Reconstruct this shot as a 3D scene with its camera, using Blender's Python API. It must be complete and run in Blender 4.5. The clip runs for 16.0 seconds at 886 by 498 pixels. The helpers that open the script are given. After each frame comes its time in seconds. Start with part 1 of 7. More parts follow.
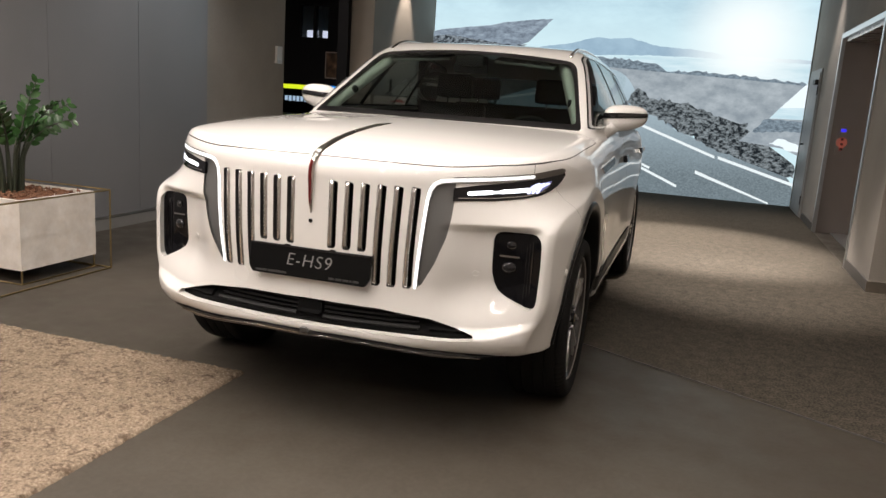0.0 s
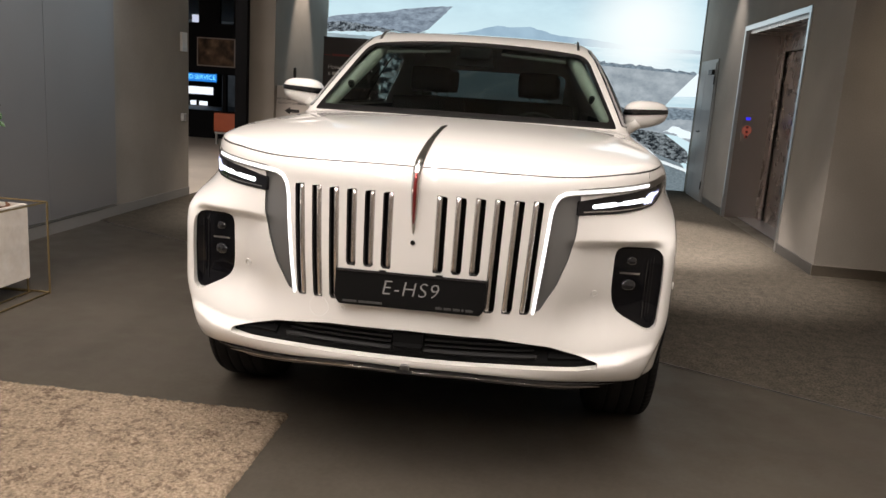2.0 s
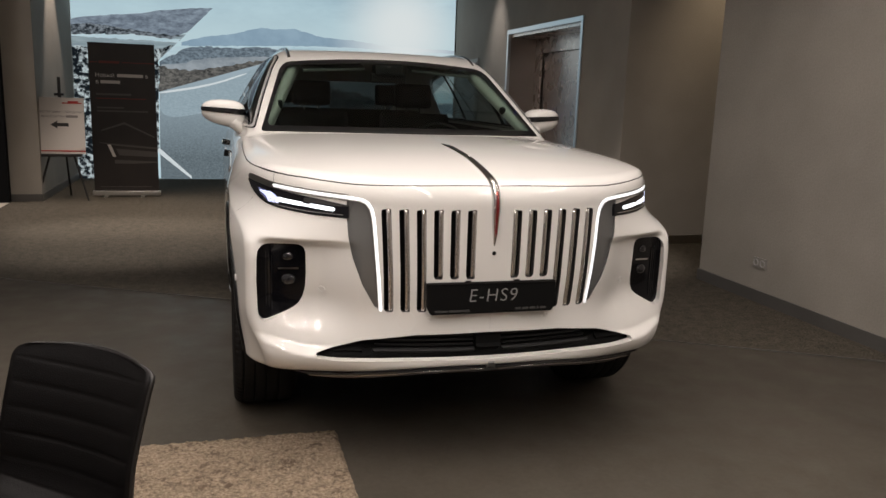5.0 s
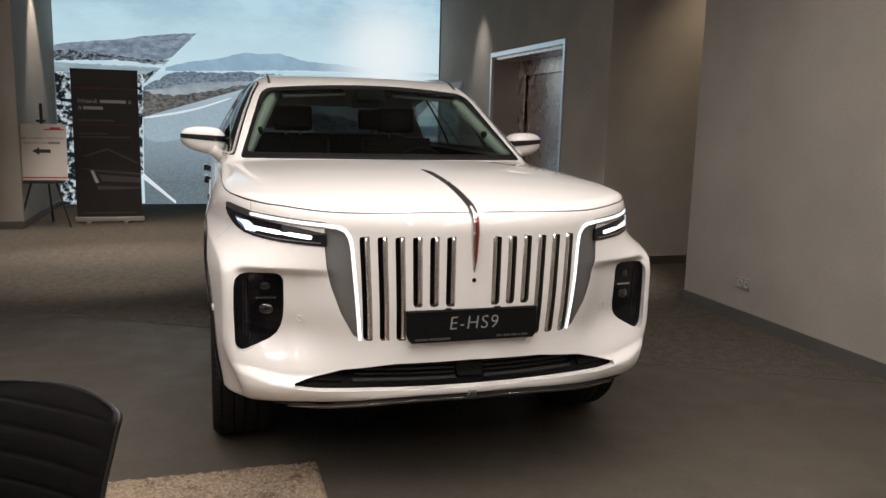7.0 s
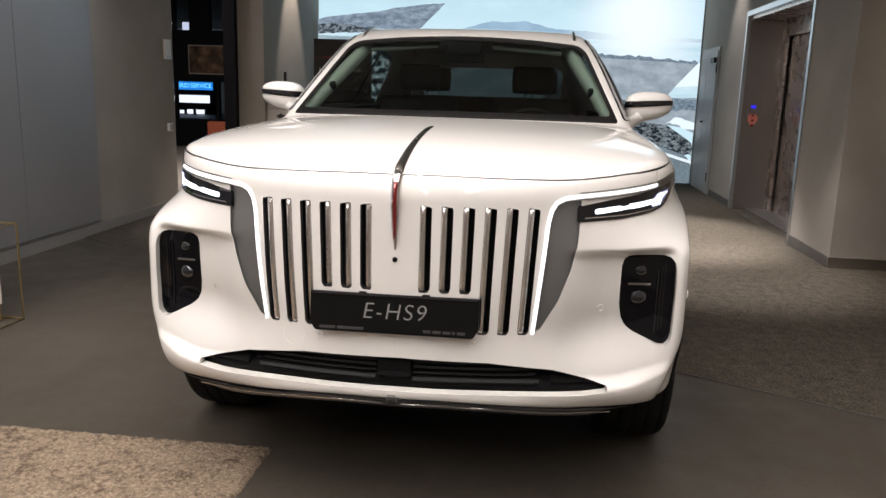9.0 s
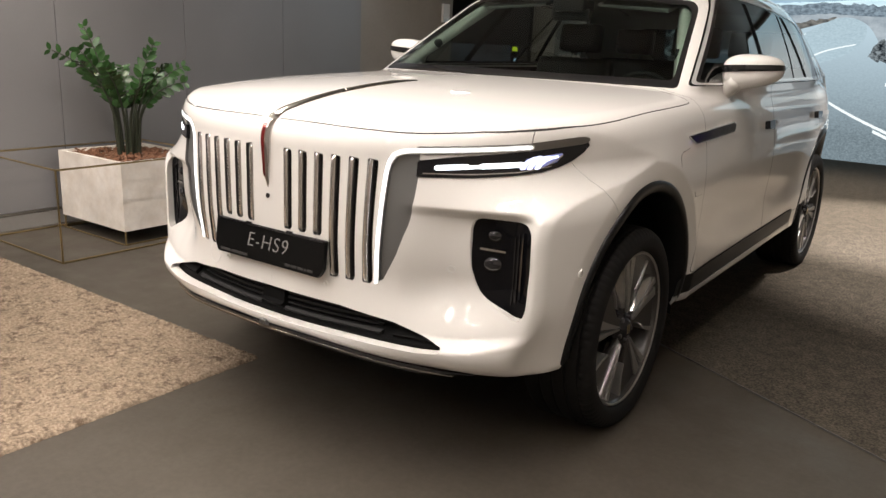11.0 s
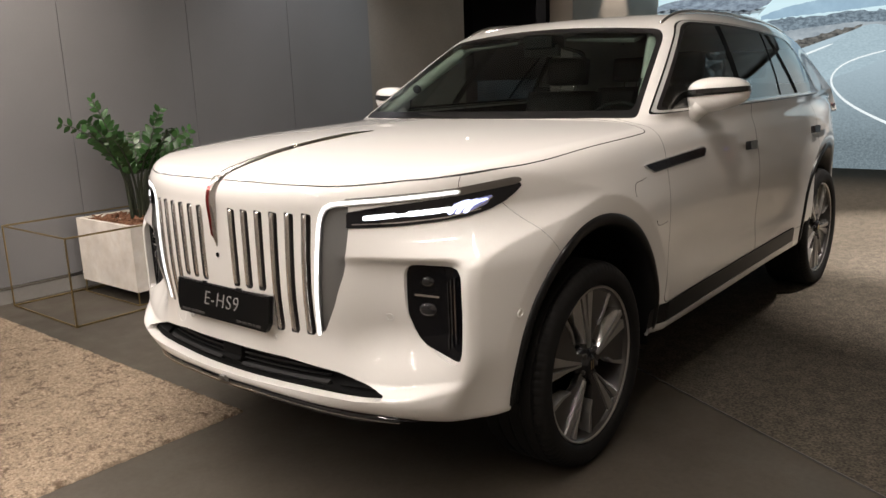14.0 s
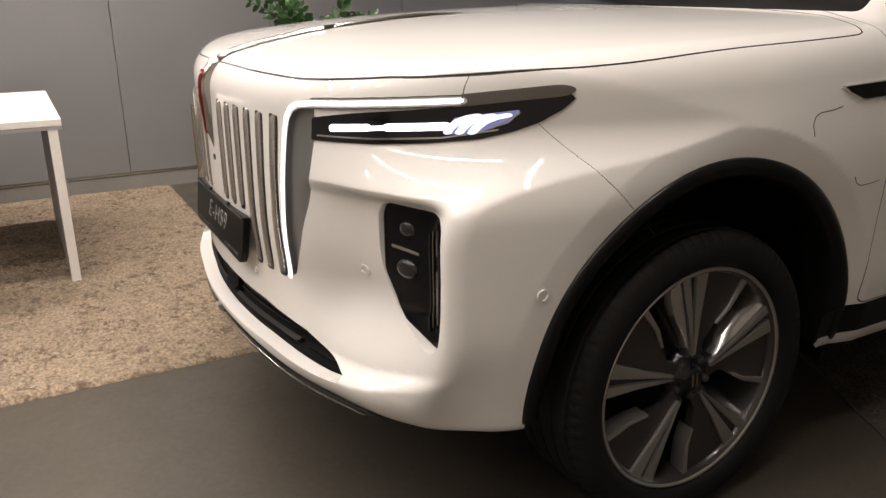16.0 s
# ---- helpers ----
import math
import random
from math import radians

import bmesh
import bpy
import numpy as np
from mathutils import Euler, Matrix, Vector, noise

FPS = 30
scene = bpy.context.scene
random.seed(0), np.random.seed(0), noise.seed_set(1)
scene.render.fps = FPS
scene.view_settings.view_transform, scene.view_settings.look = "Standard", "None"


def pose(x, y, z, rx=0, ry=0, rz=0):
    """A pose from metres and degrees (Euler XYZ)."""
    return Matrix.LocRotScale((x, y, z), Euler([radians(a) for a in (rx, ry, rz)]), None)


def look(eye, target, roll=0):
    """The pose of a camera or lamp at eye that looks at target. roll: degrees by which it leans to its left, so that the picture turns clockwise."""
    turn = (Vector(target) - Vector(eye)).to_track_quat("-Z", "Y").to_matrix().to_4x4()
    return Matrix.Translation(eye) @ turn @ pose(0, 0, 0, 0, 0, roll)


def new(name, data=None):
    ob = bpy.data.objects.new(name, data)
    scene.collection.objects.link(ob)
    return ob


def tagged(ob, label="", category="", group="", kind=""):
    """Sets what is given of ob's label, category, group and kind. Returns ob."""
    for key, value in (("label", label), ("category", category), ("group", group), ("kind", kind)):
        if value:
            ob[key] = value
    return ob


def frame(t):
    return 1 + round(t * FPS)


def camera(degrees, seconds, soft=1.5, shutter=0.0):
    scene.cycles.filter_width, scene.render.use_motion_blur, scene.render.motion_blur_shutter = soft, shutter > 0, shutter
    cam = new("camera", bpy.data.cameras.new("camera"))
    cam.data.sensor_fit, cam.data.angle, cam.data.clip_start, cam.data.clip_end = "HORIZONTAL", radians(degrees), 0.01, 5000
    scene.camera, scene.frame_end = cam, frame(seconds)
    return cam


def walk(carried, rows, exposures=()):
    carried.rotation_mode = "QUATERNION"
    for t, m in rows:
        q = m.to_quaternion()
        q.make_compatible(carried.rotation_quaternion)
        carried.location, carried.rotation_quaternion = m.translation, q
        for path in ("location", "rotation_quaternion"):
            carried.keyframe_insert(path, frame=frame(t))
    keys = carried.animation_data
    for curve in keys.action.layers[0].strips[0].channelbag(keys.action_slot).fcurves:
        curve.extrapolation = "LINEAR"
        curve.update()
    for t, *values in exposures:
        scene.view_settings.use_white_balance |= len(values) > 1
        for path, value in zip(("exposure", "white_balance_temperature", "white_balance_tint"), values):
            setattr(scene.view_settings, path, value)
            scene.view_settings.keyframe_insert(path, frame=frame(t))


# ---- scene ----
cam = camera(59.0, 16.0)
METRES, EYE, TILT, LEAN, TURN = 8.0, 1.42, 0.0, 0.0, 17.4
START_X, START_Y = 1.428, -2.733
ROWS = [
    (0.0, 0.0, 0.0, 0.0, 0.77, -11.36, -3.82),
    (0.5, -0.0358, 0.0098, 0.0009, -3.79, -12.04, -3.69),
    (1.0, -0.0629, 0.0222, -0.0006, -6.04, -11.66, -3.92),
    (1.5, -0.09, 0.042, -0.0008, -8.42, -11.71, -3.26),
    (2.0, -0.1191, 0.0568, -0.0011, -10.61, -11.61, -3.76),
    (2.5, -0.1565, 0.0698, 0.0001, -16.85, -12.42, -3.0),
    (3.0, -0.186, 0.0871, -0.0023, -20.57, -11.9, -3.97),
    (3.5, -0.2126, 0.1074, -0.0017, -24.49, -12.37, -3.24),
    (6.0, -0.3151, 0.0664, 0.0108, -34.91, -9.52, -1.65),
    (6.5, -0.3112, 0.0687, 0.0107, -34.98, -9.08, -1.36),
    (7.0, -0.2872, 0.0861, 0.0096, -33.89, -9.49, -1.43),
    (7.5, -0.2501, 0.1018, 0.0086, -30.16, -8.92, -1.26),
    (8.0, -0.2026, 0.0971, 0.0039, -21.89, -10.29, -1.3),
    (8.5, -0.1567, 0.0898, 0.001, -15.39, -10.89, -1.35),
    (9.0, -0.1048, 0.0915, -0.0018, -10.66, -11.64, -1.62),
    (11.5, 0.1319, 0.1011, -0.0008, 22.06, -14.3, -1.33),
    (12.0, 0.1432, 0.1039, -0.0017, 23.01, -13.09, -0.37),
    (12.5, 0.1491, 0.0995, 0.0008, 22.24, -12.08, 0.38),
    (13.0, 0.1528, 0.0961, 0.0032, 21.94, -11.82, 0.84),
    (13.5, 0.1534, 0.0967, 0.0039, 21.74, -10.99, 1.34),
    (14.0, 0.1509, 0.1127, 0.0038, 21.88, -12.22, 2.13),
    (14.5, 0.1421, 0.1531, -0.0014, 24.41, -13.84, 2.63),
    (15.0, 0.1484, 0.1892, -0.0071, 31.59, -14.77, 3.08),
    (15.5, 0.1675, 0.2223, -0.0086, 38.98, -16.41, 0.03),
    (16.0, 0.1784, 0.2451, -0.0118, 43.92, -18.4, 0.34),
]
walk(cam, [(t, pose(START_X, START_Y, EYE, TILT, LEAN, TURN) @ pose(METRES * x, METRES * y, METRES * z, 90 + pitch, roll, yaw)) for t, x, y, z, yaw, pitch, roll in ROWS],
     [(0.0, 0.08, 6565, 11.5), (2.0, 0.06, 6548, 11.5), (2.5, 0.06, 6543, 11.5), (3.0, -0.5, 6539, 11.5), (3.7, -0.58, 6533, 11.5), (5.8, -0.34, 6515, 11.5), (7.0, -0.2, 6352, 11.5), (8.0, -0.06, 6265, 11.5), (8.5, 0.0, 6265, 11.5), (9.2, 0.1, 6265, 11.5), (11.3, 0.27, 6545, 10.5), (12.0, 0.22, 6548, 10.5), (12.5, 0.13, 6550, 10.5), (13.5, 0.12, 6554, 10.5), (14.5, 0.08, 6559, 10.5), (15.0, 0.2, 6561, 10.5), (15.5, 0.2, 6563, 10.5), (16.0, 0.16, 6565, 10.5)])

import bmesh
import itertools
import random
import numpy as np

# ---------------------------------------------------------------- light
world = bpy.data.worlds.new("room_air")
world.use_nodes = True
world.node_tree.nodes["Background"].inputs["Color"].default_value = (0.5, 0.52, 0.55, 1)
world.node_tree.nodes["Background"].inputs["Strength"].default_value = 0.02
bpy.context.scene.world = world


def area_lamp(name, x, y, z, sx, sy, watts, color, rx=0.0, ry=0.0, rz=0.0, spread=180):
    data = bpy.data.lights.new(name, "AREA")
    data.shape, data.size, data.size_y = "RECTANGLE", sx, sy
    data.energy, data.color = watts, color
    data.spread = math.radians(spread)
    ob = new(name, data)
    ob.matrix_world = pose(x, y, z, rx, ry, rz)
    return tagged(ob, "", "lamp")


def spot_lamp(name, eye, target, watts, color, cone=50, blend=0.5, radius=0.025):
    data = bpy.data.lights.new(name, "SPOT")
    data.energy, data.color, data.shadow_soft_size = watts, color, radius
    data.spot_size, data.spot_blend = math.radians(cone), blend
    ob = new(name, data)
    ob.matrix_world = look(eye, target)
    return tagged(ob, "", "lamp")


WARM, NEUTRAL = (1.0, 0.85, 0.72), (1.0, 0.912, 0.853)
CEIL = 3.6
# linear lamps over the space in front of the car
for x, w, spread in ((-2.85, 150, 180), (-1.3, 86, 156), (-0.2, 66, 156), (0.9, 52, 156), (2.0, 62, 140)):
    area_lamp("linear_lamp", x, -2.4 if x < 1.5 else -2.85, CEIL - 0.05, 0.04, 6.2, w, NEUTRAL, spread=spread)
area_lamp("linear_lamp", 0.1, 0.9, CEIL - 0.05, 3.8, 0.05, 52, NEUTRAL)
# ceiling spots, with a few fill spots added among them
spot_lamp("ceiling_spot_and_fill", (-2.9, 9.2, CEIL - 0.05), (-3.25, 9.2, 0.6), 230, WARM, 46, 0.6)
spot_lamp("ceiling_spot_and_fill", (-2.2, 6.9, CEIL - 0.05), (-2.2, 6.9, 0), 520, WARM, 66, 0.8)
spot_lamp("ceiling_spot_and_fill", (-0.4, 7.2, CEIL - 0.05), (-0.4, 7.2, 0), 300, WARM, 80, 0.7)
# added fill: stands in for the mural's light spilling onto the carpet
spot_lamp("ceiling_spot_and_fill", (1.5, 7.2, CEIL - 0.05), (1.5, 7.2, 0), 260, NEUTRAL, 90, 0.8)
spot_lamp("ceiling_spot_and_fill", (2.5, 8.4, CEIL - 0.05), (2.95, 8.4, 0.8), 120, NEUTRAL, 54, 1.0)
spot_lamp("ceiling_spot_and_fill", (4.05, 3.75, CEIL - 0.05), (4.1, 4.35, 1.2), 75, (1, 0.8, 0.55), 86, 0.9)
spot_lamp("ceiling_spot_and_fill", (1.45, 5.8, CEIL - 0.05), (1.5, 5.8, 0), 1900, NEUTRAL, 54, 0.6)
spot_lamp("ceiling_spot_and_fill", (1.80, 4.1, CEIL - 0.05), (1.9, 4.2, 0), 800, NEUTRAL, 50, 0.8)
spot_lamp("ceiling_spot_and_fill", (-1.9, 5.3, CEIL - 0.05), (-1.9, 5.3, 0), 620, NEUTRAL, 52, 0.7)
# added fill that brightens the floor left of the car, no known fitting
spot_lamp("ceiling_spot_and_fill", (-1.55, 2.2, CEIL - 0.05), (-1.55, 2.0, 0), 200, NEUTRAL, 50, 0.9)
spot_lamp("ceiling_spot_and_fill", (-2.3, 0.5, CEIL - 0.05), (-3.55, 0.6, 2.0), 115, WARM, 76, 0.9)
# added cool fill that brightens the west panels, no known fitting
spot_lamp("ceiling_spot_and_fill", (-2.5, 3.5, CEIL - 0.05), (-3.55, 3.6, 1.7), 70, (0.95, 0.96, 1.0), 84, 0.9)
# lit neighbouring room
area_lamp("room_lamp", -5.6, 7.6, 3.3, 1.6, 1.6, 170, NEUTRAL)

# ---------------------------------------------------------------- materials


def material(name, color, rough=0.5, metal=0.0, spec=0.5, coat=0.0, grain=0.0, grain_scale=60.0, blotch=0.0, blotch_scale=3.0,
             bump=0.0, bump_scale=200.0, rough_var=0.0, stretch=None, per_piece=0.0, emit=None, emit_power=0.0, transmission=0.0, ior=1.5, tint2=None):
    """A procedural surface: colour with a fine grain and broad blotches, fine relief, uneven gloss."""
    m = bpy.data.materials.new(name)
    m.use_nodes = True
    nt = m.node_tree
    b = nt.nodes["Principled BSDF"]
    b.inputs["Roughness"].default_value = rough
    b.inputs["Metallic"].default_value = metal
    b.inputs["Specular IOR Level"].default_value = spec
    b.inputs["IOR"].default_value = ior
    b.inputs["Coat Weight"].default_value = coat
    b.inputs["Coat Roughness"].default_value = 0.045
    b.inputs["Transmission Weight"].default_value = transmission
    b.inputs["Base Color"].default_value = (*color, 1)
    if emit:
        b.inputs["Emission Color"].default_value = (*emit, 1)
        b.inputs["Emission Strength"].default_value = emit_power
    if not (grain or blotch or bump or rough_var or per_piece):
        return m
    geo = nt.nodes.new("ShaderNodeNewGeometry")
    vec = geo.outputs["Position"]
    if stretch:
        mp = nt.nodes.new("ShaderNodeMapping")
        mp.inputs["Scale"].default_value = stretch
        nt.links.new(vec, mp.inputs["Vector"])
        vec = mp.outputs["Vector"]

    def noise(scale, detail=4.0):
        n = nt.nodes.new("ShaderNodeTexNoise")
        n.inputs["Scale"].default_value = scale
        n.inputs["Detail"].default_value = detail
        nt.links.new(vec, n.inputs["Vector"])
        return n.outputs["Fac"]

    def spread(fac, low, high):
        r = nt.nodes.new("ShaderNodeMapRange")
        r.inputs["From Min"].default_value, r.inputs["From Max"].default_value = 0.3, 0.7
        r.inputs["To Min"].default_value, r.inputs["To Max"].default_value = low, high
        nt.links.new(fac, r.inputs["Value"])
        return r.outputs["Result"]

    col = None
    terms = []
    if grain:
        terms.append(spread(noise(grain_scale, 5), 1 - grain, 1 + grain))
    if blotch:
        terms.append(spread(noise(blotch_scale, 3), 1 - blotch, 1 + blotch))
    if per_piece:
        info = nt.nodes.new("ShaderNodeObjectInfo")
        r = nt.nodes.new("ShaderNodeMapRange")
        r.inputs["To Min"].default_value, r.inputs["To Max"].default_value = 1 - per_piece, 1 + per_piece
        nt.links.new(info.outputs["Random"], r.inputs["Value"])
        terms.append(r.outputs["Result"])
    base = None
    if tint2 is not None:
        mx = nt.nodes.new("ShaderNodeMix")
        mx.data_type = "RGBA"
        mx.inputs["A"].default_value, mx.inputs["B"].default_value = (*color, 1), (*tint2, 1)
        nt.links.new(spread(noise(blotch_scale * 2.3, 5), 0, 1), mx.inputs["Factor"])
        base = mx.outputs["Result"]
    for t in terms:
        mul = nt.nodes.new("ShaderNodeVectorMath")
        mul.operation = "SCALE"
        if base is None:
            mul.inputs[0].default_value = color
        else:
            nt.links.new(base, mul.inputs[0])
        nt.links.new(t, mul.inputs["Scale"])
        base = mul.outputs["Vector"]
    if base is not None:
        nt.links.new(base, b.inputs["Base Color"])
    if rough_var:
        nt.links.new(spread(noise(blotch_scale * 4 if blotch else 6, 4), max(rough - rough_var, 0.02), min(rough + rough_var, 1)), b.inputs["Roughness"])
    if bump:
        bn = nt.nodes.new("ShaderNodeBump")
        bn.inputs["Strength"].default_value = 1.0
        bn.inputs["Distance"].default_value = bump
        nt.links.new(noise(bump_scale, 3), bn.inputs["Height"])
        nt.links.new(bn.outputs["Normal"], b.inputs["Normal"])
    return m


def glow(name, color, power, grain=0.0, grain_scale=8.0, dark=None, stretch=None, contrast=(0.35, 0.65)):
    """A print on a light box, a lit screen or the hall's glowing backdrop: it gives off light, with a mottled
    two-colour picture grain.
    """
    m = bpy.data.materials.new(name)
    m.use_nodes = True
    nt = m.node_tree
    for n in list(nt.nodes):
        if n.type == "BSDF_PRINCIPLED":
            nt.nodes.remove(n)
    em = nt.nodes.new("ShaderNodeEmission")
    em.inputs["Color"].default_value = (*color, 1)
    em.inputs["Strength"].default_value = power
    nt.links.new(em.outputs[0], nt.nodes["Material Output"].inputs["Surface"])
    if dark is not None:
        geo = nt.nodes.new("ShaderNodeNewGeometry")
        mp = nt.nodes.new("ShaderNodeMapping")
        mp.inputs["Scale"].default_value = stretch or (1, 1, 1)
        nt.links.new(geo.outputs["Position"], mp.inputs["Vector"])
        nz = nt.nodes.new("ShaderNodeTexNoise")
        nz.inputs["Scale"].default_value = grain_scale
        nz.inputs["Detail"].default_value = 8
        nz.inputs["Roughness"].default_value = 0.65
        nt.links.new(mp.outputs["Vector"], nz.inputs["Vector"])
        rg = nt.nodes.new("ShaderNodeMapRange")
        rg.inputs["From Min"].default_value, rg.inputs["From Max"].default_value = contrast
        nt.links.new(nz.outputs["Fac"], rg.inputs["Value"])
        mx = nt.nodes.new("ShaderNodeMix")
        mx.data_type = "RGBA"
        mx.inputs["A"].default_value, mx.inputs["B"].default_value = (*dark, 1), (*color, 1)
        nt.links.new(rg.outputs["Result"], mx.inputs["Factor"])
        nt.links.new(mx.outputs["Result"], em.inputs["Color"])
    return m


PLASTER = material("grey_plaster", (0.300, 0.272, 0.238), 0.85, grain=0.06, grain_scale=90, blotch=0.10, blotch_scale=1.4, bump=0.002, bump_scale=70)
PANEL = material("dark_grey_panel", (0.190, 0.188, 0.192), 0.34, spec=0.75, grain=0.03, grain_scale=140, blotch=0.06, blotch_scale=1.2, rough_var=0.06)
CONCRETE = material("poured_floor", (0.064, 0.055, 0.043), 0.50, spec=0.28, grain=0.10, grain_scale=45, blotch=0.14, blotch_scale=1.1, rough_var=0.10, bump=0.0006, bump_scale=160)
CARPET = material("grey_carpet", (0.072, 0.062, 0.048), 0.95, spec=0.15, grain=0.65, grain_scale=95, blotch=0.22, blotch_scale=14, bump=0.006, bump_scale=110)
def rug_material():
    """Shaggy beige wool with clustered dark brown flecks."""
    m = material("beige_rug", (0.385, 0.305, 0.222), 0.95, spec=0.1, bump=0.008, bump_scale=90)
    nt = m.node_tree
    geo = nt.nodes.new("ShaderNodeNewGeometry")

    def ramp(scale, detail, lo, hi):
        n = nt.nodes.new("ShaderNodeTexNoise")
        n.inputs["Scale"].default_value, n.inputs["Detail"].default_value, n.inputs["Roughness"].default_value = scale, detail, 0.7
        nt.links.new(geo.outputs["Position"], n.inputs["Vector"])
        r = nt.nodes.new("ShaderNodeMapRange")
        r.inputs["From Min"].default_value, r.inputs["From Max"].default_value = lo, hi
        nt.links.new(n.outputs["Fac"], r.inputs["Value"])
        return r.outputs["Result"]

    def blend(fac, a, b):
        x = nt.nodes.new("ShaderNodeMix")
        x.data_type = "RGBA"
        nt.links.new(fac, x.inputs["Factor"])
        for v, key in ((a, "A"), (b, "B")):
            if isinstance(v, tuple):
                x.inputs[key].default_value = (*v, 1)
            else:
                nt.links.new(v, x.inputs[key])
        return x.outputs["Result"]

    wool = blend(ramp(70, 7, 0.36, 0.60), (0.145, 0.108, 0.076), (0.345, 0.274, 0.198))
    cluster = nt.nodes.new("ShaderNodeMath")
    cluster.operation = "MULTIPLY"
    nt.links.new(ramp(30, 6, 0.47, 0.60), cluster.inputs[0])
    nt.links.new(ramp(4.5, 4, 0.36, 0.58), cluster.inputs[1])
    nt.links.new(blend(cluster.outputs[0], wool, (0.11, 0.08, 0.055)), nt.nodes["Principled BSDF"].inputs["Base Color"])
    return m


RUG = rug_material()
CEILING = material("ceiling_paint", (0.46, 0.45, 0.435), 0.9, grain=0.04, blotch=0.05)
SKIRT = material("skirting", (0.085, 0.08, 0.075), 0.35, 0.0, grain=0.05, blotch=0.08)
SKIRT_PALE = material("pale_skirting", (0.24, 0.23, 0.215), 0.4, grain=0.04, blotch=0.06)
SKIRT_STEEL = material("steel_skirting", (0.5, 0.47, 0.43), 0.3, 1.0, grain=0.03)
STEEL_SATIN = material("satin_steel", (0.34, 0.305, 0.285), 0.36, 0.92, grain=0.02, grain_scale=6)
STEEL = material("brushed_steel", (0.56, 0.50, 0.465), 0.28, 1.0, grain=0.012, grain_scale=6, rough_var=0.05)
STEEL_FRAME = material("bright_steel", (0.62, 0.64, 0.66), 0.3, 1.0, grain=0.05)
DOOR_GREY = material("grey_door_paint", (0.36, 0.35, 0.34), 0.45, grain=0.03, blotch=0.04)
BLACK = material("black_plastic", (0.012, 0.012, 0.013), 0.45, grain=0.1)
BLACK_GLOSS = material("black_gloss", (0.008, 0.008, 0.009), 0.08, coat=0.6)
WHITE_PLASTIC = material("white_plastic", (0.7, 0.69, 0.66), 0.4)
BRASS = material("brass_tube", (0.42, 0.32, 0.16), 0.35, 1.0, grain=0.1)
PLANTER_STONE = material("white_stone_planter", (0.74, 0.70, 0.64), 0.5, grain=0.03, grain_scale=40, blotch=0.10, blotch_scale=5, tint2=(0.64, 0.58, 0.50))
BARK = material("bark_mulch", (0.16, 0.075, 0.04), 0.9, grain=0.3, grain_scale=70, bump=0.004, per_piece=0.5)
LEAF = material("dark_green_leaf", (0.030, 0.082, 0.022), 0.25, grain=0.2, grain_scale=25, blotch=0.3, blotch_scale=9)
STEM = material("plant_stem", (0.024, 0.030, 0.015), 0.6, grain=0.2)


def mesh_data(name, V, F, mat=None, smooth=False, normals=None):
    me = bpy.data.meshes.new(name)
    me.from_pydata([tuple(v) for v in np.asarray(V, float).tolist()], [], [tuple(f) for f in (F.tolist() if isinstance(F, np.ndarray) else F)])
    if mat:
        me.materials.append(mat)
    if smooth:
        me.polygons.foreach_set("use_smooth", [True] * len(me.polygons))
    if normals is not None:
        me.normals_split_custom_set_from_vertices([tuple(n) for n in np.asarray(normals, float).tolist()])
    me.update()
    return me


def thing(name, label, category, x=0.0, y=0.0, z=0.0, rz=0.0, group="", kind=""):
    ob = new(name)
    ob.matrix_world = pose(x, y, z, 0, 0, rz)
    return tagged(ob, label, category, group, kind)


def under(ob, parent):
    if parent:
        ob.parent = parent
    return ob


def part(name, bm, mat, parent, label="", smooth=False, bevel=0.0):
    """Links a bmesh as one mesh object under a thing or a part."""
    if bevel:
        bmesh.ops.bevel(bm, geom=list(bm.edges), offset=bevel, segments=2, affect="EDGES", profile=0.7)
    me = bpy.data.meshes.new(name)
    bm.to_mesh(me)
    bm.free()
    me.materials.append(mat)
    if smooth:
        me.polygons.foreach_set("use_smooth", [True] * len(me.polygons))
    ob = under(new(name, me), parent)
    if label:
        tagged(ob, label)
    return ob


def np_part(name, V, F, mat, parent, label="", smooth=True, normals=None):
    ob = under(new(name, mesh_data(name, V, F, mat, smooth, normals)), parent)
    if label:
        tagged(ob, label)
    return ob


def box(x0, x1, y0, y1, z0, z1, bm=None):
    bm = bm or bmesh.new()
    vs = [bm.verts.new((x, y, z)) for x in (x0, x1) for y in (y0, y1) for z in (z0, z1)]
    for f in ((0, 1, 3, 2), (4, 6, 7, 5), (0, 4, 5, 1), (2, 3, 7, 6), (0, 2, 6, 4), (1, 5, 7, 3)):
        bm.faces.new([vs[i] for i in f])
    return bm


def tube(points, radius, sides=8, bm=None, taper=None):
    """A round bar along a line of points."""
    bm = bm or bmesh.new()
    pts = [Vector(p) for p in points]
    rings = []
    for i, p in enumerate(pts):
        d = (pts[min(i + 1, len(pts) - 1)] - pts[max(i - 1, 0)]).normalized()
        u = d.orthogonal().normalized() if i == 0 else (u - d * u.dot(d)).normalized()
        w = d.cross(u)
        r = float(radius * (taper[i] if taper else 1))
        rings.append([bm.verts.new(p + r * (math.cos(a) * u + math.sin(a) * w)) for a in (2 * math.pi * k / sides for k in range(sides))])
    for a, b in zip(rings, rings[1:]):
        for k in range(sides):
            bm.faces.new((a[k], a[(k + 1) % sides], b[(k + 1) % sides], b[k]))
    bm.faces.new(rings[0][::-1])
    bm.faces.new(rings[-1])
    return bm


def structure(name, bm, mat, label, category, bevel=0.0):
    ob = part(name, bm, mat, None, "", False, bevel)
    return tagged(ob, label, category, kind="structure")


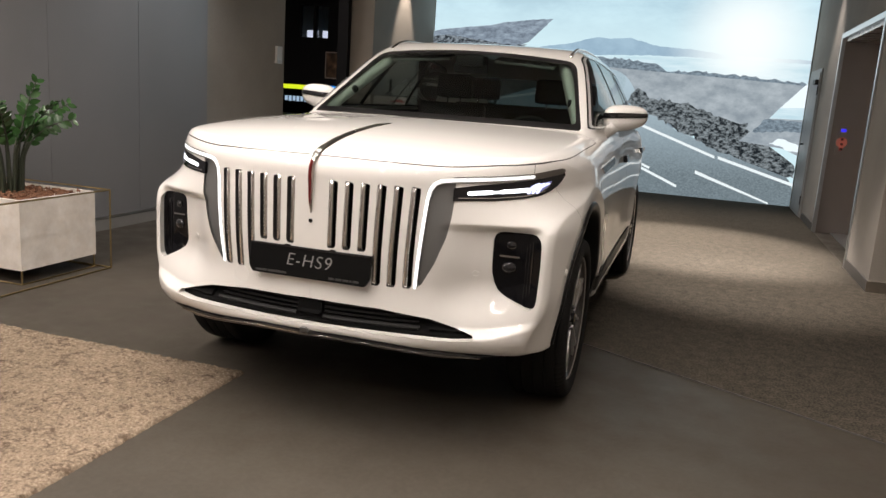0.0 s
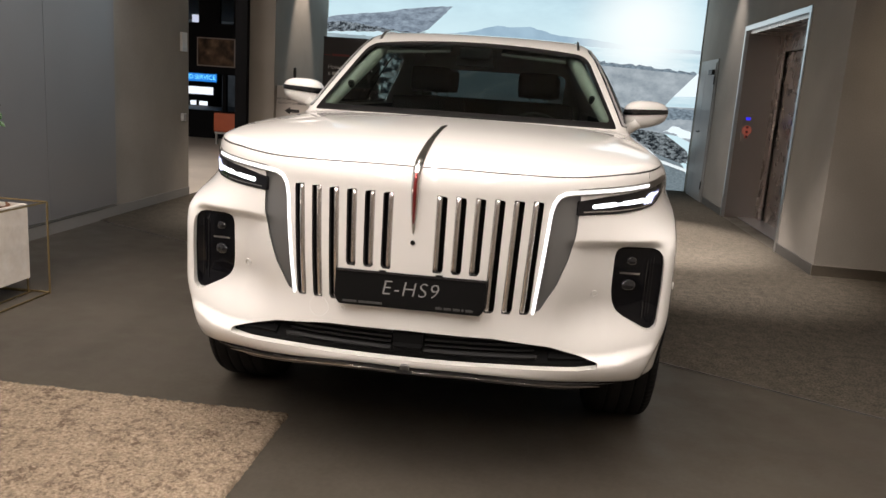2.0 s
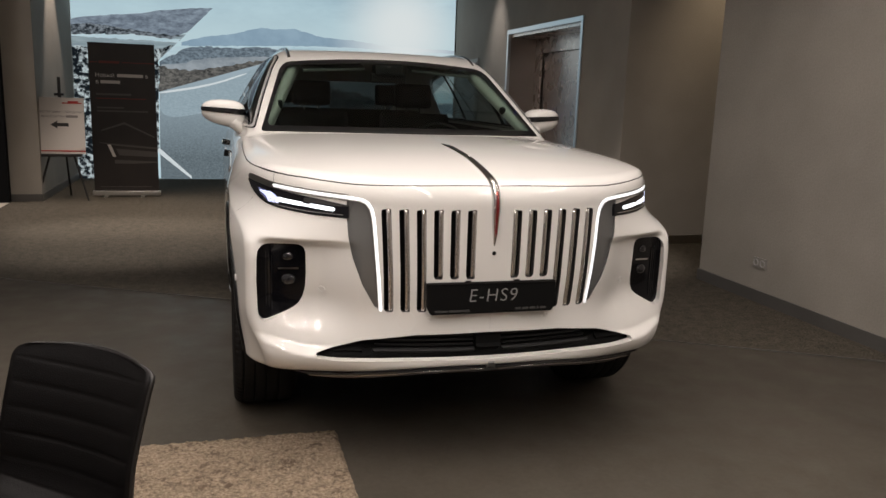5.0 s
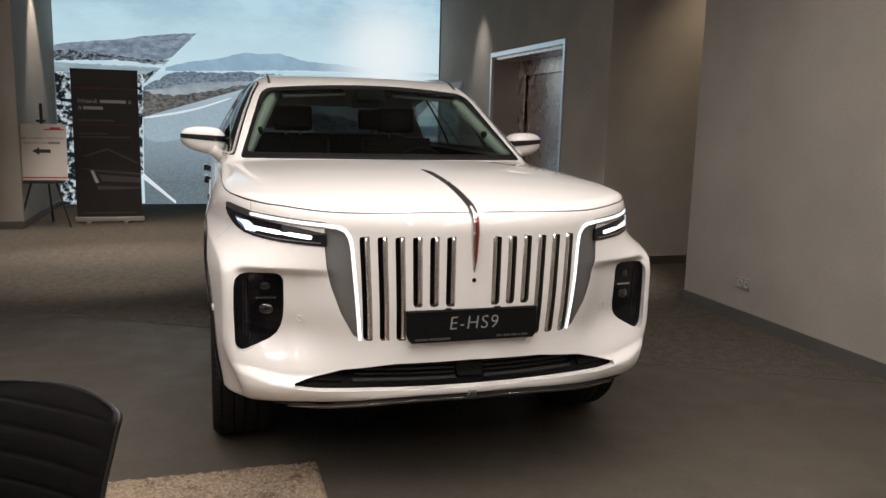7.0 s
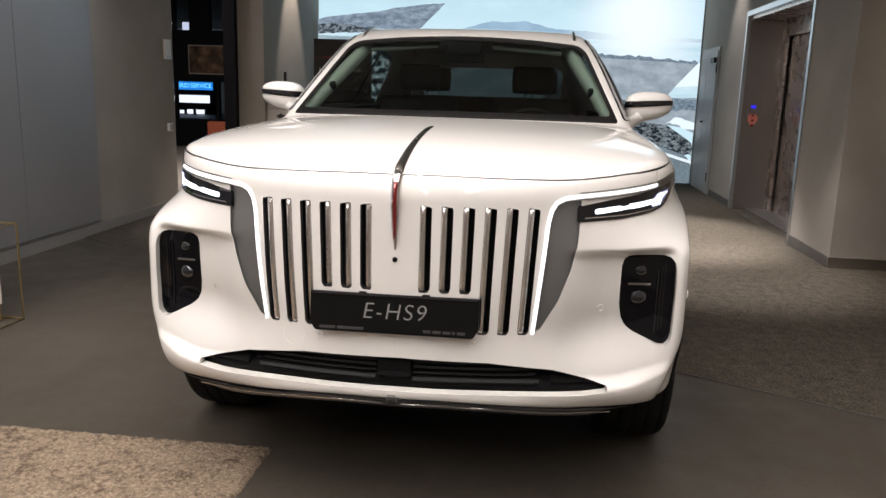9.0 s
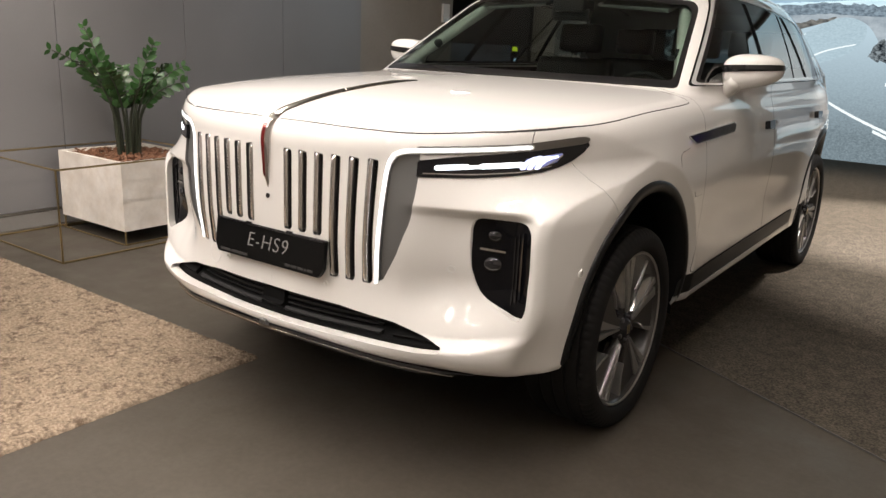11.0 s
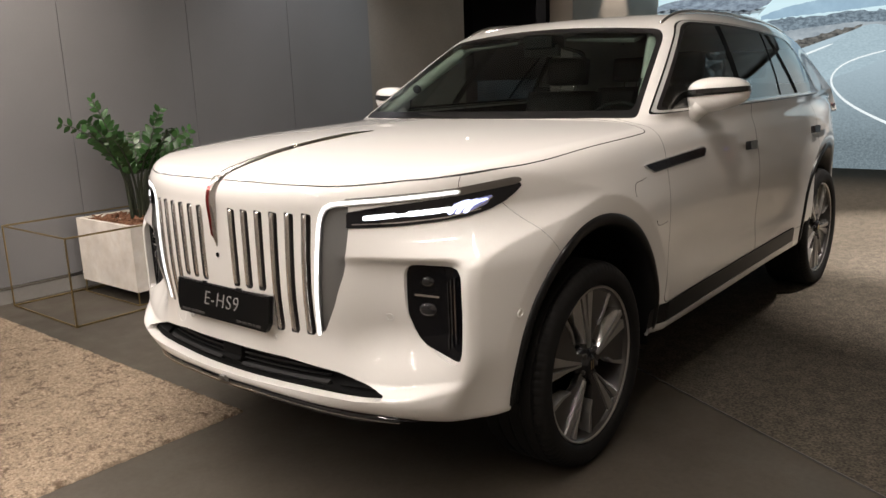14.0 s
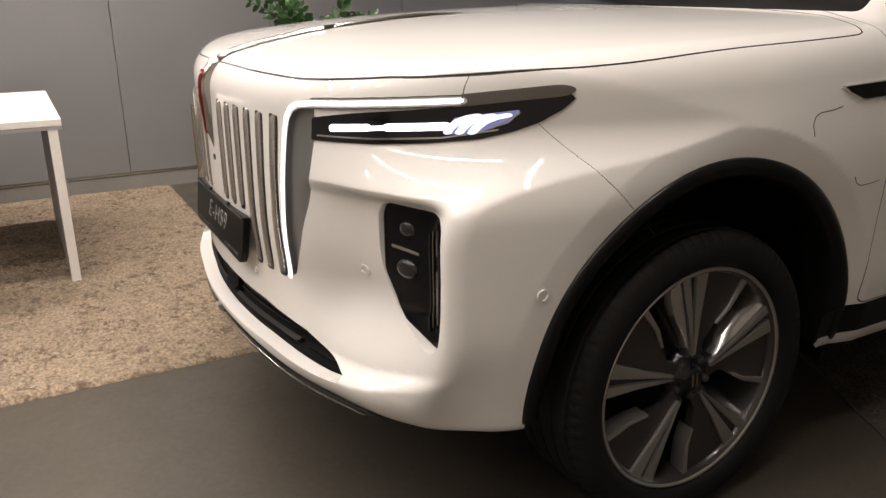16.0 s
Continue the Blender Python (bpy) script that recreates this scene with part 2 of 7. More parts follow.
# ---------------------------------------------------------------- the room
XL, XR, YM, YB = -3.55, 2.92, 10.65, -6.5
# floors
structure("floor", box(-24.0, XR + 3, YB, 32.0, -0.2, 0.0), CONCRETE, "dark grey-brown poured concrete floor with dull sheen", "floor")


def carpet_floor():
    bm = bmesh.new()
    # carpet lies behind a slanting seam
    ring = [(XR + 1.2, 2.19 - 0.53 * (XR + 1.2 - 0.2)), (XR + 1.2, YM), (-3.2, YM), (-3.2, 8.0), (XL, 8.0), (XL, 5.9), (XL, 2.19 - 0.53 * (XL - 0.2))]
    ring[0] = (XR, 2.28 - 0.525 * XR)
    ring.insert(1, (XR, 2.95))
    ring.insert(2, (XR + 1.6, 2.95))
    ring.insert(3, (XR + 1.6, 4.5))
    ring[4] = (XR, 4.5)
    ring.insert(5, (XR, YM))
    low = [bm.verts.new((x, y, 0.002)) for x, y in ring]
    top = [bm.verts.new((x, y, 0.008)) for x, y in ring]
    bm.faces.new(top)
    for i in range(len(ring)):
        j = (i + 1) % len(ring)
        bm.faces.new((low[i], low[j], top[j], top[i]))
    return bm


structure("carpet", carpet_floor(), CARPET, "speckled grey-brown carpet behind a slanting seam", "carpet")
def seam_strip():
    bm = bmesh.new()
    a, b, w = (XR - 0.001, 2.28 - 0.525 * XR), (XL + 0.02, 2.19 - 0.53 * (XL + 0.02 - 0.2)), 0.002
    vs = [bm.verts.new((x, y + dy, z)) for x, y in (a, b) for dy in (-2 * w, -0.0005) for z in (0.0005, 0.0085)]
    for f in ((0, 1, 3, 2), (4, 6, 7, 5), (0, 4, 5, 1), (2, 3, 7, 6), (0, 2, 6, 4), (1, 5, 7, 3)):
        bm.faces.new([vs[i] for i in f])
    return bm


structure("trim", seam_strip(), SKIRT, "thin pale strip along the carpet's seam", "trim")
structure("ceiling", box(-24.0, XR + 3, YB, 32.0, CEIL, CEIL + 0.2), CEILING, "dark grey ceiling over the showroom", "ceiling")
# left wall with a passage
structure("wall_west", box(XL - 0.15, XL, YB, 6.08, 0, CEIL), PLASTER, "grey plastered wall beside the passage", "wall")
structure("wall_west_lintel", box(XL - 0.15, XL, 6.08, 8.0, 3.2, CEIL), PLASTER, "grey plastered wall over the passage", "wall")
structure("wall_west_return", box(XL - 0.15, -3.2, 8.0, YM, 0, CEIL), PLASTER, "grey plastered wall pier washed by a ceiling spot", "wall")
structure("wall_north", box(XL - 0.15, XR + 0.3, YM + 0.08, YM + 0.3, 0, CEIL), PLASTER, "grey wall behind the lit mural", "wall")
structure("wall_south", box(XL - 0.15, XR + 0.2, YB - 0.2, YB, 0, CEIL), PLASTER, "plain grey plastered wall", "wall")
# right wall with the lift
structure("wall_east_far", box(XR, XR + 0.6, 8.02, YM + 0.08, 0, CEIL), PLASTER, "grey plastered wall beside the lift", "wall")
structure("wall_east_pier", box(XR, XR + 1.6, 4.5, 5.56, 0, CEIL), PLASTER, "grey plastered pier between lift and niche", "wall")
structure("wall_east_lintel", box(XR, XR + 0.6, 5.56, 8.02, 2.42, CEIL), PLASTER, "grey plastered wall over the lift", "wall")
structure("wall_east_back", box(XR + 0.6, XR + 0.9, 5.5, YM, 0, CEIL), PLASTER, "wall behind the lift", "wall")
structure("wall_east_niche", box(XR + 1.6, XR + 1.8, 2.7, 5.0, 0, CEIL), PLASTER, "warm grey wall at the end of the niche", "wall")
structure("wall_east_near", box(XR, XR + 1.6, YB, 2.95, 0, CEIL), PLASTER, "smooth grey plastered wall with a double socket", "wall")
# skirting boards
for k, (x0, x1, y0, y1) in enumerate([(XL, XL + 0.012, YB, 6.08), (-3.2, -3.188, 8.0, YM), (XL, -3.188, 7.988, 8.0), (XR - 0.012, XR, 8.02, 9.2), (XR - 0.012, XR, 4.5, 5.56),
                                      (XR - 0.012, XR + 1.6, 4.488, 4.5), (XR - 0.012, XR, YB, 2.962), (XR, XR + 1.6, 2.95, 2.962)]):
    structure("baseboard", box(x0, x1, y0, y1, 0.0, 0.10), (SKIRT_PALE, SKIRT, SKIRT, SKIRT, SKIRT, SKIRT_STEEL, SKIRT, SKIRT)[k], "low skirting board along the wall", "skirting")

# ---------------------------------------------------------------- the car: a solid given by its distance field
PAINT = material("white_car_paint", (0.735, 0.715, 0.676), 0.45, coat=1.0, spec=0.15, grain=0.012, grain_scale=500)
PAINT.node_tree.nodes["Principled BSDF"].inputs["Coat Roughness"].default_value = 0.02
CHROME = material("chrome", (0.72, 0.71, 0.70), 0.10, 1.0)
GRILLE_CHROME = material("grille_chrome", (0.84, 0.81, 0.79), 0.20, 1.0)
SATIN_CHROME = material("satin_chrome", (0.80, 0.79, 0.77), 0.22, 0.55)
DARK_CHROME = material("dark_chrome", (0.50, 0.475, 0.45), 0.18, 1.0)
BEZEL = material("dark_bezel", (0.20, 0.19, 0.175), 0.30, 0.85)
SATIN_GREY = material("satin_grey_trim", (0.20, 0.20, 0.195), 0.38, 0.55, grain=0.02, grain_scale=300)
GAP = material("panel_gap", (0.04, 0.038, 0.036), 0.7)
INTAKE_BLACK = material("intake_black", (0.004, 0.004, 0.004), 0.8, spec=0.1, grain=0.1)
INTAKE_SLAT = material("intake_slat", (0.010, 0.010, 0.010), 0.55, spec=0.2, grain=0.1)
CLADDING = material("black_cladding", (0.005, 0.005, 0.005), 0.42, spec=0.22, grain=0.15, grain_scale=300)
ARCH_GLOSS = material("satin_black_arch", (0.007, 0.007, 0.007), 0.30, spec=0.2, grain=0.1, grain_scale=300)
DRL_LIGHT = material("daylight_strip", (0.9, 0.9, 0.9), 0.3, emit=(0.93, 0.97, 1.0), emit_power=1.35)
LAMP_LIGHT = material("headlamp_glow", (0.9, 0.9, 0.9), 0.2, emit=(0.86, 0.93, 1.0), emit_power=2.4)
LAMP_BLUE = material("headlamp_prism", (0.5, 0.55, 0.8), 0.1, emit=(0.72, 0.76, 1.0), emit_power=1.25)
LAMP_DIM = material("headlamp_prism_body", (0.12, 0.12, 0.2), 0.08, coat=1.0, emit=(0.42, 0.46, 1.0), emit_power=0.28, grain=0.5, grain_scale=300)
FOG_GLASS = material("fog_lamp_glass", (0.012, 0.012, 0.014), 0.10, 0.0, coat=0.6)
LENS_BLACK = material("lamp_black", (0.006, 0.006, 0.008), 0.05, spec=0.35, coat=0.25)
SMOKED = material("smoked_plastic", (0.004, 0.004, 0.005), 0.10, spec=0.2, coat=0.05)
REFLECTOR = material("lamp_reflector", (0.17, 0.165, 0.16), 0.2, 1.0)
RED_ENAMEL = material("red_enamel", (0.25, 0.012, 0.012), 0.1, 0.6, coat=1.0)
TYRE = material("tyre_rubber", (0.009, 0.0085, 0.008), 0.7, spec=0.18, grain=0.15, grain_scale=120)
RIM_DARK = material("dark_grey_rim", (0.052, 0.049, 0.047), 0.30, 0.6, coat=0.6)
RIM_FLANK = material("polished_dark_rim", (0.48, 0.47, 0.45), 0.16, 0.9, coat=0.5)
RIM_BRIGHT = material("machined_rim", (0.43, 0.42, 0.40), 0.28, 0.8, grain=0.04, grain_scale=200)
SEAT = material("dark_seat_leather", (0.006, 0.006, 0.006), 0.55, spec=0.25, grain=0.1)
TRIM_PALE = material("pale_cabin_trim", (0.56, 0.58, 0.52), 0.8, grain=0.05)
VISOR = material("grey_visor", (0.12, 0.125, 0.115), 0.8, grain=0.05)
CABIN_DARK = material("dark_cabin_trim", (0.006, 0.006, 0.006), 0.65, spec=0.2, grain=0.1)
PLATE_BLACK = material("plate_black", (0.005, 0.005, 0.005), 0.30, spec=0.15, grain=0.05)
PLATE_INK = material("plate_lettering", (0.24, 0.235, 0.225), 0.5)
PLATE_INK_DIM = material("plate_small_print", (0.04, 0.039, 0.038), 0.5)


def glass_material(name, tint, clear):
    m = bpy.data.materials.new(name)
    m.use_nodes = True
    nt = m.node_tree
    nt.nodes.remove(nt.nodes["Principled BSDF"])
    tr = nt.nodes.new("ShaderNodeBsdfTransparent")
    tr.inputs["Color"].default_value = (*tint, 1)
    gl = nt.nodes.new("ShaderNodeBsdfGlossy")
    gl.inputs["Roughness"].default_value = 0.01
    lw = nt.nodes.new("ShaderNodeLayerWeight")
    lw.inputs["Blend"].default_value = 0.5
    pw = nt.nodes.new("ShaderNodeMath")
    pw.operation = "POWER"
    pw.inputs[1].default_value = 5.0
    nt.links.new(lw.outputs["Facing"], pw.inputs[0])
    ad = nt.nodes.new("ShaderNodeMath")
    ad.operation = "MULTIPLY_ADD"
    ad.inputs[1].default_value, ad.inputs[2].default_value = 0.9, clear
    nt.links.new(pw.outputs[0], ad.inputs[0])
    mx = nt.nodes.new("ShaderNodeMixShader")
    nt.links.new(ad.outputs[0], mx.inputs[0])
    nt.links.new(tr.outputs[0], mx.inputs[1])
    nt.links.new(gl.outputs[0], mx.inputs[2])
    nt.links.new(mx.outputs[0], nt.nodes["Material Output"].inputs["Surface"])
    return m


WINDSCREEN = glass_material("windscreen_glass", (0.50, 0.575, 0.535), 0.026)
REAR_GLASS = glass_material("rear_glass", (0.10, 0.11, 0.11), 0.04)
SIDE_GLASS = glass_material("tinted_side_glass", (0.56, 0.61, 0.63), 0.08)


def sstep(a, b, v):
    t = np.clip((v - a) / (b - a), 0, 1)
    return t * t * (3 - 2 * t)


def bell(c, w, v):
    return np.exp(-(((v - c) / w) ** 2))


def smax(a, b, k):
    h = np.maximum(k - np.abs(a - b), 0) / k
    return np.maximum(a, b) + h * h * k * 0.25


def smin(a, b, k):
    return -smax(-a, -b, k)


def poly_field(pts, px, pz, rounding=0.0):
    """Signed distance from a closed outline, negative inside."""
    P = np.array(pts, float)
    best = np.full(np.shape(px), 1e9)
    sign = np.ones(np.shape(px))
    for i in range(len(P)):
        a, b = P[i], P[i - 1]
        ex, ez = b - a
        wx, wz = px - a[0], pz - a[1]
        t = np.clip((wx * ex + wz * ez) / (ex * ex + ez * ez), 0, 1)
        best = np.minimum(best, (wx - ex * t) ** 2 + (wz - ez * t) ** 2)
        c1, c2, c3 = pz >= a[1], pz < b[1], ex * wz > ez * wx
        flip = (c1 & c2 & c3) | (~c1 & ~c2 & ~c3)
        sign = np.where(flip, -sign, sign)
    return sign * np.sqrt(best) - rounding


def eased(pts, rounds=2):
    """A closed outline with its corners cut."""
    P = np.array(pts, float)
    for _ in range(rounds):
        Q = np.roll(P, -1, 0)
        P = np.stack([0.75 * P + 0.25 * Q, 0.25 * P + 0.75 * Q], 1).reshape(-1, 2)
    return P


def line_field(pts, px, pz):
    """Distance from an open line."""
    P = np.array(pts, float)
    best = np.full(np.shape(px), 1e9)
    for a, b in zip(P, P[1:]):
        ex, ez = b - a
        wx, wz = px - a[0], pz - a[1]
        t = np.clip((wx * ex + wz * ez) / (ex * ex + ez * ez), 0, 1)
        best = np.minimum(best, (wx - ex * t) ** 2 + (wz - ez * t) ** 2)
    return np.sqrt(best)


# outlines on the front, in half-width and height
FOG = [(0.733, 0.885), (0.750, 0.888), (0.845, 0.882), (0.866, 0.876), (0.878, 0.862), (0.882, 0.84), (0.884, 0.75), (0.880, 0.625), (0.876, 0.607), (0.866, 0.597), (0.852, 0.599), (0.765, 0.645), (0.741, 0.663), (0.727, 0.69), (0.719, 0.73), (0.717, 0.78), (0.718, 0.862), (0.723, 0.878)]
INTAKE = [(-0.05, 0.560), (0.30, 0.553), (0.50, 0.530), (0.675, 0.482), (0.672, 0.472), (0.60, 0.466), (0.35, 0.466), (-0.05, 0.468)]
BONNET = [(-0.2, 0.086), (0.0, 0.086), (0.15, 0.091), (0.30, 0.103), (0.45, 0.132), (0.55, 0.167), (0.64, 0.217), (0.70, 0.264), (0.75, 0.310), (0.80, 0.378), (0.84, 0.455), (0.872, 0.56),
          (0.893, 0.70), (0.903, 0.85), (0.904, 1.25), (0.902, 1.40), (0.900, 1.468), (0.896, 1.484), (0.875, 1.492), (0.84, 1.502), (0.77, 1.53), (0.68, 1.50), (0.4, 1.40), (-0.2, 1.38)]
LAMP = [(0.558, 1.012), (0.558, 1.058), (0.66, 1.076), (0.75, 1.087), (0.825, 1.098), (0.875, 1.115), (0.901, 1.121), (0.904, 1.109), (0.897, 1.088), (0.884, 1.066), (0.865, 1.047), (0.84, 1.034), (0.79, 1.026), (0.70, 1.018)]
DRL = [(0.432, 0.655), (0.453, 0.88), (0.464, 1.01), (0.472, 1.048), (0.487, 1.072), (0.510, 1.084), (0.56, 1.090), (0.68, 1.099), (0.815, 1.110)]
CHEEK = [(0.440, 0.655), (0.461, 0.88), (0.472, 1.01), (0.480, 1.044), (0.495, 1.066), (0.52, 1.076), (0.562, 1.080), (0.562, 1.008), (0.558, 0.94), (0.541, 0.86), (0.506, 0.76), (0.456, 0.668)]
WHEEL_R, WHEEL_Z, AXLES = 0.390, 0.390, (0.950, 4.060)
ARCH_R, ARCH_Z, ARCH_SHIFT = 0.515, 0.44, 0.022


def front_y(ax, z):
    low = 0.04 + 0.25 * ax**2 + 0.04 * ax**6 + 0.012 * (ax / 0.98) ** 20
    low = low + 0.05 * (1 - sstep(0.889, 0.926, z)) * sstep(0.50, 0.70, z) * sstep(0.50, 0.66, ax) * (1 - sstep(0.83, 0.92, ax))
    low = low + (0.012 + 0.017 * sstep(0.35, 0.6, ax)) * bell(0.635, 0.10, z) * (1 - sstep(0.70, 0.87, ax))
    high = 0.04 + 0.25 * ax**2 + 0.20 * ax**6 + 0.15 * ax**4 + 0.24 * (ax / 0.95) ** 14
    w = 0.2 * sstep(0.82, 1.06, z) + 0.8 * sstep(0.89, 1.06, z)
    y = low * (1 - w) + high * w
    lip = 0.490 + 0.04 * sstep(0.68, 0.95, ax)
    y = y - (0.028 + 0.017 * sstep(0.3, 0.6, ax)) * (1 - 0.75 * sstep(0.74, 0.92, ax)) * (1 - sstep(lip - 0.020, lip + 0.020, z))
    return y + (0.1 + 1.4 * sstep(0.25, 0.65, ax)) * smax(0.43 - z, 0 * z, 0.05)


def skirt_z(ax):
    return 0.428 - 0.040 * sstep(0.12, 0.80, ax) - 0.018 * sstep(0.72, 0.92, ax)


def fog_y(ax, z):
    return np.maximum(0.236 + 0.36 * (ax - 0.714), front_y(ax, z) + 0.004)


def side_x(y, z):
    g = 0.995 - 0.065 * sstep(0.88, 1.38, z) - 0.025 * (1 - sstep(0.28, 0.6, z))
    g = g - 0.014 * bell(0.66, 0.13, z) * sstep(1.4, 1.8, y) * (1 - sstep(3.2, 3.6, y))
    g = g + 0.028 * bell(0.85, 0.55, y) * sstep(0.3, 0.55, z) * (1 - sstep(0.80, 1.20, z)) + 0.015 * bell(4.08, 0.6, y) - 0.20 * sstep(3.9, 5.25, y)
    for yc in AXLES:
        r = np.sqrt((y - yc - ARCH_SHIFT) ** 2 + (z - ARCH_Z) ** 2)
        g = g - 0.020 * np.clip((0.586 - r) / 0.07, 0, 1)
    return g


def top_z(ax, y):
    z = 1.13 + 0.11 * (1 - np.exp(-np.maximum(y, 0) / 0.35)) + 0.022 * np.minimum(y, 1.7) + 0.005 * sstep(0.0, 0.4, y)
    return z - 0.03 * (ax / 0.8) ** 2 - 0.035 * (ax / 0.97) ** 10


def screen_y(ax, z):
    return 1.40 + 0.42 * ax**2 + 1.86 * (z - 1.29)


def glass_x(y, z):
    t = np.clip((z - 1.28) / 0.4, 0, 1)
    return 0.935 - 0.58 * np.maximum(z - 1.28, 0) + 0.05 * t * (1 - t) - 0.16 * sstep(3.6, 5.0, y) - 0.07 * (1 - sstep(1.5, 2.5, y))


def roof_z(ax, y):
    d = y - 3.0
    return 1.772 - 0.075 * np.where(d < 0, d / 0.95, d / 1.35) ** 2 - 0.02 * (ax / 0.65) ** 2


def car_field(x, y, z):
    ax = np.abs(x)
    f_front = (front_y(ax, z) - y) * 0.9
    f_side = ax - side_x(y, z)
    f_top = z - top_z(ax, y)
    f_rear = (y - (5.17 - 0.42 * ax**3 - 0.05 * np.abs(z - 0.8))) * 0.9
    f_low = np.where(y < 0.95, skirt_z(ax), 0.365) - z
    f_low = np.where(y > 4.2, 0.36 - z, f_low)
    f_corner = (ax - (0.938 + 0.26 * (y - 0.31) - 0.085 * sstep(0.87, 1.11, z) - 0.36 * smax(0.60 - z, 0 * z, 0.05) * (1 - sstep(0.28, 0.56, y)))) * 0.92
    low = smax(f_front, smax(f_corner, f_side, 0.10), 0.022)
    low = smax(low, f_top, 0.08)
    low = smax(low, f_rear, 0.2)
    low = smax(low, f_low, 0.03)
    g_screen = (screen_y(ax, z) - y) / 2.11
    g_side = (ax - glass_x(y, z)) / 1.2
    g_roof = z - roof_z(ax, y)
    g_rear = (y - (5.06 - (z - 1.25) * 1.3)) / 1.64
    up = smax(g_screen, g_side, 0.05)
    up = smax(up, g_roof, 0.08)
    up = smax(up, g_rear, 0.08)
    up = smax(up, 1.1 - z, 0.02)
    f = smin(low, up, 0.025)
    return f


def car_normals(V):
    e = 0.003
    g = np.empty_like(V)
    for k in range(3):
        a, b = V.copy(), V.copy()
        a[:, k] += e
        b[:, k] -= e
        g[:, k] = car_field(*a.T) - car_field(*b.T)
    return g / np.maximum(np.linalg.norm(g, axis=1, keepdims=True), 1e-9)


def settle(V, rounds=3):
    """Moves points onto the car's surface."""
    for _ in range(rounds):
        e = 0.002
        f = car_field(*V.T)
        g = np.stack([(car_field(*(V + e * d).T) - f) / e for d in np.eye(3)], 1)
        step = f / np.maximum((g * g).sum(1), 0.2)
        V = V - np.clip(step, -0.01, 0.01)[:, None] * g
    return V


def meet_y(ax, z):
    """Where the uncarved front lies."""
    lo, hi = np.full(np.shape(ax), -0.3), np.full(np.shape(ax), 0.95)
    for _ in range(26):
        mid = (lo + hi) / 2
        inside = car_field(ax, mid, z) < 0
        hi, lo = np.where(inside, mid, hi), np.where(inside, lo, mid)
    return (lo + hi) / 2


def grille_slot(i):
    """Half-width at the top, foot, head and lean of one slot of the grille."""
    xt = 0.083 + 0.0655 * i
    return xt, (0.785 if i < 3 else 0.652), 1.050, 0.05 * (xt - 0.05)


def slot_outline(i):
    xt, zb, zt, lean = grille_slot(i)
    shift = -lean * (zt - zb) / 0.4
    return [(xt - 0.004, zt), (xt + 0.024, zt - 0.004), (xt + 0.024 + shift, zb + 0.010), (xt + 0.018 + shift, zb), (xt - 0.004 + shift, zb)]


def surface(cell):
    """The half of the car's skin with x over 0, as one triangle mesh (surface nets)."""
    xs = np.arange(-1.5 * cell, 1.06, cell)
    ys = np.concatenate([np.arange(-0.06, 0.70, 0.9 * cell), np.arange(0.70, 5.27, 1.7 * cell)])
    zs = np.arange(0.22, 1.80, 0.95 * cell)
    f = np.empty((len(xs), len(ys), len(zs)), np.float32)
    for i0 in range(0, len(xs), 12):
        X, Y, Z = np.meshgrid(xs[i0:i0 + 12], ys, zs, indexing="ij")
        f[i0:i0 + 12] = car_field(X, Y, Z)
    s = f < 0
    n = np.zeros(tuple(d - 1 for d in s.shape), np.int8)
    for c in itertools.product((0, 1), repeat=3):
        n += s[c[0]:s.shape[0] - 1 + c[0], c[1]:s.shape[1] - 1 + c[1], c[2]:s.shape[2] - 1 + c[2]]
    cells = np.argwhere((n > 0) & (n < 8))
    index = np.full(n.shape, -1, np.int64)
    index[tuple(cells.T)] = np.arange(len(cells))
    total, count = np.zeros((len(cells), 3)), np.zeros(len(cells))
    corners = list(itertools.product((0, 1), repeat=3))
    for a in corners:
        for k in range(3):
            if a[k]:
                continue
            b = list(a)
            b[k] = 1
            fa, fb = f[tuple((cells + a).T)].astype(float), f[tuple((cells + b).T)].astype(float)
            hit = (fa < 0) != (fb < 0)
            t = np.where(hit, fa / np.where(hit, fa - fb, 1), 0)
            p = np.array(a, float)[None] + t[:, None] * (np.array(b) - a)[None]
            total += np.where(hit[:, None], p, 0)
            count += hit
    at = cells + total / count[:, None]
    V = np.stack([np.interp(at[:, k], np.arange(len(g)), g) for k, g in enumerate((xs, ys, zs))], 1)
    quads = []
    for k in range(3):
        u, v = (k + 1) % 3, (k + 2) % 3
        lo = [slice(None)] * 3
        hi = [slice(None)] * 3
        lo[k], hi[k] = slice(0, -1), slice(1, None)
        cross = s[tuple(lo)] != s[tuple(hi)]
        at = np.argwhere(cross)
        ok = (at[:, u] > 0) & (at[:, v] > 0) & (at[:, u] < s.shape[u] - 1) & (at[:, v] < s.shape[v] - 1)
        at = at[ok]
        du, dv = np.eye(3, dtype=int)[u], np.eye(3, dtype=int)[v]
        q = np.stack([index[tuple((at - a).T)] for a in (du + dv, dv, np.zeros(3, int), du)], 1)
        turn = ~s[tuple(at.T)]
        q[turn] = q[turn][:, ::-1]
        quads.append(q)
    q = np.concatenate(quads)
    q = q[(q >= 0).all(1)]
    return settle(V), np.concatenate([q[:, [0, 1, 2]], q[:, [0, 2, 3]]])


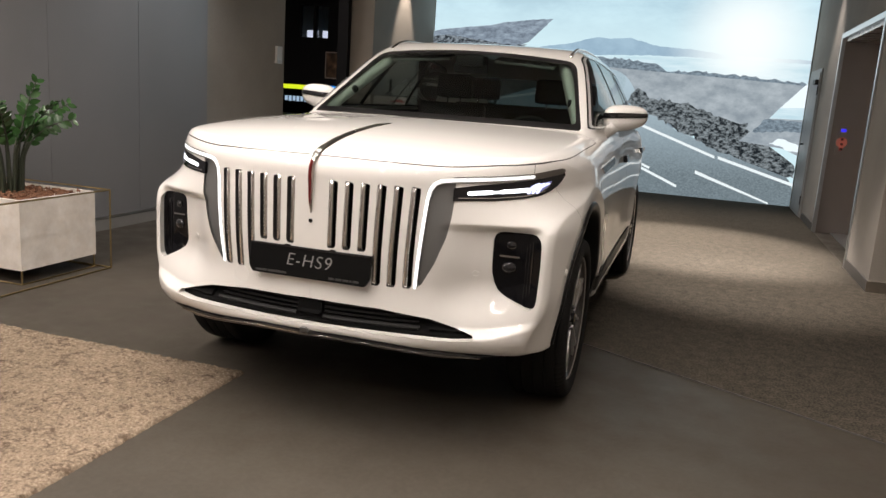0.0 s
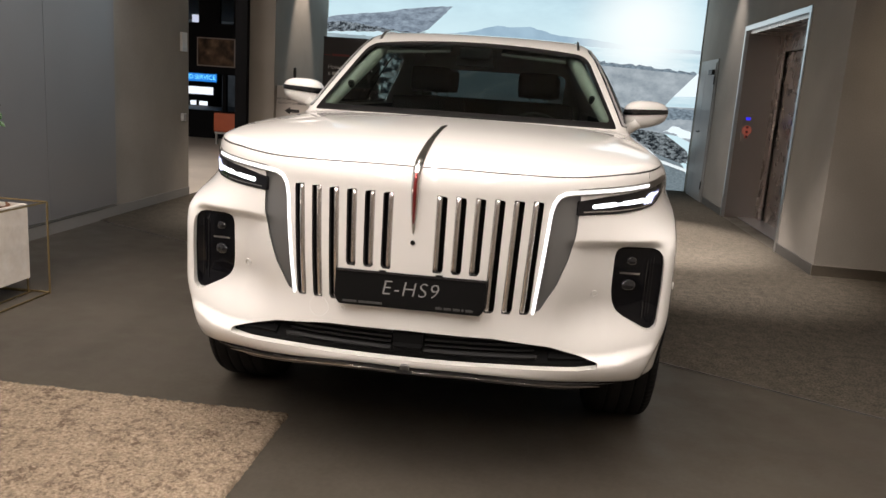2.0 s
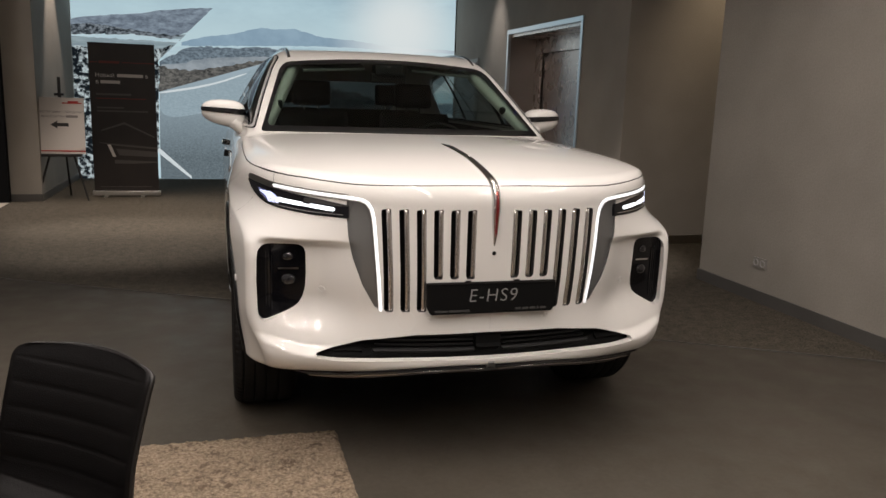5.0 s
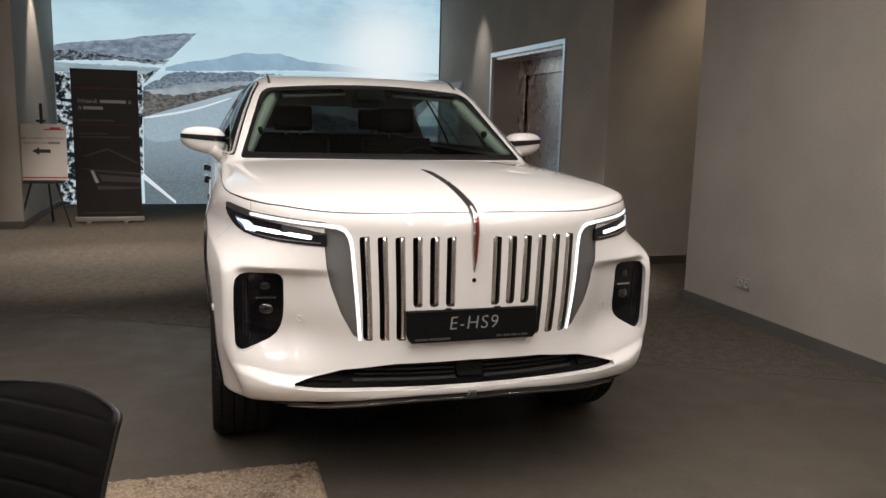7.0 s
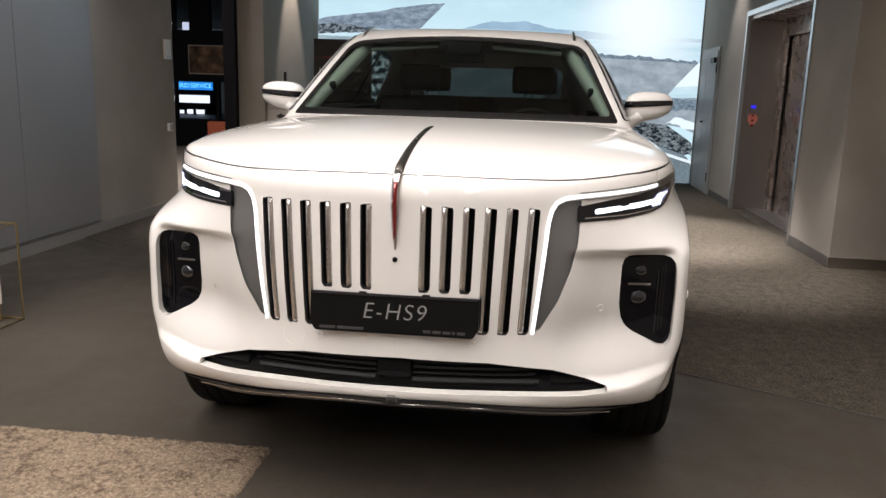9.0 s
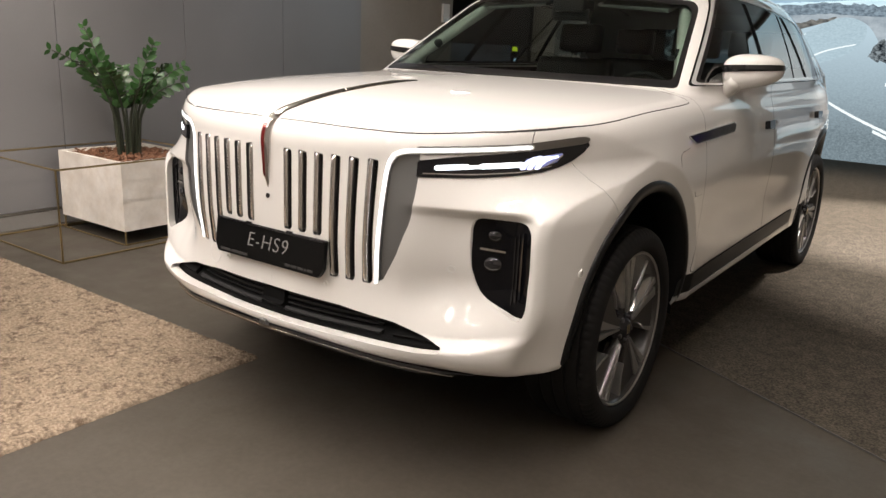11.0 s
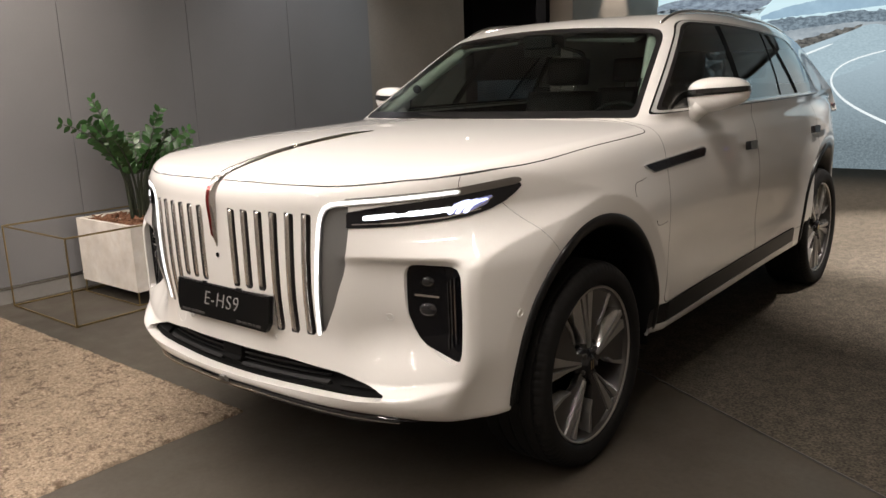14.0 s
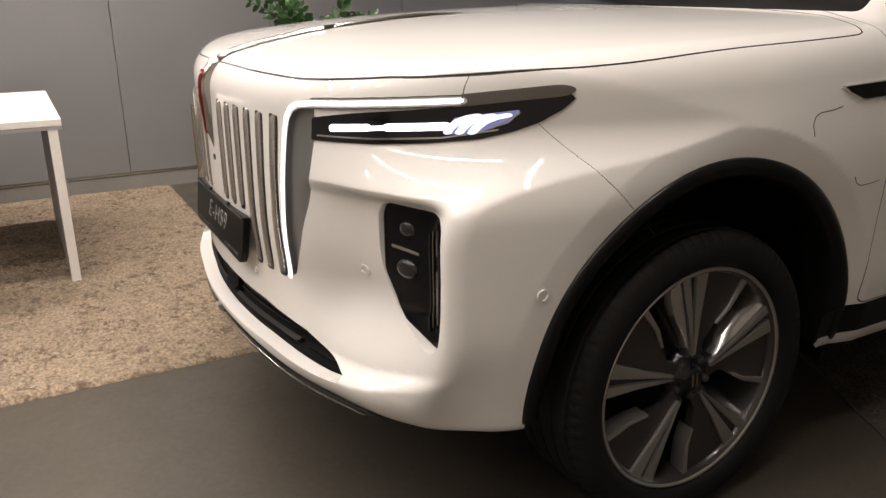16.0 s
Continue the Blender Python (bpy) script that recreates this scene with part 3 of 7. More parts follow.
def split(V, T, f):
    """Cuts a triangle mesh along f = 0. Returns points, the triangles with f under 0, and the rest."""
    s = f > 0
    k = s[T].sum(1)
    T_in, T_out, M = T[k == 0], T[k == 3], T[(k > 0) & (k < 3)]
    if not len(M):
        return V, T_in, T_out
    sm = s[M]
    lone_val = sm.sum(1) == 1
    lone = np.where(lone_val, np.argmax(sm, 1), np.argmin(sm, 1))
    r = np.arange(len(M))
    a, b, c = M[r, lone], M[r, (lone + 1) % 3], M[r, (lone + 2) % 3]

    def crossing(p, q):
        lo, hi = np.minimum(p, q), np.maximum(p, q)
        return lo, hi

    e1, e2 = crossing(a, b), crossing(a, c)
    lo, hi = np.concatenate([e1[0], e2[0]]), np.concatenate([e1[1], e2[1]])
    key, inv = np.unique(lo.astype(np.int64) * len(V) + hi, return_inverse=True)
    kl, kh = key // len(V), key % len(V)
    t = np.clip(f[kl] / (f[kl] - f[kh]), 0.02, 0.98)
    W = V[kl] + t[:, None] * (V[kh] - V[kl])
    inv = inv.ravel()
    ab, ac = len(V) + inv[:len(M)], len(V) + inv[len(M):]
    tip = np.stack([a, ab, ac], 1)
    rest = np.concatenate([np.stack([ab, b, c], 1), np.stack([ab, c, ac], 1)])
    both = np.concatenate([lone_val, lone_val])
    T_in = np.concatenate([T_in, tip[~lone_val], rest[both]])
    T_out = np.concatenate([T_out, tip[lone_val], rest[~both]])
    return np.concatenate([V, W]), T_in, T_out


def both_sides(V, T, N):
    """The mesh with its mirror image."""
    flip = np.array([-1.0, 1, 1])
    return np.concatenate([V, V * flip]), np.concatenate([T, T[:, ::-1] + len(V)]), np.concatenate([N, N * flip])


def compact(V, T):
    used, inv = np.unique(T, return_inverse=True)
    return V[used], inv.reshape(T.shape)


car = thing("suv", "large glossy white electric suv with a chrome-barred grille, lamps lit", "car")


def skin(name, V, T, mat, label="", sides="both", lift=0.0, parent=None, rim=None):
    """One or two panels of the car's skin, shaded by the solid's own normals."""
    if not len(T):
        return []
    faces = len(T)
    if rim is not None:
        T = np.concatenate([T, rim])
    V, T = compact(V, T)
    N = car_normals(V)
    V = V + lift * N
    out = []
    if sides == "both":
        V2, T2, N2 = both_sides(V, T, N)
        out.append(np_part(name, V2, T2, mat, parent or car, label, True, N2))
    else:
        out.append(np_part(name, V, T, mat, parent or car, label, True, N))
        out.append(np_part(name, V * [-1, 1, 1], T[:, ::-1], mat, parent or car, label, True, N * [-1, 1, 1]))
    if rim is not None:
        for ob in out:
            ob.data.materials.append(GAP)
            for k in range(faces, len(T)):
                ob.data.polygons[k].material_index = 1
    return out


V, T = surface(0.0085)
V, T, _far = split(V, T, -V[:, 0])
V[np.abs(V[:, 0]) < 1e-4, 0] = 0


def cut(f):
    """Cuts the remaining skin along f = 0 and returns the part inside."""
    global V, T
    V, inside, T = split(V, T, f(V))
    return inside


def groove(f, width=0.004, where=None):
    """A dark panel gap along f = 0 of the remaining skin."""
    global V, T
    V, a, rest = split(V, T, f(V) + width / 2)
    V, g, b = split(V, rest, f(V) - width / 2)
    T = np.concatenate([a, b])
    if where is not None:
        keep = where(V[g].mean(1))
        T = np.concatenate([T, g[~keep]])
        g = g[keep]
    return g


# glass: side windows, screens
def side_window(V):
    x, y, z = V.T
    lo = 1.285 - z
    up = z - (1.683 - 0.045 * (np.maximum(y - 2.7, 0) / 0.9) ** 2)
    fr = (1.705 + (z - 1.28) * 1.62) - y
    re = y - (4.06 - (z - 1.29) * 0.22)
    f = smax(smax(smax(up, re / 1.05, 0.16), fr / 1.94, 0.05), lo, 0.015)
    return np.where((x > 0.45) & (y > 1.45) & (y < 4.95), f, 1.0)


def front_screen(V):
    x, y, z = V.T
    g_screen = (screen_y(np.abs(x), z) - y) / 2.11
    f = smax(np.abs(x) - (0.800 - 0.40 * (z - 1.28)), z - (1.686 - 0.03 * (x / 0.6) ** 2), 0.06)
    f = smax(f, (1.272 - 0.02 * x**2) - z, 0.02)
    return np.where((y < 2.6) & (g_screen > -0.06) & (z > 1.22), f, 1.0)


def rear_screen(V):
    x, y, z = V.T
    f = smax(np.abs(x) - 0.62, np.abs(z - 1.45) - 0.13, 0.06)
    return np.where((y > 4.4) & (z > 1.25), f, 1.0)


# windscreen with its black rim
rim = cut(lambda V: front_screen(V))
V0, T0 = V, rim
V0, clear_t, frit_t = split(V0, T0, np.where(True, front_screen(V0) + 0.022 + 0.012 * (1 - sstep(1.27, 1.32, V0[:, 2])), 0))
skin("windscreen", V0, clear_t, WINDSCREEN, "clear greenish windscreen")
skin("windscreen_rim", V0, frit_t, BLACK_GLOSS, "black printed edge of the windscreen")
# rear window
rw = cut(rear_screen)
skin("rear_window", V, rw, REAR_GLASS, "clear rear window")
# side windows: chrome outline, black posts, panes
seal_t = cut(lambda V: side_window(V) - 0.015)
V, chrome_t, seal_t = split(V, seal_t, side_window(V) - 0.011)
skin("window_seal", V, seal_t, INTAKE_BLACK, "black seal round the side windows", "each", 0.001)
V0, win_t, chrome_t = split(V, chrome_t, side_window(V) - 0.002)
skin("window_trim", V0, chrome_t, SATIN_CHROME, "chrome window surround", "each", 0.004)
V0, win_t, frame_t = split(V0, win_t, side_window(V0) + 0.009)
skin("window_frame", V0, frame_t, BLACK_GLOSS, "black inner frame of the side windows", "each", 0.001)
POSTS = ((2.673, -0.53, 0.036), (3.31, -0.64, 0.014), (3.49, -0.03, 0.032))
rest_t = win_t
for yc, lean, w in POSTS:
    f = lambda P, yc=yc, lean=lean, w=w: np.abs(P[:, 1] - (yc - (P[:, 2] - 1.5) * lean)) - w
    V0, a, b = split(V0, rest_t, (V0[:, 1] - (yc - (V0[:, 2] - 1.5) * lean)) + w)
    V0, p, c = split(V0, b, (V0[:, 1] - (yc - (V0[:, 2] - 1.5) * lean)) - w)
    skin("window_post", V0, p, INTAKE_BLACK, "", "each", 0.001)
    skin("side_window", V0, a, SIDE_GLASS, "tinted side window", "each")
    rest_t = c
skin("quarter_window", V0, rest_t, SIDE_GLASS, "tinted side window", "each")


# panel gaps
def bonnet_line(V):
    x, y, z = V.T
    f = poly_field(eased(BONNET), x, y, 0.012)
    return np.where(z > 1.05, f, 1.0)


gaps = []
gaps.append(groove(bonnet_line, 0.0034, lambda C: C[:, 2] > 1.06))
bonnet = cut(bonnet_line)
skin("bonnet", V, bonnet, PAINT, "white bonnet")


# lower cladding and sill along the doors
clad = cut(lambda V: np.where((V[:, 0] > 0.8) & (V[:, 1] > 1.2) & (V[:, 1] < 3.9), smax(np.abs(V[:, 2] - (0.445 + 0.012 * (V[:, 1] - 1.4))) - 0.042, np.abs(V[:, 1] - 2.38) - 0.98, 0.02), 1.0))
skin("sill_cladding", V, clad, CLADDING, "black cladding along the doors", "each", 0.006)
front_door = cut(lambda V: np.where((V[:, 0] > 0.6) & (V[:, 2] > 0.40) & (V[:, 2] < 1.285), smax(smax(1.545 + 0.05 * (V[:, 2] - 0.9) - V[:, 1], V[:, 1] - 2.68, 0.02), 0.492 - V[:, 2], 0.03), 1.0))
V0, fd_in, fd_gap = split(V, front_door, np.where(True, smax(smax(1.545 + 0.05 * (V[:, 2] - 0.9) - V[:, 1], V[:, 1] - 2.68, 0.02), 0.492 - V[:, 2], 0.03) + 0.0032, 0))
skin("front_door", V0, fd_in, PAINT, "white front door", "each", rim=fd_gap)
rear_door = cut(lambda V: np.where((V[:, 0] > 0.6) & (V[:, 2] > 0.40) & (V[:, 2] < 1.285), smax(smax(2.682 - V[:, 1], V[:, 1] - 3.78, 0.02), 0.492 - V[:, 2], 0.03), 1.0))
V0, rd_in, rd_gap = split(V, rear_door, np.where(True, smax(smax(2.682 - V[:, 1], V[:, 1] - 3.78, 0.02), 0.492 - V[:, 2], 0.03) + 0.0032, 0))
skin("rear_door", V0, rd_in, PAINT, "white rear door", "each", rim=rd_gap)
# wing joint behind the headlamp
gaps.append(groove(lambda V: V[:, 1] - (0.50 + 0.98 * (1.07 - V[:, 2])), 0.0016, lambda C: (C[:, 0] > 0.8) & (C[:, 1] > 0.42) & (C[:, 1] < 0.75) & (C[:, 2] > 0.72) & (C[:, 2] < 1.08)))
crown = np.sign(bonnet_line(np.array([[0.0, 1.0, 1.25]])))[0]
gaps.append(groove(lambda V: V[:, 0] - 0.815 + 0.10 * (V[:, 1] - 0.4), 0.0014, lambda C: (C[:, 0] > 0.7) & (C[:, 1] < 0.62) & (C[:, 2] > 1.07) & (bonnet_line(C) * crown < 0)))
skin("panel_gap", V, np.concatenate(gaps), GAP, "", "both", -0.003)


def arch_open(V):
    f = np.minimum(*(np.sqrt((V[:, 1] - yc - ARCH_SHIFT) ** 2 + (V[:, 2] - ARCH_Z) ** 2) for yc in AXLES)) - ARCH_R + 0.004
    return np.where(V[:, 0] > 0.5, f, 1.0)


# wheel arches and the underside
cut(arch_open)


def recess(name, outline, rounding, floor, mat, label):
    """Opens the front along an outline and lines the edge down to the floor."""
    hole = cut(lambda V: np.where((V[:, 1] < 0.75) & (V[:, 2] < 1.2), poly_field(outline, V[:, 0], V[:, 2], rounding), 1.0))
    P, F = compact(V, hole)
    edges = np.concatenate([F[:, [0, 1]], F[:, [1, 2]], F[:, [2, 0]]])
    key = np.sort(edges, 1)
    _, first, count = np.unique(key[:, 0].astype(np.int64) * len(P) + key[:, 1], return_index=True, return_counts=True)
    rim = edges[first[count == 1]]
    rim = rim[(P[rim[:, 0], 0] > 0.001) | (P[rim[:, 1], 0] > 0.001)]
    Q = P.copy()
    Q[:, 1] = np.maximum(floor(P[:, 0], P[:, 2]) + 0.003, P[:, 1] + 0.002)
    n = len(P)
    W = np.concatenate([np.stack([rim[:, 0], rim[:, 1], rim[:, 1] + n], 1), np.stack([rim[:, 0], rim[:, 1] + n, rim[:, 0] + n], 1)])
    P, W = compact(np.concatenate([P, Q]), W)
    for s in (1, -1):
        np_part(name, P * [s, 1, 1], W if s > 0 else W[:, ::-1], mat, car, label, True)


recess("fog_lamp_recess", FOG, 0.010, fog_y, PAINT, "white edge round the fog lamp")
recess("intake_edge", INTAKE, 0.004, lambda a, b: front_y(a, b) + 0.045, PAINT, "white edge of the lower intake")
recess("cheek_edge", CHEEK, 0.0, lambda a, b: front_y(a, b) + 0.012, SATIN_GREY, "")
for i in range(6):
    recess("grille_slot", slot_outline(i), 0.004, lambda a, b: meet_y(a, b) + 0.026, GAP, "dark edge of a grille slot")
under_t = cut(lambda V: V[:, 2] - np.where(V[:, 1] < 0.95, skirt_z(V[:, 0]) + 0.008, np.where(V[:, 1] > 4.2, 0.37, 0.373)) + 0.02 * (V[:, 0] > 0.9))
skin("underside", V, under_t, CLADDING)
skin("body", V, T, PAINT, "white painted body with wings and bumper")

# ---------------------------------------------------------------- parts laid on the car's surface


def meet_x(y, z):
    """Where the uncarved side lies."""
    lo, hi = np.full(np.shape(y), 0.3), np.full(np.shape(y), 1.3)
    for _ in range(26):
        mid = (lo + hi) / 2
        inside = car_field(mid, y, z) < 0
        lo, hi = np.where(inside, mid, lo), np.where(inside, hi, mid)
    return (lo + hi) / 2


def meet_z(x, y):
    lo, hi = np.full(np.shape(y), 0.6), np.full(np.shape(y), 2.0)
    for _ in range(26):
        mid = (lo + hi) / 2
        inside = car_field(x, y, mid) < 0
        lo, hi = np.where(inside, mid, lo), np.where(inside, hi, mid)
    return (lo + hi) / 2


def plain_normals(V):
    e = 0.004
    g = np.stack([car_field(*(V + e * d).T) - car_field(*(V - e * d).T) for d in np.eye(3)], 1)
    return g / np.maximum(np.linalg.norm(g, axis=1, keepdims=True), 1e-9)


def patch(field, bounds, step, front=True, depth=None):
    """A piece of the front (half-width, height) or the side (length, height) inside field < 0.
    depth: how far it lies sunk behind the front's own curve."""
    u = np.arange(bounds[0], bounds[1] + step, step)
    v = np.arange(bounds[2], bounds[3] + step, step)
    U, W = np.meshgrid(u, v, indexing="ij")
    n = np.arange(U.size).reshape(U.shape)
    a, b, c, d = n[:-1, :-1].ravel(), n[1:, :-1].ravel(), n[1:, 1:].ravel(), n[:-1, 1:].ravel()
    P = np.stack([U.ravel(), W.ravel(), np.zeros(U.size)], 1)
    P, T, _ = split(P, np.concatenate([np.stack([a, b, c], 1), np.stack([a, c, d], 1)]), field(P[:, 0], P[:, 1]))
    P, T = compact(P, T)
    if front:
        y = depth(P[:, 0], P[:, 1]) if callable(depth) else front_y(P[:, 0], P[:, 1]) + depth if depth is not None else meet_y(P[:, 0], P[:, 1])
        V = np.stack([P[:, 0], y, P[:, 1]], 1)
    else:
        V = np.stack([meet_x(P[:, 0], P[:, 1]), P[:, 0], P[:, 1]], 1)
        T = T
    return V, T


def laid(name, V, T, mat, label="", lift=0.002, thick=0.01, parents=None, mirror=True):
    """A patch made solid, on both sides of the car. Returns the two objects."""
    N = plain_normals(V)
    edges = np.concatenate([T[:, [0, 1]], T[:, [1, 2]], T[:, [2, 0]]])
    key = np.sort(edges, 1)
    _, first, count = np.unique(key[:, 0].astype(np.int64) * len(V) + key[:, 1], return_index=True, return_counts=True)
    rim = edges[first[count == 1]]
    # outward faces
    fn = np.cross(V[T[:, 1]] - V[T[:, 0]], V[T[:, 2]] - V[T[:, 0]])
    if (fn * N[T[:, 0]]).sum() < 0:
        T = T[:, ::-1]
        rim = rim[:, ::-1]
    n = len(V)
    A = V + lift * N
    B = V + (lift - thick) * N
    walls = np.concatenate([np.stack([rim[:, 0] + n, rim[:, 1] + n, rim[:, 1] + 2 * n], 1), np.stack([rim[:, 0] + n, rim[:, 1] + 2 * n, rim[:, 0] + 2 * n], 1)])
    used = np.concatenate([T, walls[:, ::-1]])
    VV = np.concatenate([A, A, B])
    side = np.zeros_like(N)
    e = V[rim[:, 1]] - V[rim[:, 0]]
    o = np.cross(e, N[rim[:, 0]])
    np.add.at(side, rim[:, 0], o)
    np.add.at(side, rim[:, 1], o)
    side /= np.maximum(np.linalg.norm(side, axis=1, keepdims=True), 1e-9)
    NN = np.concatenate([N, side, side])
    keep, inv = np.unique(used, return_inverse=True)
    VV, NN, used = VV[keep], NN[keep], inv.reshape(used.shape)
    out = []
    for i, s in enumerate((1, -1) if mirror else (1,)):
        par = parents[i] if parents else car
        ob = np_part(name, VV * [s, 1, 1], used if s > 0 else used[:, ::-1], mat, par, label, True, NN * [s, 1, 1])
        out.append(ob)
    return out


def rounded(pts, r):
    return lambda a, b: poly_field(pts, a, b, r)


# fog lamps, sunk into the bumper
FV, FT = patch(lambda a, b: poly_field(FOG, a, b, 0.013), (0.69, 0.90, 0.55, 0.90), 0.008, True, fog_y)
fogs = laid("fog_lamp", FV, FT, SMOKED, "dark smoked fog lamp panel", 0.0, 0.012)
for k, (cx, cz, r) in enumerate(((0.774, 0.843, 0.0155), (0.772, 0.753, 0.0215))):
    for i, side in enumerate((1, -1)):
        bm = bmesh.new()
        bmesh.ops.create_uvsphere(bm, u_segments=24, v_segments=14, radius=1.0)
        for v in bm.verts:
            x, y, z = v.co
            flat = max(abs(x), abs(z)) ** 0.25 if max(abs(x), abs(z)) > 0 else 1
            v.co = (side * (cx + 1.25 * r * x * (1.15 - 0.15 * flat)), float(fog_y(cx, cz)) + 0.45 * r * x + 0.55 * r * y, cz + r * z)
        if side < 0:
            bmesh.ops.reverse_faces(bm, faces=bm.faces)
        part("projector", bm, FOG_GLASS, fogs[i], "domed glass fog lamp projector", True)
    V1, T1 = patch(lambda a, b: np.maximum(np.abs(np.sqrt(((a - cx) / 1.25) ** 2 + (b - cz) ** 2) - 0.82 * r) - 0.12 * r, b - cz + 0.25 * r), (cx - 0.04, cx + 0.04, cz - 0.035, cz + 0.035), 0.003, True, fog_y)
    laid("projector_rim", V1, T1, REFLECTOR, "dim bright rim of the projector", 0.0055, 0.008, fogs)
V1, T1 = patch(lambda a, b: np.maximum(np.abs(a - 0.770) - 0.038, np.abs(b - 0.797 + 0.06 * (a - 0.770)) - 0.0035), (0.72, 0.82, 0.786, 0.808), 0.0025, True, fog_y)
laid("chrome_bar", V1, T1, CHROME, "thin chrome bar", 0.004, 0.01, fogs)
for k in range(3):
    xr = 0.833 + 0.012 * k
    V1, T1 = patch(lambda a, b: np.maximum(np.abs(a - xr) - 0.0022, np.abs(b - 0.735 - 0.01 * k) - 0.11), (xr - 0.008, xr + 0.008, 0.60, 0.86), 0.004, True, fog_y)
    laid("rib", V1, T1, BLACK_GLOSS, "", 0.004, 0.01, fogs)
# lower intake with its louvres
IV, IT = patch(lambda a, b: poly_field(INTAKE, a, b, 0.010), (-0.002, 0.70, 0.45, 0.58), 0.008, True, 0.042)
laid("lower_intake", IV, IT, INTAKE_BLACK, "black lower air intake", 0.0, 0.01)
for zc, x1 in ((0.488, 0.46), (0.508, 0.45), (0.528, 0.43), (0.545, 0.40)):
    V1, T1 = patch(lambda a, b: np.maximum(a - x1, np.abs(b - zc) - 0.004), (0.06, x1 + 0.01, zc - 0.012, zc + 0.012), 0.006, True, 0.036)
    laid("louvre", V1, T1, INTAKE_SLAT, "", 0.010, 0.03)
V1, T1 = patch(lambda a, b: np.maximum(a - 0.052, np.abs(b - 0.518) - 0.03), (-0.002, 0.06, 0.48, 0.556), 0.006, True, 0.036)
laid("radar_cover", V1, T1, INTAKE_BLACK, "glossy black sensor cover in the intake", 0.02, 0.03)
V1, T1 = patch(lambda a, b: np.maximum(np.abs(a - 0.57) - 0.07, np.abs(b - 0.497) - 0.012), (0.49, 0.65, 0.48, 0.52), 0.006, True, 0.036)
laid("intake_blade", V1, T1, INTAKE_BLACK, "", 0.010, 0.03)
# splitter strip
def valance(name, x0, x1, up, down, proud, deep, mat, label, taper=True):
    """A bar that follows the bumper's lower edge."""
    xs = np.linspace(x0, x1, 49)
    ax = np.abs(xs)
    zs = skirt_z(ax)
    ys = front_y(ax, zs + 0.012) + 0.005 - proud
    thin = 1 - sstep(0.58, 0.76, ax) * 0.92 if taper else np.ones(49)
    VV = np.concatenate([np.stack([xs, ys + dy, zs + up - (up - z) * thin], 1) for dy, z in ((0.002, up), (0.0, up - 0.2 * (up - down)), (0.0, down + 0.15 * (up - down)), (0.003, down), (deep, down), (deep, up))])
    FF = [(49 * k + q, 49 * ((k + 1) % 6) + q, 49 * ((k + 1) % 6) + q + 1, 49 * k + q + 1) for k in range(6) for q in range(48)]
    FF += [tuple(49 * k for k in range(6)), tuple(49 * k + 48 for k in reversed(range(6)))]
    np_part(name, VV, FF, mat, car, label, False)


valance("splitter_strip", -0.755, 0.755, 0.006, -0.019, 0.0, 0.06, BLACK_GLOSS, "gloss black strip under the bumper")
for sg in (-1, 1):
    valance("splitter_line", sg * 0.03, sg * 0.70, -0.006, -0.0105, 0.0015, 0.01, DARK_CHROME, "thin chrome line along the strip", False)
V1, T1 = patch(lambda a, b: poly_field([(-0.03, 0.424), (0.022, 0.424), (0.013, 0.45), (-0.03, 0.45)], a, b), (-0.002, 0.03, 0.415, 0.46), 0.004)
laid("splitter_badge", V1, T1, SATIN_GREY, "", 0.012, 0.02)
# grey cheeks beside the grille, light strips, headlamps
CV, CT = patch(lambda a, b: poly_field(CHEEK, a, b, 0.003), (0.42, 0.59, 0.64, 1.10), 0.007, True, 0.012)
laid("cheek_panel", CV, CT, SATIN_GREY, "satin grey panel inside the light strip", 0.0, 0.02)
DV, DT = patch(lambda a, b: line_field(DRL, a, b) - 0.0050, (0.42, 0.84, 0.63, 1.13), 0.0025)
laid("light_strip", DV, DT, DRL_LIGHT, "lit white daylight running strip", 0.003, 0.02)
DV, DT = patch(lambda a, b: np.maximum(line_field(DRL[6:] + [(0.893, 1.126)], a, b) - 0.012, line_field(DRL, a, b) * -1 + 0.009), (0.55, 0.93, 1.06, 1.15), 0.003)
laid("lamp_bezel", DV, DT, BEZEL, "dark bezel over the headlamp", 0.004, 0.02)
HV, HT = patch(lambda a, b: poly_field(LAMP, a, b, 0.002), (0.54, 0.93, 0.99, 1.15), 0.007)
lamps = laid("headlamp", HV, HT, LENS_BLACK, "slim black headlamp with lit bars", 0.003, 0.03)
for x0, x1, z0, z1, h in ((0.612, 0.685, 1.042, 1.049, 0.0078), (0.722, 0.800, 1.052, 1.058, 0.0082), (0.682, 0.722, 1.047, 1.051, 0.0050)):
    V1, T1 = patch(lambda a, b: line_field([(x0, z0), (x1, z1)], a, b) - h, (x0 - 0.02, x1 + 0.02, z0 - 0.02, z1 + 0.02), 0.002)
    laid("light_bar", V1, T1, LAMP_LIGHT, "lit white headlamp bar", 0.005, 0.008, lamps)
V1, T1 = patch(lambda a, b: poly_field([(0.803, 1.043), (0.812, 1.074), (0.868, 1.088), (0.860, 1.066), (0.835, 1.047)], a, b, 0.002), (0.79, 0.88, 1.03, 1.10), 0.003)
laid("prism", V1, T1, LAMP_DIM, "dim bluish headlamp prism", 0.0045, 0.008, lamps)
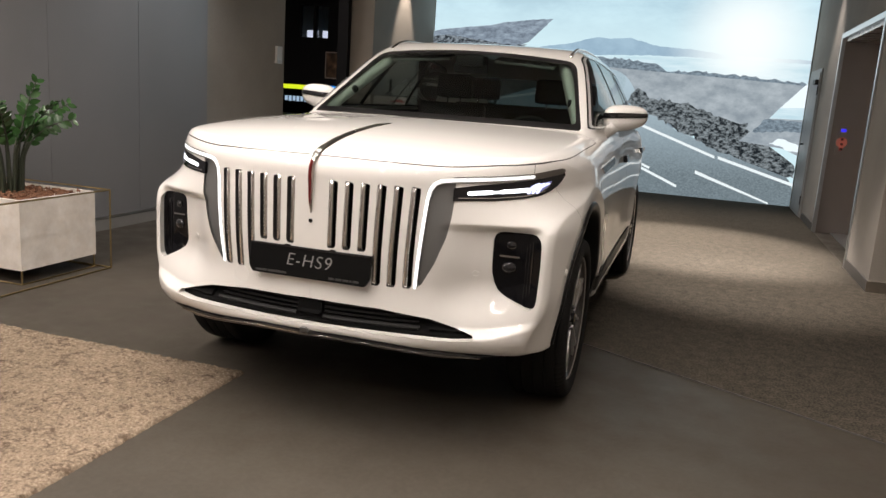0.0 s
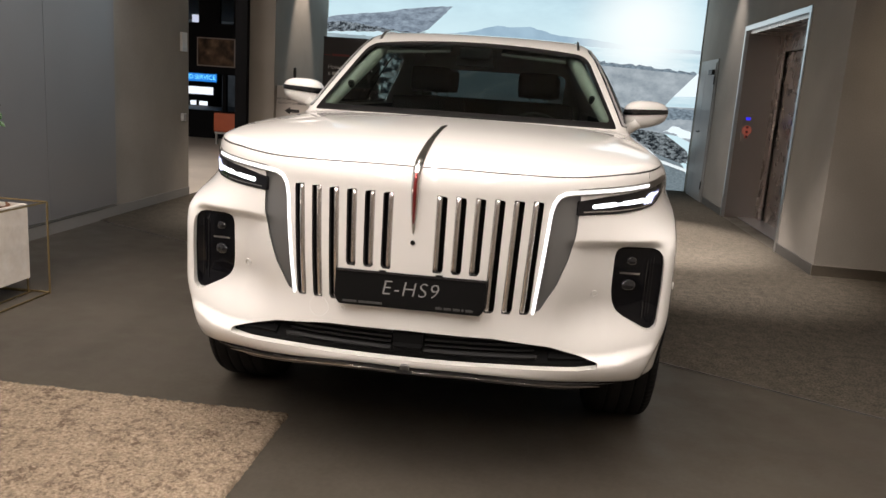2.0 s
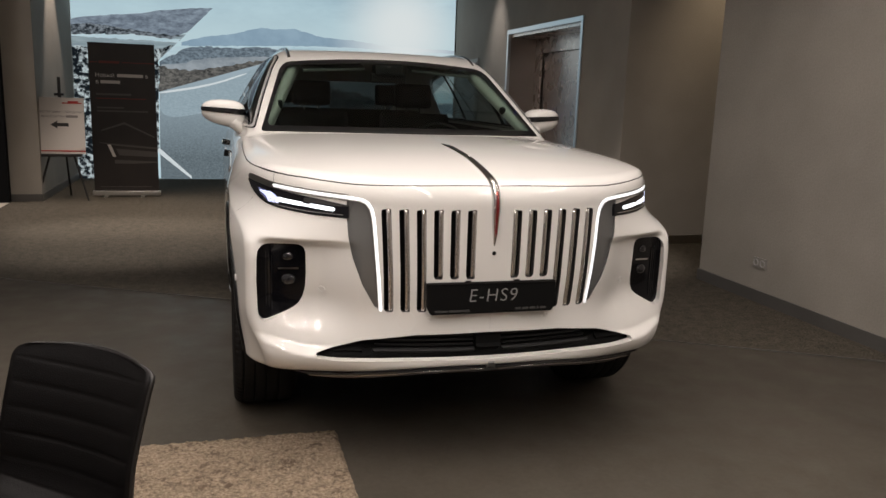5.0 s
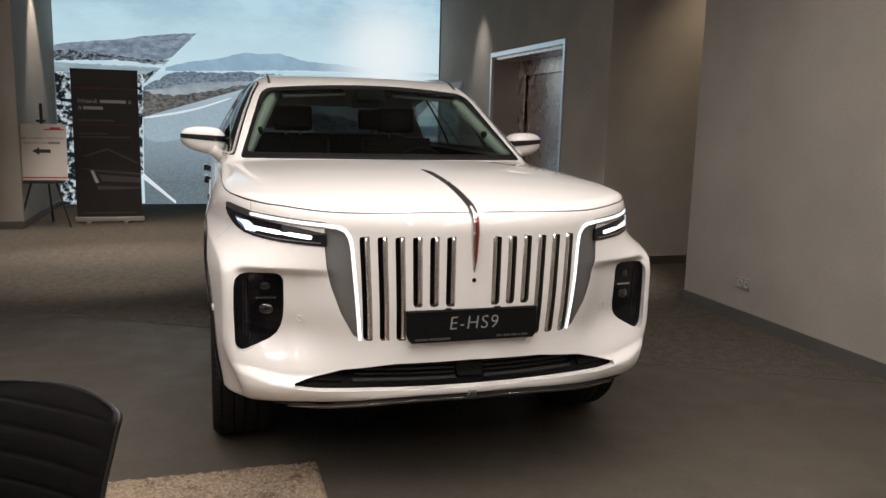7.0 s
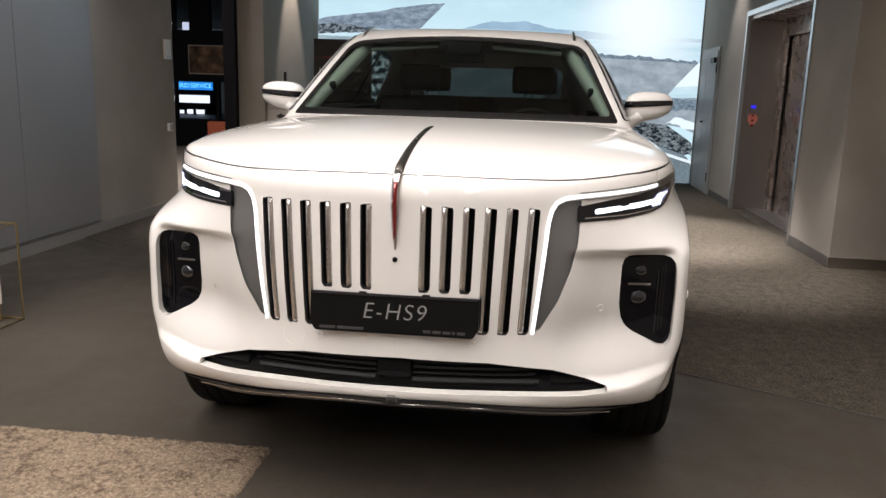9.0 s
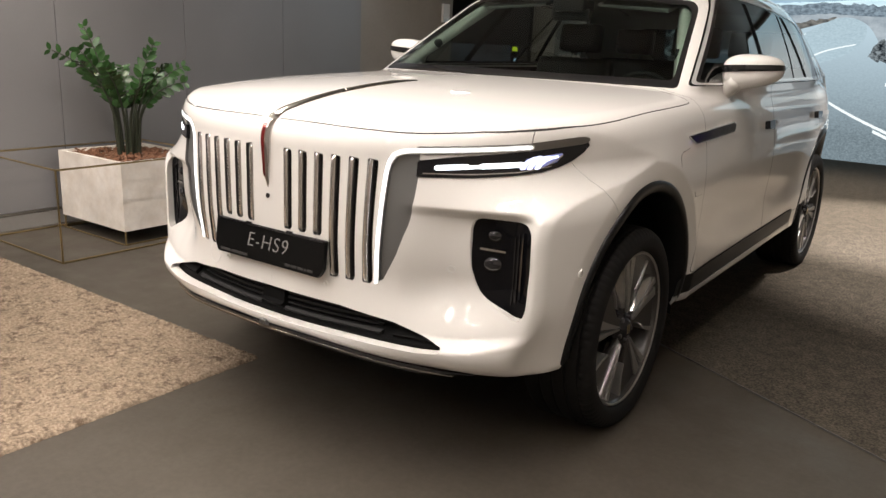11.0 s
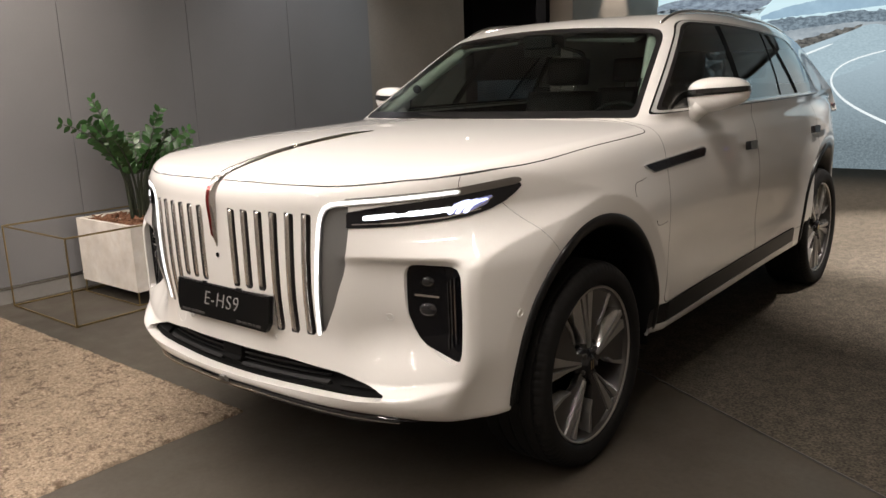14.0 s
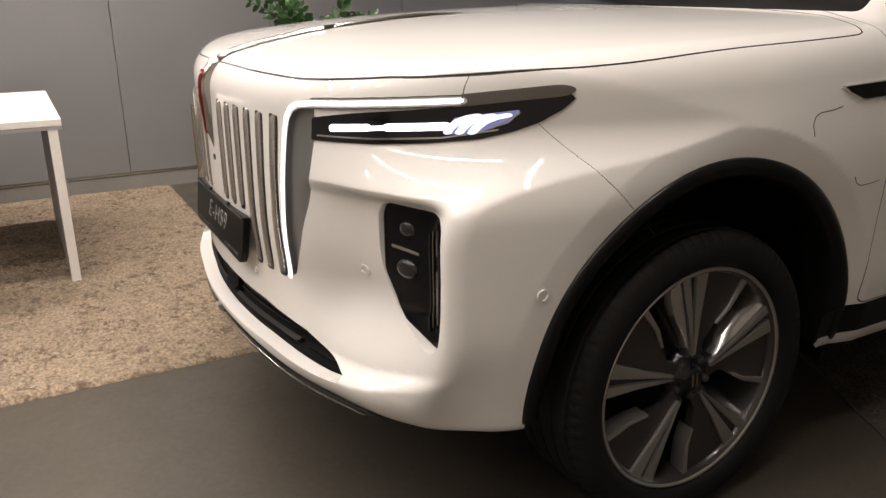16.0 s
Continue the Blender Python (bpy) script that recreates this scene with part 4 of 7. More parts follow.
for x2 in (0.804, 0.817, 0.830):
    blade = [(x2, 1.046), (x2 + 0.003, 1.057), (x2 + 0.010, 1.068), (x2 + 0.020, 1.076), (x2 + 0.030, 1.080)]
    V1, T1 = patch(lambda a, b: line_field(blade, a, b) - 0.0042 * (1.25 - 12 * np.abs(a - x2 - 0.008)), (x2 - 0.02, x2 + 0.05, 1.03, 1.10), 0.0018)
    laid("prism_blade", V1, T1, LAMP_BLUE, "curved bluish lit prism blade", 0.0055, 0.008, lamps)
V1, T1 = patch(lambda a, b: line_field([(0.846, 1.053), (0.860, 1.068), (0.869, 1.084)], a, b) - 0.0013, (0.83, 0.89, 1.04, 1.10), 0.0016)
laid("chrome_edge", V1, T1, CHROME, "thin chrome edge", 0.005, 0.007, lamps)
V1, T1 = patch(lambda a, b: line_field([(0.575, 1.0225), (0.70, 1.0265), (0.80, 1.034), (0.852, 1.050)], a, b) - 0.0018, (0.55, 0.88, 1.0, 1.07), 0.0018)
laid("chrome_line", V1, T1, CHROME, "thin chrome line", 0.005, 0.007, lamps)
# grille: a bright upright fin stands in the inner side of each slot
for i in range(6):
    xt, zb, zt, lean = grille_slot(i)
    V1, T1 = patch(lambda a, b: poly_field(slot_outline(i), a, b, 0.004), (xt - 0.04, xt + 0.05, zb - 0.01, zt + 0.01), 0.006, True, lambda a, b: meet_y(a, b) + 0.030)
    laid("grille_depth", V1, T1, INTAKE_BLACK, "", 0.0, 0.006)
    zz = np.concatenate([np.linspace(zb - 0.002, zb + 0.02, 5), np.linspace(zb + 0.04, zt - 0.04, 14), np.linspace(zt - 0.02, zt + 0.004, 6)])
    xx = xt + 0.0012 - lean * (zt - zz) / 0.4
    yy = meet_y(xx, zz)
    e = np.clip(np.minimum((zz - zz[0]) / 0.016, (zz[-1] - zz) / 0.018), 0, 1) ** 0.5
    sect = ((-0.0092, 0.030, 0), (-0.0092, 0.004, 0), (-0.0080, 0.0, 0.0018), (-0.0046, 0.0, 0.0046), (0.0, 0.0, 0.0056), (0.0046, 0.0, 0.0046), (0.0080, 0.0, 0.0018), (0.0092, 0.004, 0), (0.0092, 0.030, 0))
    m = len(sect)
    VV = np.concatenate([np.stack([xx + dx, yy + dy + (0.006 * (1 - e) if dy < 0.02 else 0) - out * e, zz], 1) for dx, dy, out in sect])
    n = len(zz)
    FF = [(k * n + q, k * n + q + 1, (k + 1) * n + q + 1, (k + 1) * n + q) for k in range(m - 1) for q in range(n - 1)]
    FF += [tuple(k * n for k in range(m)), tuple(k * n + n - 1 for k in reversed(range(m)))]
    for side in (1, -1):
        np_part("grille_bar", VV * [side, 1, 1], FF if side > 0 else [f[::-1] for f in FF], GRILLE_CHROME, car, "upright chrome grille bar", True)
# round sensors and caps
for cx, cz, r, name in ((0.648, 0.72, 0.013, "parking_sensor"), (0.245, 0.618, 0.010, "parking_sensor")):
    V1, T1 = patch(lambda a, b: np.abs(np.hypot(a - cx, b - cz) - r + 0.002) - 0.0018, (cx - 0.03, cx + 0.03, cz - 0.03, cz + 0.03), 0.002)
    laid(name, V1, T1, WHITE_PLASTIC, "small round parking sensor", 0.003, 0.009)
tow_line = patch(lambda a, b: np.abs(np.hypot(a - 0.335, b - 0.612) - 0.036) - 0.0012, (0.29, 0.38, 0.57, 0.655), 0.002)
ob = laid("tow_cover", tow_line[0] * [1, 1, 1], tow_line[1], WHITE_PLASTIC, "round tow-eye cover outline", 0.001, 0.004)
bpy.data.objects.remove(ob[0])
V1, T1 = patch(lambda a, b: np.hypot(a, b - 0.883) - 0.0085, (-0.002, 0.012, 0.87, 0.897), 0.002)
laid("front_camera", V1, T1, BLACK_GLOSS, "small round front camera", 0.003, 0.006)
# side sensor behind the bumper corner
V1, T1 = patch(lambda a, b: np.abs(np.hypot(a - 0.475, b - 0.716) - 0.012) - 0.002, (0.43, 0.52, 0.68, 0.75), 0.002, False)
laid("parking_sensor", V1, T1, WHITE_PLASTIC, "small round parking sensor", 0.005, 0.009)


# bonnet fin: red enamel and chrome, running up over the bonnet
def fin():
    zf = np.linspace(0.912, 1.10, 16)
    yf = meet_y(np.zeros(16), zf)
    yb = np.concatenate([np.linspace(yf[-1] + 0.006, 0.16, 10), np.linspace(0.19, 0.838, 22)])
    zb = meet_z(np.zeros(len(yb)), yb)
    line = np.concatenate([np.stack([yf, zf], 1), np.stack([yb, zb], 1)])
    tang = np.gradient(line, axis=0)
    tang /= np.linalg.norm(tang, axis=1, keepdims=True)
    nrm = np.stack([-tang[:, 1], tang[:, 0]], 1)
    n = len(line)
    t = np.linspace(0, 1, n)
    half = 0.0175 * np.sqrt(np.clip(t / 0.25, 0.02, 1)) * (1 - 0.55 * sstep(0.35, 1.0, t))
    high = (0.020 + 0.008 * bell(0.3, 0.15, t)) * np.clip(np.minimum(t / 0.08, (1 - t) / 0.12 + 0.15), 0.1, 1)
    return line, nrm, half, high


line, nrm, half, high = fin()


def ridge(name, i0, i1, wide, tall, mat, label):
    sect = [(-1, -0.15), (-0.9, 0.45), (-0.5, 0.9), (0, 1.0), (0.5, 0.9), (0.9, 0.45), (1, -0.15)]
    VV, FF = [], []
    for i in range(i0, i1):
        for u, h in sect:
            VV.append((u * half[i] * wide, line[i, 0] + nrm[i, 0] * high[i] * h * tall, line[i, 1] + nrm[i, 1] * high[i] * h * tall))
    m = len(sect)
    for i in range(i1 - i0 - 1):
        for k in range(m - 1):
            a = i * m + k
            FF.append((a, a + m, a + m + 1, a + 1))
    FF.append(tuple(range(m)))
    FF.append(tuple(reversed(range((i1 - i0 - 1) * m, (i1 - i0) * m))))
    np_part(name, VV, FF, mat, car, label)


ridge("fin_nose", 0, 19, 1.0, 0.8, CHROME, "chrome fin on the bonnet's nose")
ridge("bonnet_fin", 18, 34, 0.95, 0.55, DARK_CHROME, "dark chrome fin running up the bonnet")
ridge("fin_enamel", 3, 17, 0.55, 1.03, RED_ENAMEL, "red enamel core of the fin")
ridge("fin_blade", 33, len(line), 0.9, 0.55, DARK_CHROME, "dark chrome blade along the bonnet")

# plate with the model's lettering
def plate_outline():
    bm = bmesh.new()
    half = [(0.264, 0.0625), (0.267, 0.0595), (0.267, -0.030), (0.263, -0.040), (0.255, -0.055), (0.247, -0.0625)]
    ring = half + [(-x, z) for x, z in reversed(half)]
    a = [bm.verts.new((x, -0.009, z)) for x, z in ring]
    b = [bm.verts.new((x, 0.009, z)) for x, z in ring]
    bm.faces.new(a)
    bm.faces.new(b[::-1])
    for i in range(len(ring)):
        j = (i + 1) % len(ring)
        bm.faces.new((a[j], a[i], b[i], b[j]))
    bmesh.ops.recalc_face_normals(bm, faces=bm.faces)
    return bm


plate = part("name_plate", plate_outline(), PLATE_BLACK, car, "black dealer plate with light lettering", False, 0.002)
part("plate_lip", box(-0.262, 0.262, -0.0125, -0.0092, 0.0545, 0.0605), BLACK_GLOSS, plate, "glossy upper lip of the plate holder", False, 0.001)
plate.matrix_world = pose(0, 0.040, 0.708, -7, 0, 0)


def lettering(text, size, depth=0.001, shear=0.0, space=1.0, thin=0.0):
    cu = bpy.data.curves.new("lettering", "FONT")
    cu.body, cu.size, cu.extrude, cu.shear, cu.space_character = text, size, depth, shear, space
    cu.offset = thin
    cu.align_x, cu.align_y = "CENTER", "CENTER"
    ob = bpy.data.objects.new("lettering", cu)
    me = bpy.data.meshes.new_from_object(ob)
    bpy.data.objects.remove(ob)
    me.name = "lettering"
    return me


def write(name, text, size, mat, parent, m, label="", shear=0.0, space=1.0, thin=0.0):
    me = lettering(text, size, 0.0008, shear, space, thin)
    me.materials.clear()
    me.materials.append(mat)
    ob = under(new(name, me), parent)
    ob.matrix_local = m
    if label:
        tagged(ob, label)
    return ob


write("lettering", "E-HS9", 0.073, PLATE_INK, plate, pose(0.0, -0.0105, 0.006, 90, 0, 0), "light grey slanted lettering", 0.16, 1.14, -0.0011)
for x0, x1, zc in ((-0.235, -0.185, -0.050), (-0.178, -0.095, -0.050), (0.095, 0.118, -0.048), (0.124, 0.150, -0.048), (0.156, 0.180, -0.048), (0.186, 0.194, -0.048), (0.200, 0.225, -0.048)):
    part("print_bar", box(x0, x1, -0.0108, -0.0092, zc - 0.0042, zc + 0.0042), PLATE_INK_DIM, plate)
for xc in (-0.10, 0.10):
    part("plate_clip", box(xc - 0.012, xc + 0.012, -0.011, 0.006, 0.058, 0.068), BLACK_GLOSS, plate, "", False, 0.002)


# wheel-arch cladding
def arch_ring(yc, z_front, z_rear):
    zf, zr = (math.asin(max(-1, min(1, (z - ARCH_Z) / ARCH_R))) for z in (z_front, z_rear))
    th = np.linspace(math.pi - zf, zr, 72)
    sect = ((ARCH_R + 0.003, -0.006), (ARCH_R + 0.003, 0.007), (ARCH_R - 0.002, 0.011), (ARCH_R - 0.012, 0.012), (ARCH_R - 0.034, 0.008), (ARCH_R - 0.042, 0.0), (ARCH_R - 0.042, -0.10))
    VV = []
    for r, off in sect:
        y, z = yc + ARCH_SHIFT + r * np.cos(th), ARCH_Z + r * np.sin(th)
        yo, zo = yc + ARCH_SHIFT + ARCH_R * np.cos(th), ARCH_Z + ARCH_R * np.sin(th)
        VV.append(np.stack([meet_x(yo, zo) + off, y, z], 1))
    n = len(th)
    FF = [(k * n + i, (k + 1) * n + i, (k + 1) * n + i + 1, k * n + i + 1) for k in range(len(sect) - 1) for i in range(n - 1)]
    VV = np.concatenate(VV)
    for s in (1, -1):
        np_part("arch_cladding", VV * [s, 1, 1], FF if s > 0 else [f[::-1] for f in FF], ARCH_GLOSS, car, "black wheel-arch cladding", True)
    th = np.linspace(-0.25, math.pi - 0.02, 48)
    cy, cz = yc + ARCH_SHIFT + (ARCH_R - 0.003) * np.cos(th), ARCH_Z + (ARCH_R - 0.003) * np.sin(th)
    rim_x = np.minimum(meet_x(yc + ARCH_SHIFT + ARCH_R * np.cos(th), np.maximum(ARCH_Z + ARCH_R * np.sin(th), 0.42)) - 0.02, 0.95)
    n = len(th)
    VV = np.concatenate([np.stack([rim_x, cy, cz], 1), np.stack([np.full(n, 0.56), cy, cz], 1), [(0.56, yc, WHEEL_Z)]])
    FF = [(i, i + 1, n + i + 1, n + i) for i in range(n - 1)] + [(n + i, n + i + 1, 2 * n) for i in range(n - 1)]
    for s in (1, -1):
        np_part("wheel_housing", VV * [s, 1, 1], FF if s < 0 else [f[::-1] for f in FF], CLADDING, car, "black wheel housing", False)


arch_ring(AXLES[0], 0.40, 0.37)
arch_ring(AXLES[1], 0.37, 0.40)
part("underbody", box(-0.70, 0.70, 0.85, 4.95, 0.23, 0.40), CLADDING, car, "", False, 0.03)


# wheels
def lathe(profile, segs, notch=None):
    """Turns (radius, x) pairs about the x axis."""
    a = np.linspace(0, 2 * math.pi, segs, endpoint=False)
    VV = []
    for k, (r, x) in enumerate(profile):
        rr = np.full(segs, r)
        if notch and k in notch:
            rr = rr - np.where(np.arange(segs) % 5 == 0, notch[k], 0)
        VV.append(np.stack([np.full(segs, x), rr * np.cos(a), rr * np.sin(a)], 1))
    FF = [(k * segs + i, k * segs + (i + 1) % segs, (k + 1) * segs + (i + 1) % segs, (k + 1) * segs + i) for k in range(len(profile) - 1) for i in range(segs)]
    return np.concatenate(VV), FF


R = WHEEL_R
TYRE_SECT = [(0.290, -0.12), (0.31, -0.135), (0.35, -0.138), (0.378, -0.125)]
for g0 in (-0.105, -0.05, 0.0, 0.05):
    TYRE_SECT += [(R - 0.001, g0), (R, g0 + 0.006), (R, g0 + 0.042), (R - 0.001, g0 + 0.045), (R - 0.008, g0 + 0.046), (R - 0.008, g0 + 0.0495)]
TYRE_SECT += [(R - 0.001, 0.100), (R - 0.004, 0.112), (0.378, 0.126), (0.366, 0.135), (0.35, 0.139), (0.325, 0.139), (0.310, 0.134), (0.301, 0.124), (0.298, 0.11)]
NOTCH = {k: 0.0045 for k, (r, x) in enumerate(TYRE_SECT) if x > 0.098 and r > 0.36 or x < -0.11 and r > 0.36}


def prism_x(pts, x0, x1):
    """A plate from an outline in (y, z), between two x."""
    bm = bmesh.new()
    a = [bm.verts.new((x0, y, z)) for y, z in pts]
    b = [bm.verts.new((x1, y, z)) for y, z in pts]
    bm.faces.new(a)
    bm.faces.new(b[::-1])
    for i in range(len(pts)):
        j = (i + 1) % len(pts)
        bm.faces.new((a[i], b[i], b[j], a[j]))
    bmesh.ops.recalc_face_normals(bm, faces=bm.faces)
    return bm


def polar(r, deg, off=0.0):
    a = math.radians(deg)
    return (r * math.cos(a) - off * math.sin(a), r * math.sin(a) + off * math.cos(a))


def wheel(x, y, spin):
    s = 1 if x > 0 else -1
    hub = new("wheel")
    hub.parent = car
    hub.matrix_world = pose(x, y, WHEEL_Z, spin, 0, 0 if s > 0 else 180)
    tagged(hub, "black tyre on a two-tone multi-spoke alloy rim")
    Vt, Ft = lathe(TYRE_SECT, 400, NOTCH)
    np_part("tyre", Vt, Ft, TYRE, hub, "black low-profile tyre")
    Vr, Fr = lathe([(0.297, 0.108), (0.299, 0.116), (0.293, 0.121), (0.285, 0.117), (0.279, 0.10), (0.270, 0.02), (0.262, -0.11)], 96)
    np_part("rim_barrel", Vr, Fr, RIM_DARK, hub, "dark rim with a bright lip")
    Vr, Fr = lathe([(0.299, 0.118), (0.297, 0.1235), (0.2925, 0.1235), (0.2885, 0.119)], 96)
    np_part("rim_lip", Vr, Fr, RIM_BRIGHT, hub)
    Vd, Fd = lathe([(0.001, -0.02), (0.19, -0.02), (0.19, -0.045), (0.001, -0.045)], 48)
    np_part("brake_disc", Vd, Fd, RIM_DARK, hub)
    for i in range(5):
        a0 = 72 * i
        # a broad dark panel, two machined strips beside it, a thin bright edge and an open gap
        blade = [polar(0.060, a0 + 16), polar(0.12, a0 + 7), polar(0.290, a0 + 10), polar(0.293, a0 - 12), polar(0.291, a0 - 37), polar(0.20, a0 - 37), polar(0.15, a0 - 31), polar(0.10, a0 - 24), polar(0.060, a0 - 36)]
        part("spoke_blade", prism_x(blade, 0.078, 0.101), RIM_DARK, hub, "dark grey spoke blade", False, 0.004)
        for r0, r1, e0, e1, x1 in ((4.5, 0.5, 10.0, 4.5, 0.112), (-1.5, -7.0, 0.2, -8.0, 0.110)):
            strip = [polar(0.066, a0 + r0), polar(0.066, a0 + r1), polar(0.17, a0 + (r1 + e1) / 2 + 0.6), polar(0.293, a0 + e1), polar(0.293, a0 + e0), polar(0.17, a0 + (r0 + e0) / 2 + 0.6)]
            part("spoke", prism_x(strip, 0.055, x1), RIM_BRIGHT, hub, "machined bright spoke", False, 0.003)
        edge = [polar(0.155, a0 - 30), polar(0.205, a0 - 35.5), polar(0.291, a0 - 36), polar(0.291, a0 - 39.5), polar(0.20, a0 - 38.5), polar(0.15, a0 - 32.5)]
        part("blade_edge", prism_x(edge, 0.06, 0.107), RIM_BRIGHT, hub, "", False, 0.002)
        # glossy flank that falls from the strip into the gap
        VV = []
        for k in range(9):
            t = k / 8
            r = 0.085 + 0.205 * t
            for ang, x in ((8.0 + 2 * t, 0.104), (11 + 3 * t, 0.094), (13 + 5 * math.sin(math.pi * t), 0.066), (14 + 5 * math.sin(math.pi * t), 0.03)):
                VV.append((x,) + polar(r, a0 + ang))
        FF = [(4 * k + q, 4 * k + q + 1, 4 * k + q + 5, 4 * k + q + 4) for k in range(8) for q in range(3)]
        np_part("spoke_flank", VV, FF, RIM_FLANK, hub, "polished dark flank")
    Vh, Fh = lathe([(0.001, 0.118), (0.026, 0.118), (0.034, 0.114), (0.036, 0.105), (0.066, 0.099), (0.070, 0.06)], 40)
    np_part("hub", Vh, Fh, LENS_BLACK, hub, "round black hub")
    for k in (-1, 1):
        part("hub_mark", box(0.117, 0.1195, -0.017, 0.017, 0.007 * k - 0.0025, 0.007 * k + 0.0025), BRASS, hub)
    for i in range(5):
        cy, cz = polar(0.052, 72 * i + 36)
        Vn, Fn = lathe([(0.001, 0.112), (0.008, 0.112), (0.0095, 0.108), (0.0095, 0.09)], 12)
        np_part("wheel_nut", Vn + [0, cy, cz], Fn, RIM_DARK, hub)
    return hub


for y, spin in ((AXLES[0] + 0.008, 94), (AXLES[1], 60)):
    wheel(0.842, y, spin)
    wheel(-0.842, y, -spin)


# mirrors
def bulb(c, s, n, z0=-1.0, z1=1.0, rows=22, cols=40):
    """A rounded box: |x|^n + |y|^n + |z|^n = 1, between two heights."""
    ph = np.linspace(math.asin(max(-1, z0)), math.asin(min(1, z1)), rows)
    th = np.linspace(0, 2 * math.pi, cols, endpoint=False)
    pw = lambda v: np.sign(v) * np.abs(v) ** (2 / n)
    VV = np.concatenate([np.stack([c[0] + s[0] * pw(np.cos(p)) * pw(np.cos(th)), c[1] + s[1] * pw(np.cos(p)) * pw(np.sin(th)), np.full(cols, c[2] + s[2] * pw(np.sin(p)))], 1) for p in ph])
    FF = [(k * cols + i, k * cols + (i + 1) % cols, (k + 1) * cols + (i + 1) % cols, (k + 1) * cols + i) for k in range(rows - 1) for i in range(cols)]
    FF += [tuple(reversed(range(cols))), tuple(range((rows - 1) * cols, rows * cols))]
    return VV, FF


for s in (1, -1):
    mir = new("door_mirror")
    mir.parent = car
    mir.matrix_world = pose(s * 1.0, 2.02, 1.338)
    tagged(mir, "white door mirror with a black band")

    def shaped(VV):
        """The housing narrows outwards, its underside rises, and it sweeps back."""
        VV = np.array(VV)
        u = np.clip((VV[:, 0] + 0.125) / 0.25, 0, 1)
        VV[:, 2] = np.where(VV[:, 2] > 0.012, VV[:, 2] * (1.0 - 0.22 * u * u), VV[:, 2] * (1.38 - 0.55 * u)) + 0.016 * u
        VV[:, 1] = VV[:, 1] * (1.08 - 0.25 * u) + 0.05 * u * u
        return VV * [s, 1, 1]

    turn = lambda FF: FF if s > 0 else [f[::-1] for f in FF]
    Vm, Fm = bulb((0, 0, 0.0), (0.125, 0.088, 0.074), 2.9)
    np_part("housing", shaped(Vm), turn(Fm), PAINT, mir, "white mirror housing")
    Vm, Fm = bulb((0, -0.002, 0.0), (0.1275, 0.091, 0.0755), 2.9, -0.02, 0.20, 7)
    np_part("band", shaped(Vm), turn(Fm), BLACK_GLOSS, mir, "glossy black band")
    Vm, Fm = bulb((0.004, 0.066, 0.002), (0.104, 0.012, 0.056), 3.2)
    np_part("mirror_glass", shaped(Vm) + [0, 0.018, 0], turn(Fm), BLACK_GLOSS, mir, "dark mirror glass")
    bm = tube([(s * x, y, z) for x, y, z in ((-0.150, 0.006, -0.128), (-0.128, 0.002, -0.112), (-0.104, -0.004, -0.088), (-0.080, -0.010, -0.060), (-0.056, -0.012, -0.036))], 0.044, 20, None, (0.95, 0.88, 0.86, 1.0, 1.15))
    bmesh.ops.scale(bm, vec=(1, 1.35, 1), verts=bm.verts)
    part("stalk", bm, PAINT, mir, "", True)
    bm = tube([(s * x, y, z) for x, y, z in ((-0.158, 0.008, -0.135), (-0.142, 0.004, -0.123))], 0.047, 20)
    bmesh.ops.scale(bm, vec=(1, 1.35, 1), verts=bm.verts)
    part("foot_seal", bm, BLACK, mir, "black rubber seal under the mirror foot", True)

# wing vents, handles, flaps
VENT = [(1.345, 1.090), (1.425, 1.058), (1.955, 1.072), (1.985, 1.100), (1.955, 1.112)]
V1, T1 = patch(lambda a, b: poly_field(VENT, a, b, 0.004), (1.3, 2.05, 1.03, 1.14), 0.01, False)
vents = laid("wing_vent", V1, T1, SATIN_CHROME, "chrome-edged wing vent", 0.004, 0.012)
V1, T1 = patch(lambda a, b: poly_field([(1.356, 1.089), (1.427, 1.061), (1.95, 1.075), (1.972, 1.099), (1.952, 1.107)], a, b, 0.003), (1.3, 2.05, 1.03, 1.14), 0.01, False)
laid("vent_core", V1, T1, SMOKED, "", 0.006, 0.008, vents)
for y0 in (2.545, 3.685):
    V1, T1 = patch(lambda a, b: poly_field([(y0 - 0.035, 1.085), (y0 + 0.065, 1.082), (y0 + 0.045, 1.045), (y0 - 0.045, 1.050)], a, b, 0.003), (y0 - 0.08, y0 + 0.12, 1.02, 1.11), 0.008, False)
    laid("handle_end", V1, T1, BLACK_GLOSS, "glossy black front end of the handle", 0.026, 0.030)
    V1, T1 = patch(lambda a, b: poly_field([(y0 - 0.01, 1.083), (y0 + 0.25, 1.080), (y0 + 0.25, 1.062), (y0 + 0.01, 1.058)], a, b, 0.004), (y0 - 0.03, y0 + 0.28, 1.03, 1.11), 0.01, False)
    laid("door_handle", V1, T1, PAINT, "white door handle standing out from the door", 0.024, 0.014)
for line_yz in (((1.235, 0.985), (1.232, 1.012), (1.242, 1.030), (1.262, 1.038), (1.305, 1.040), (1.345, 1.046)), ((1.405, 0.868), (1.415, 0.850), (1.435, 0.842), (1.470, 0.842), (1.515, 0.846))):
    P = np.array(line_yz)
    xs = meet_x(P[:, 0], P[:, 1])
    for side in (1, -1):
        part("charging_flap_gap", tube([(side * (x - 0.0003), y, z) for x, (y, z) in zip(xs, P)], 0.0013, 6), GAP, car, "fine outline of the charging flap", True)
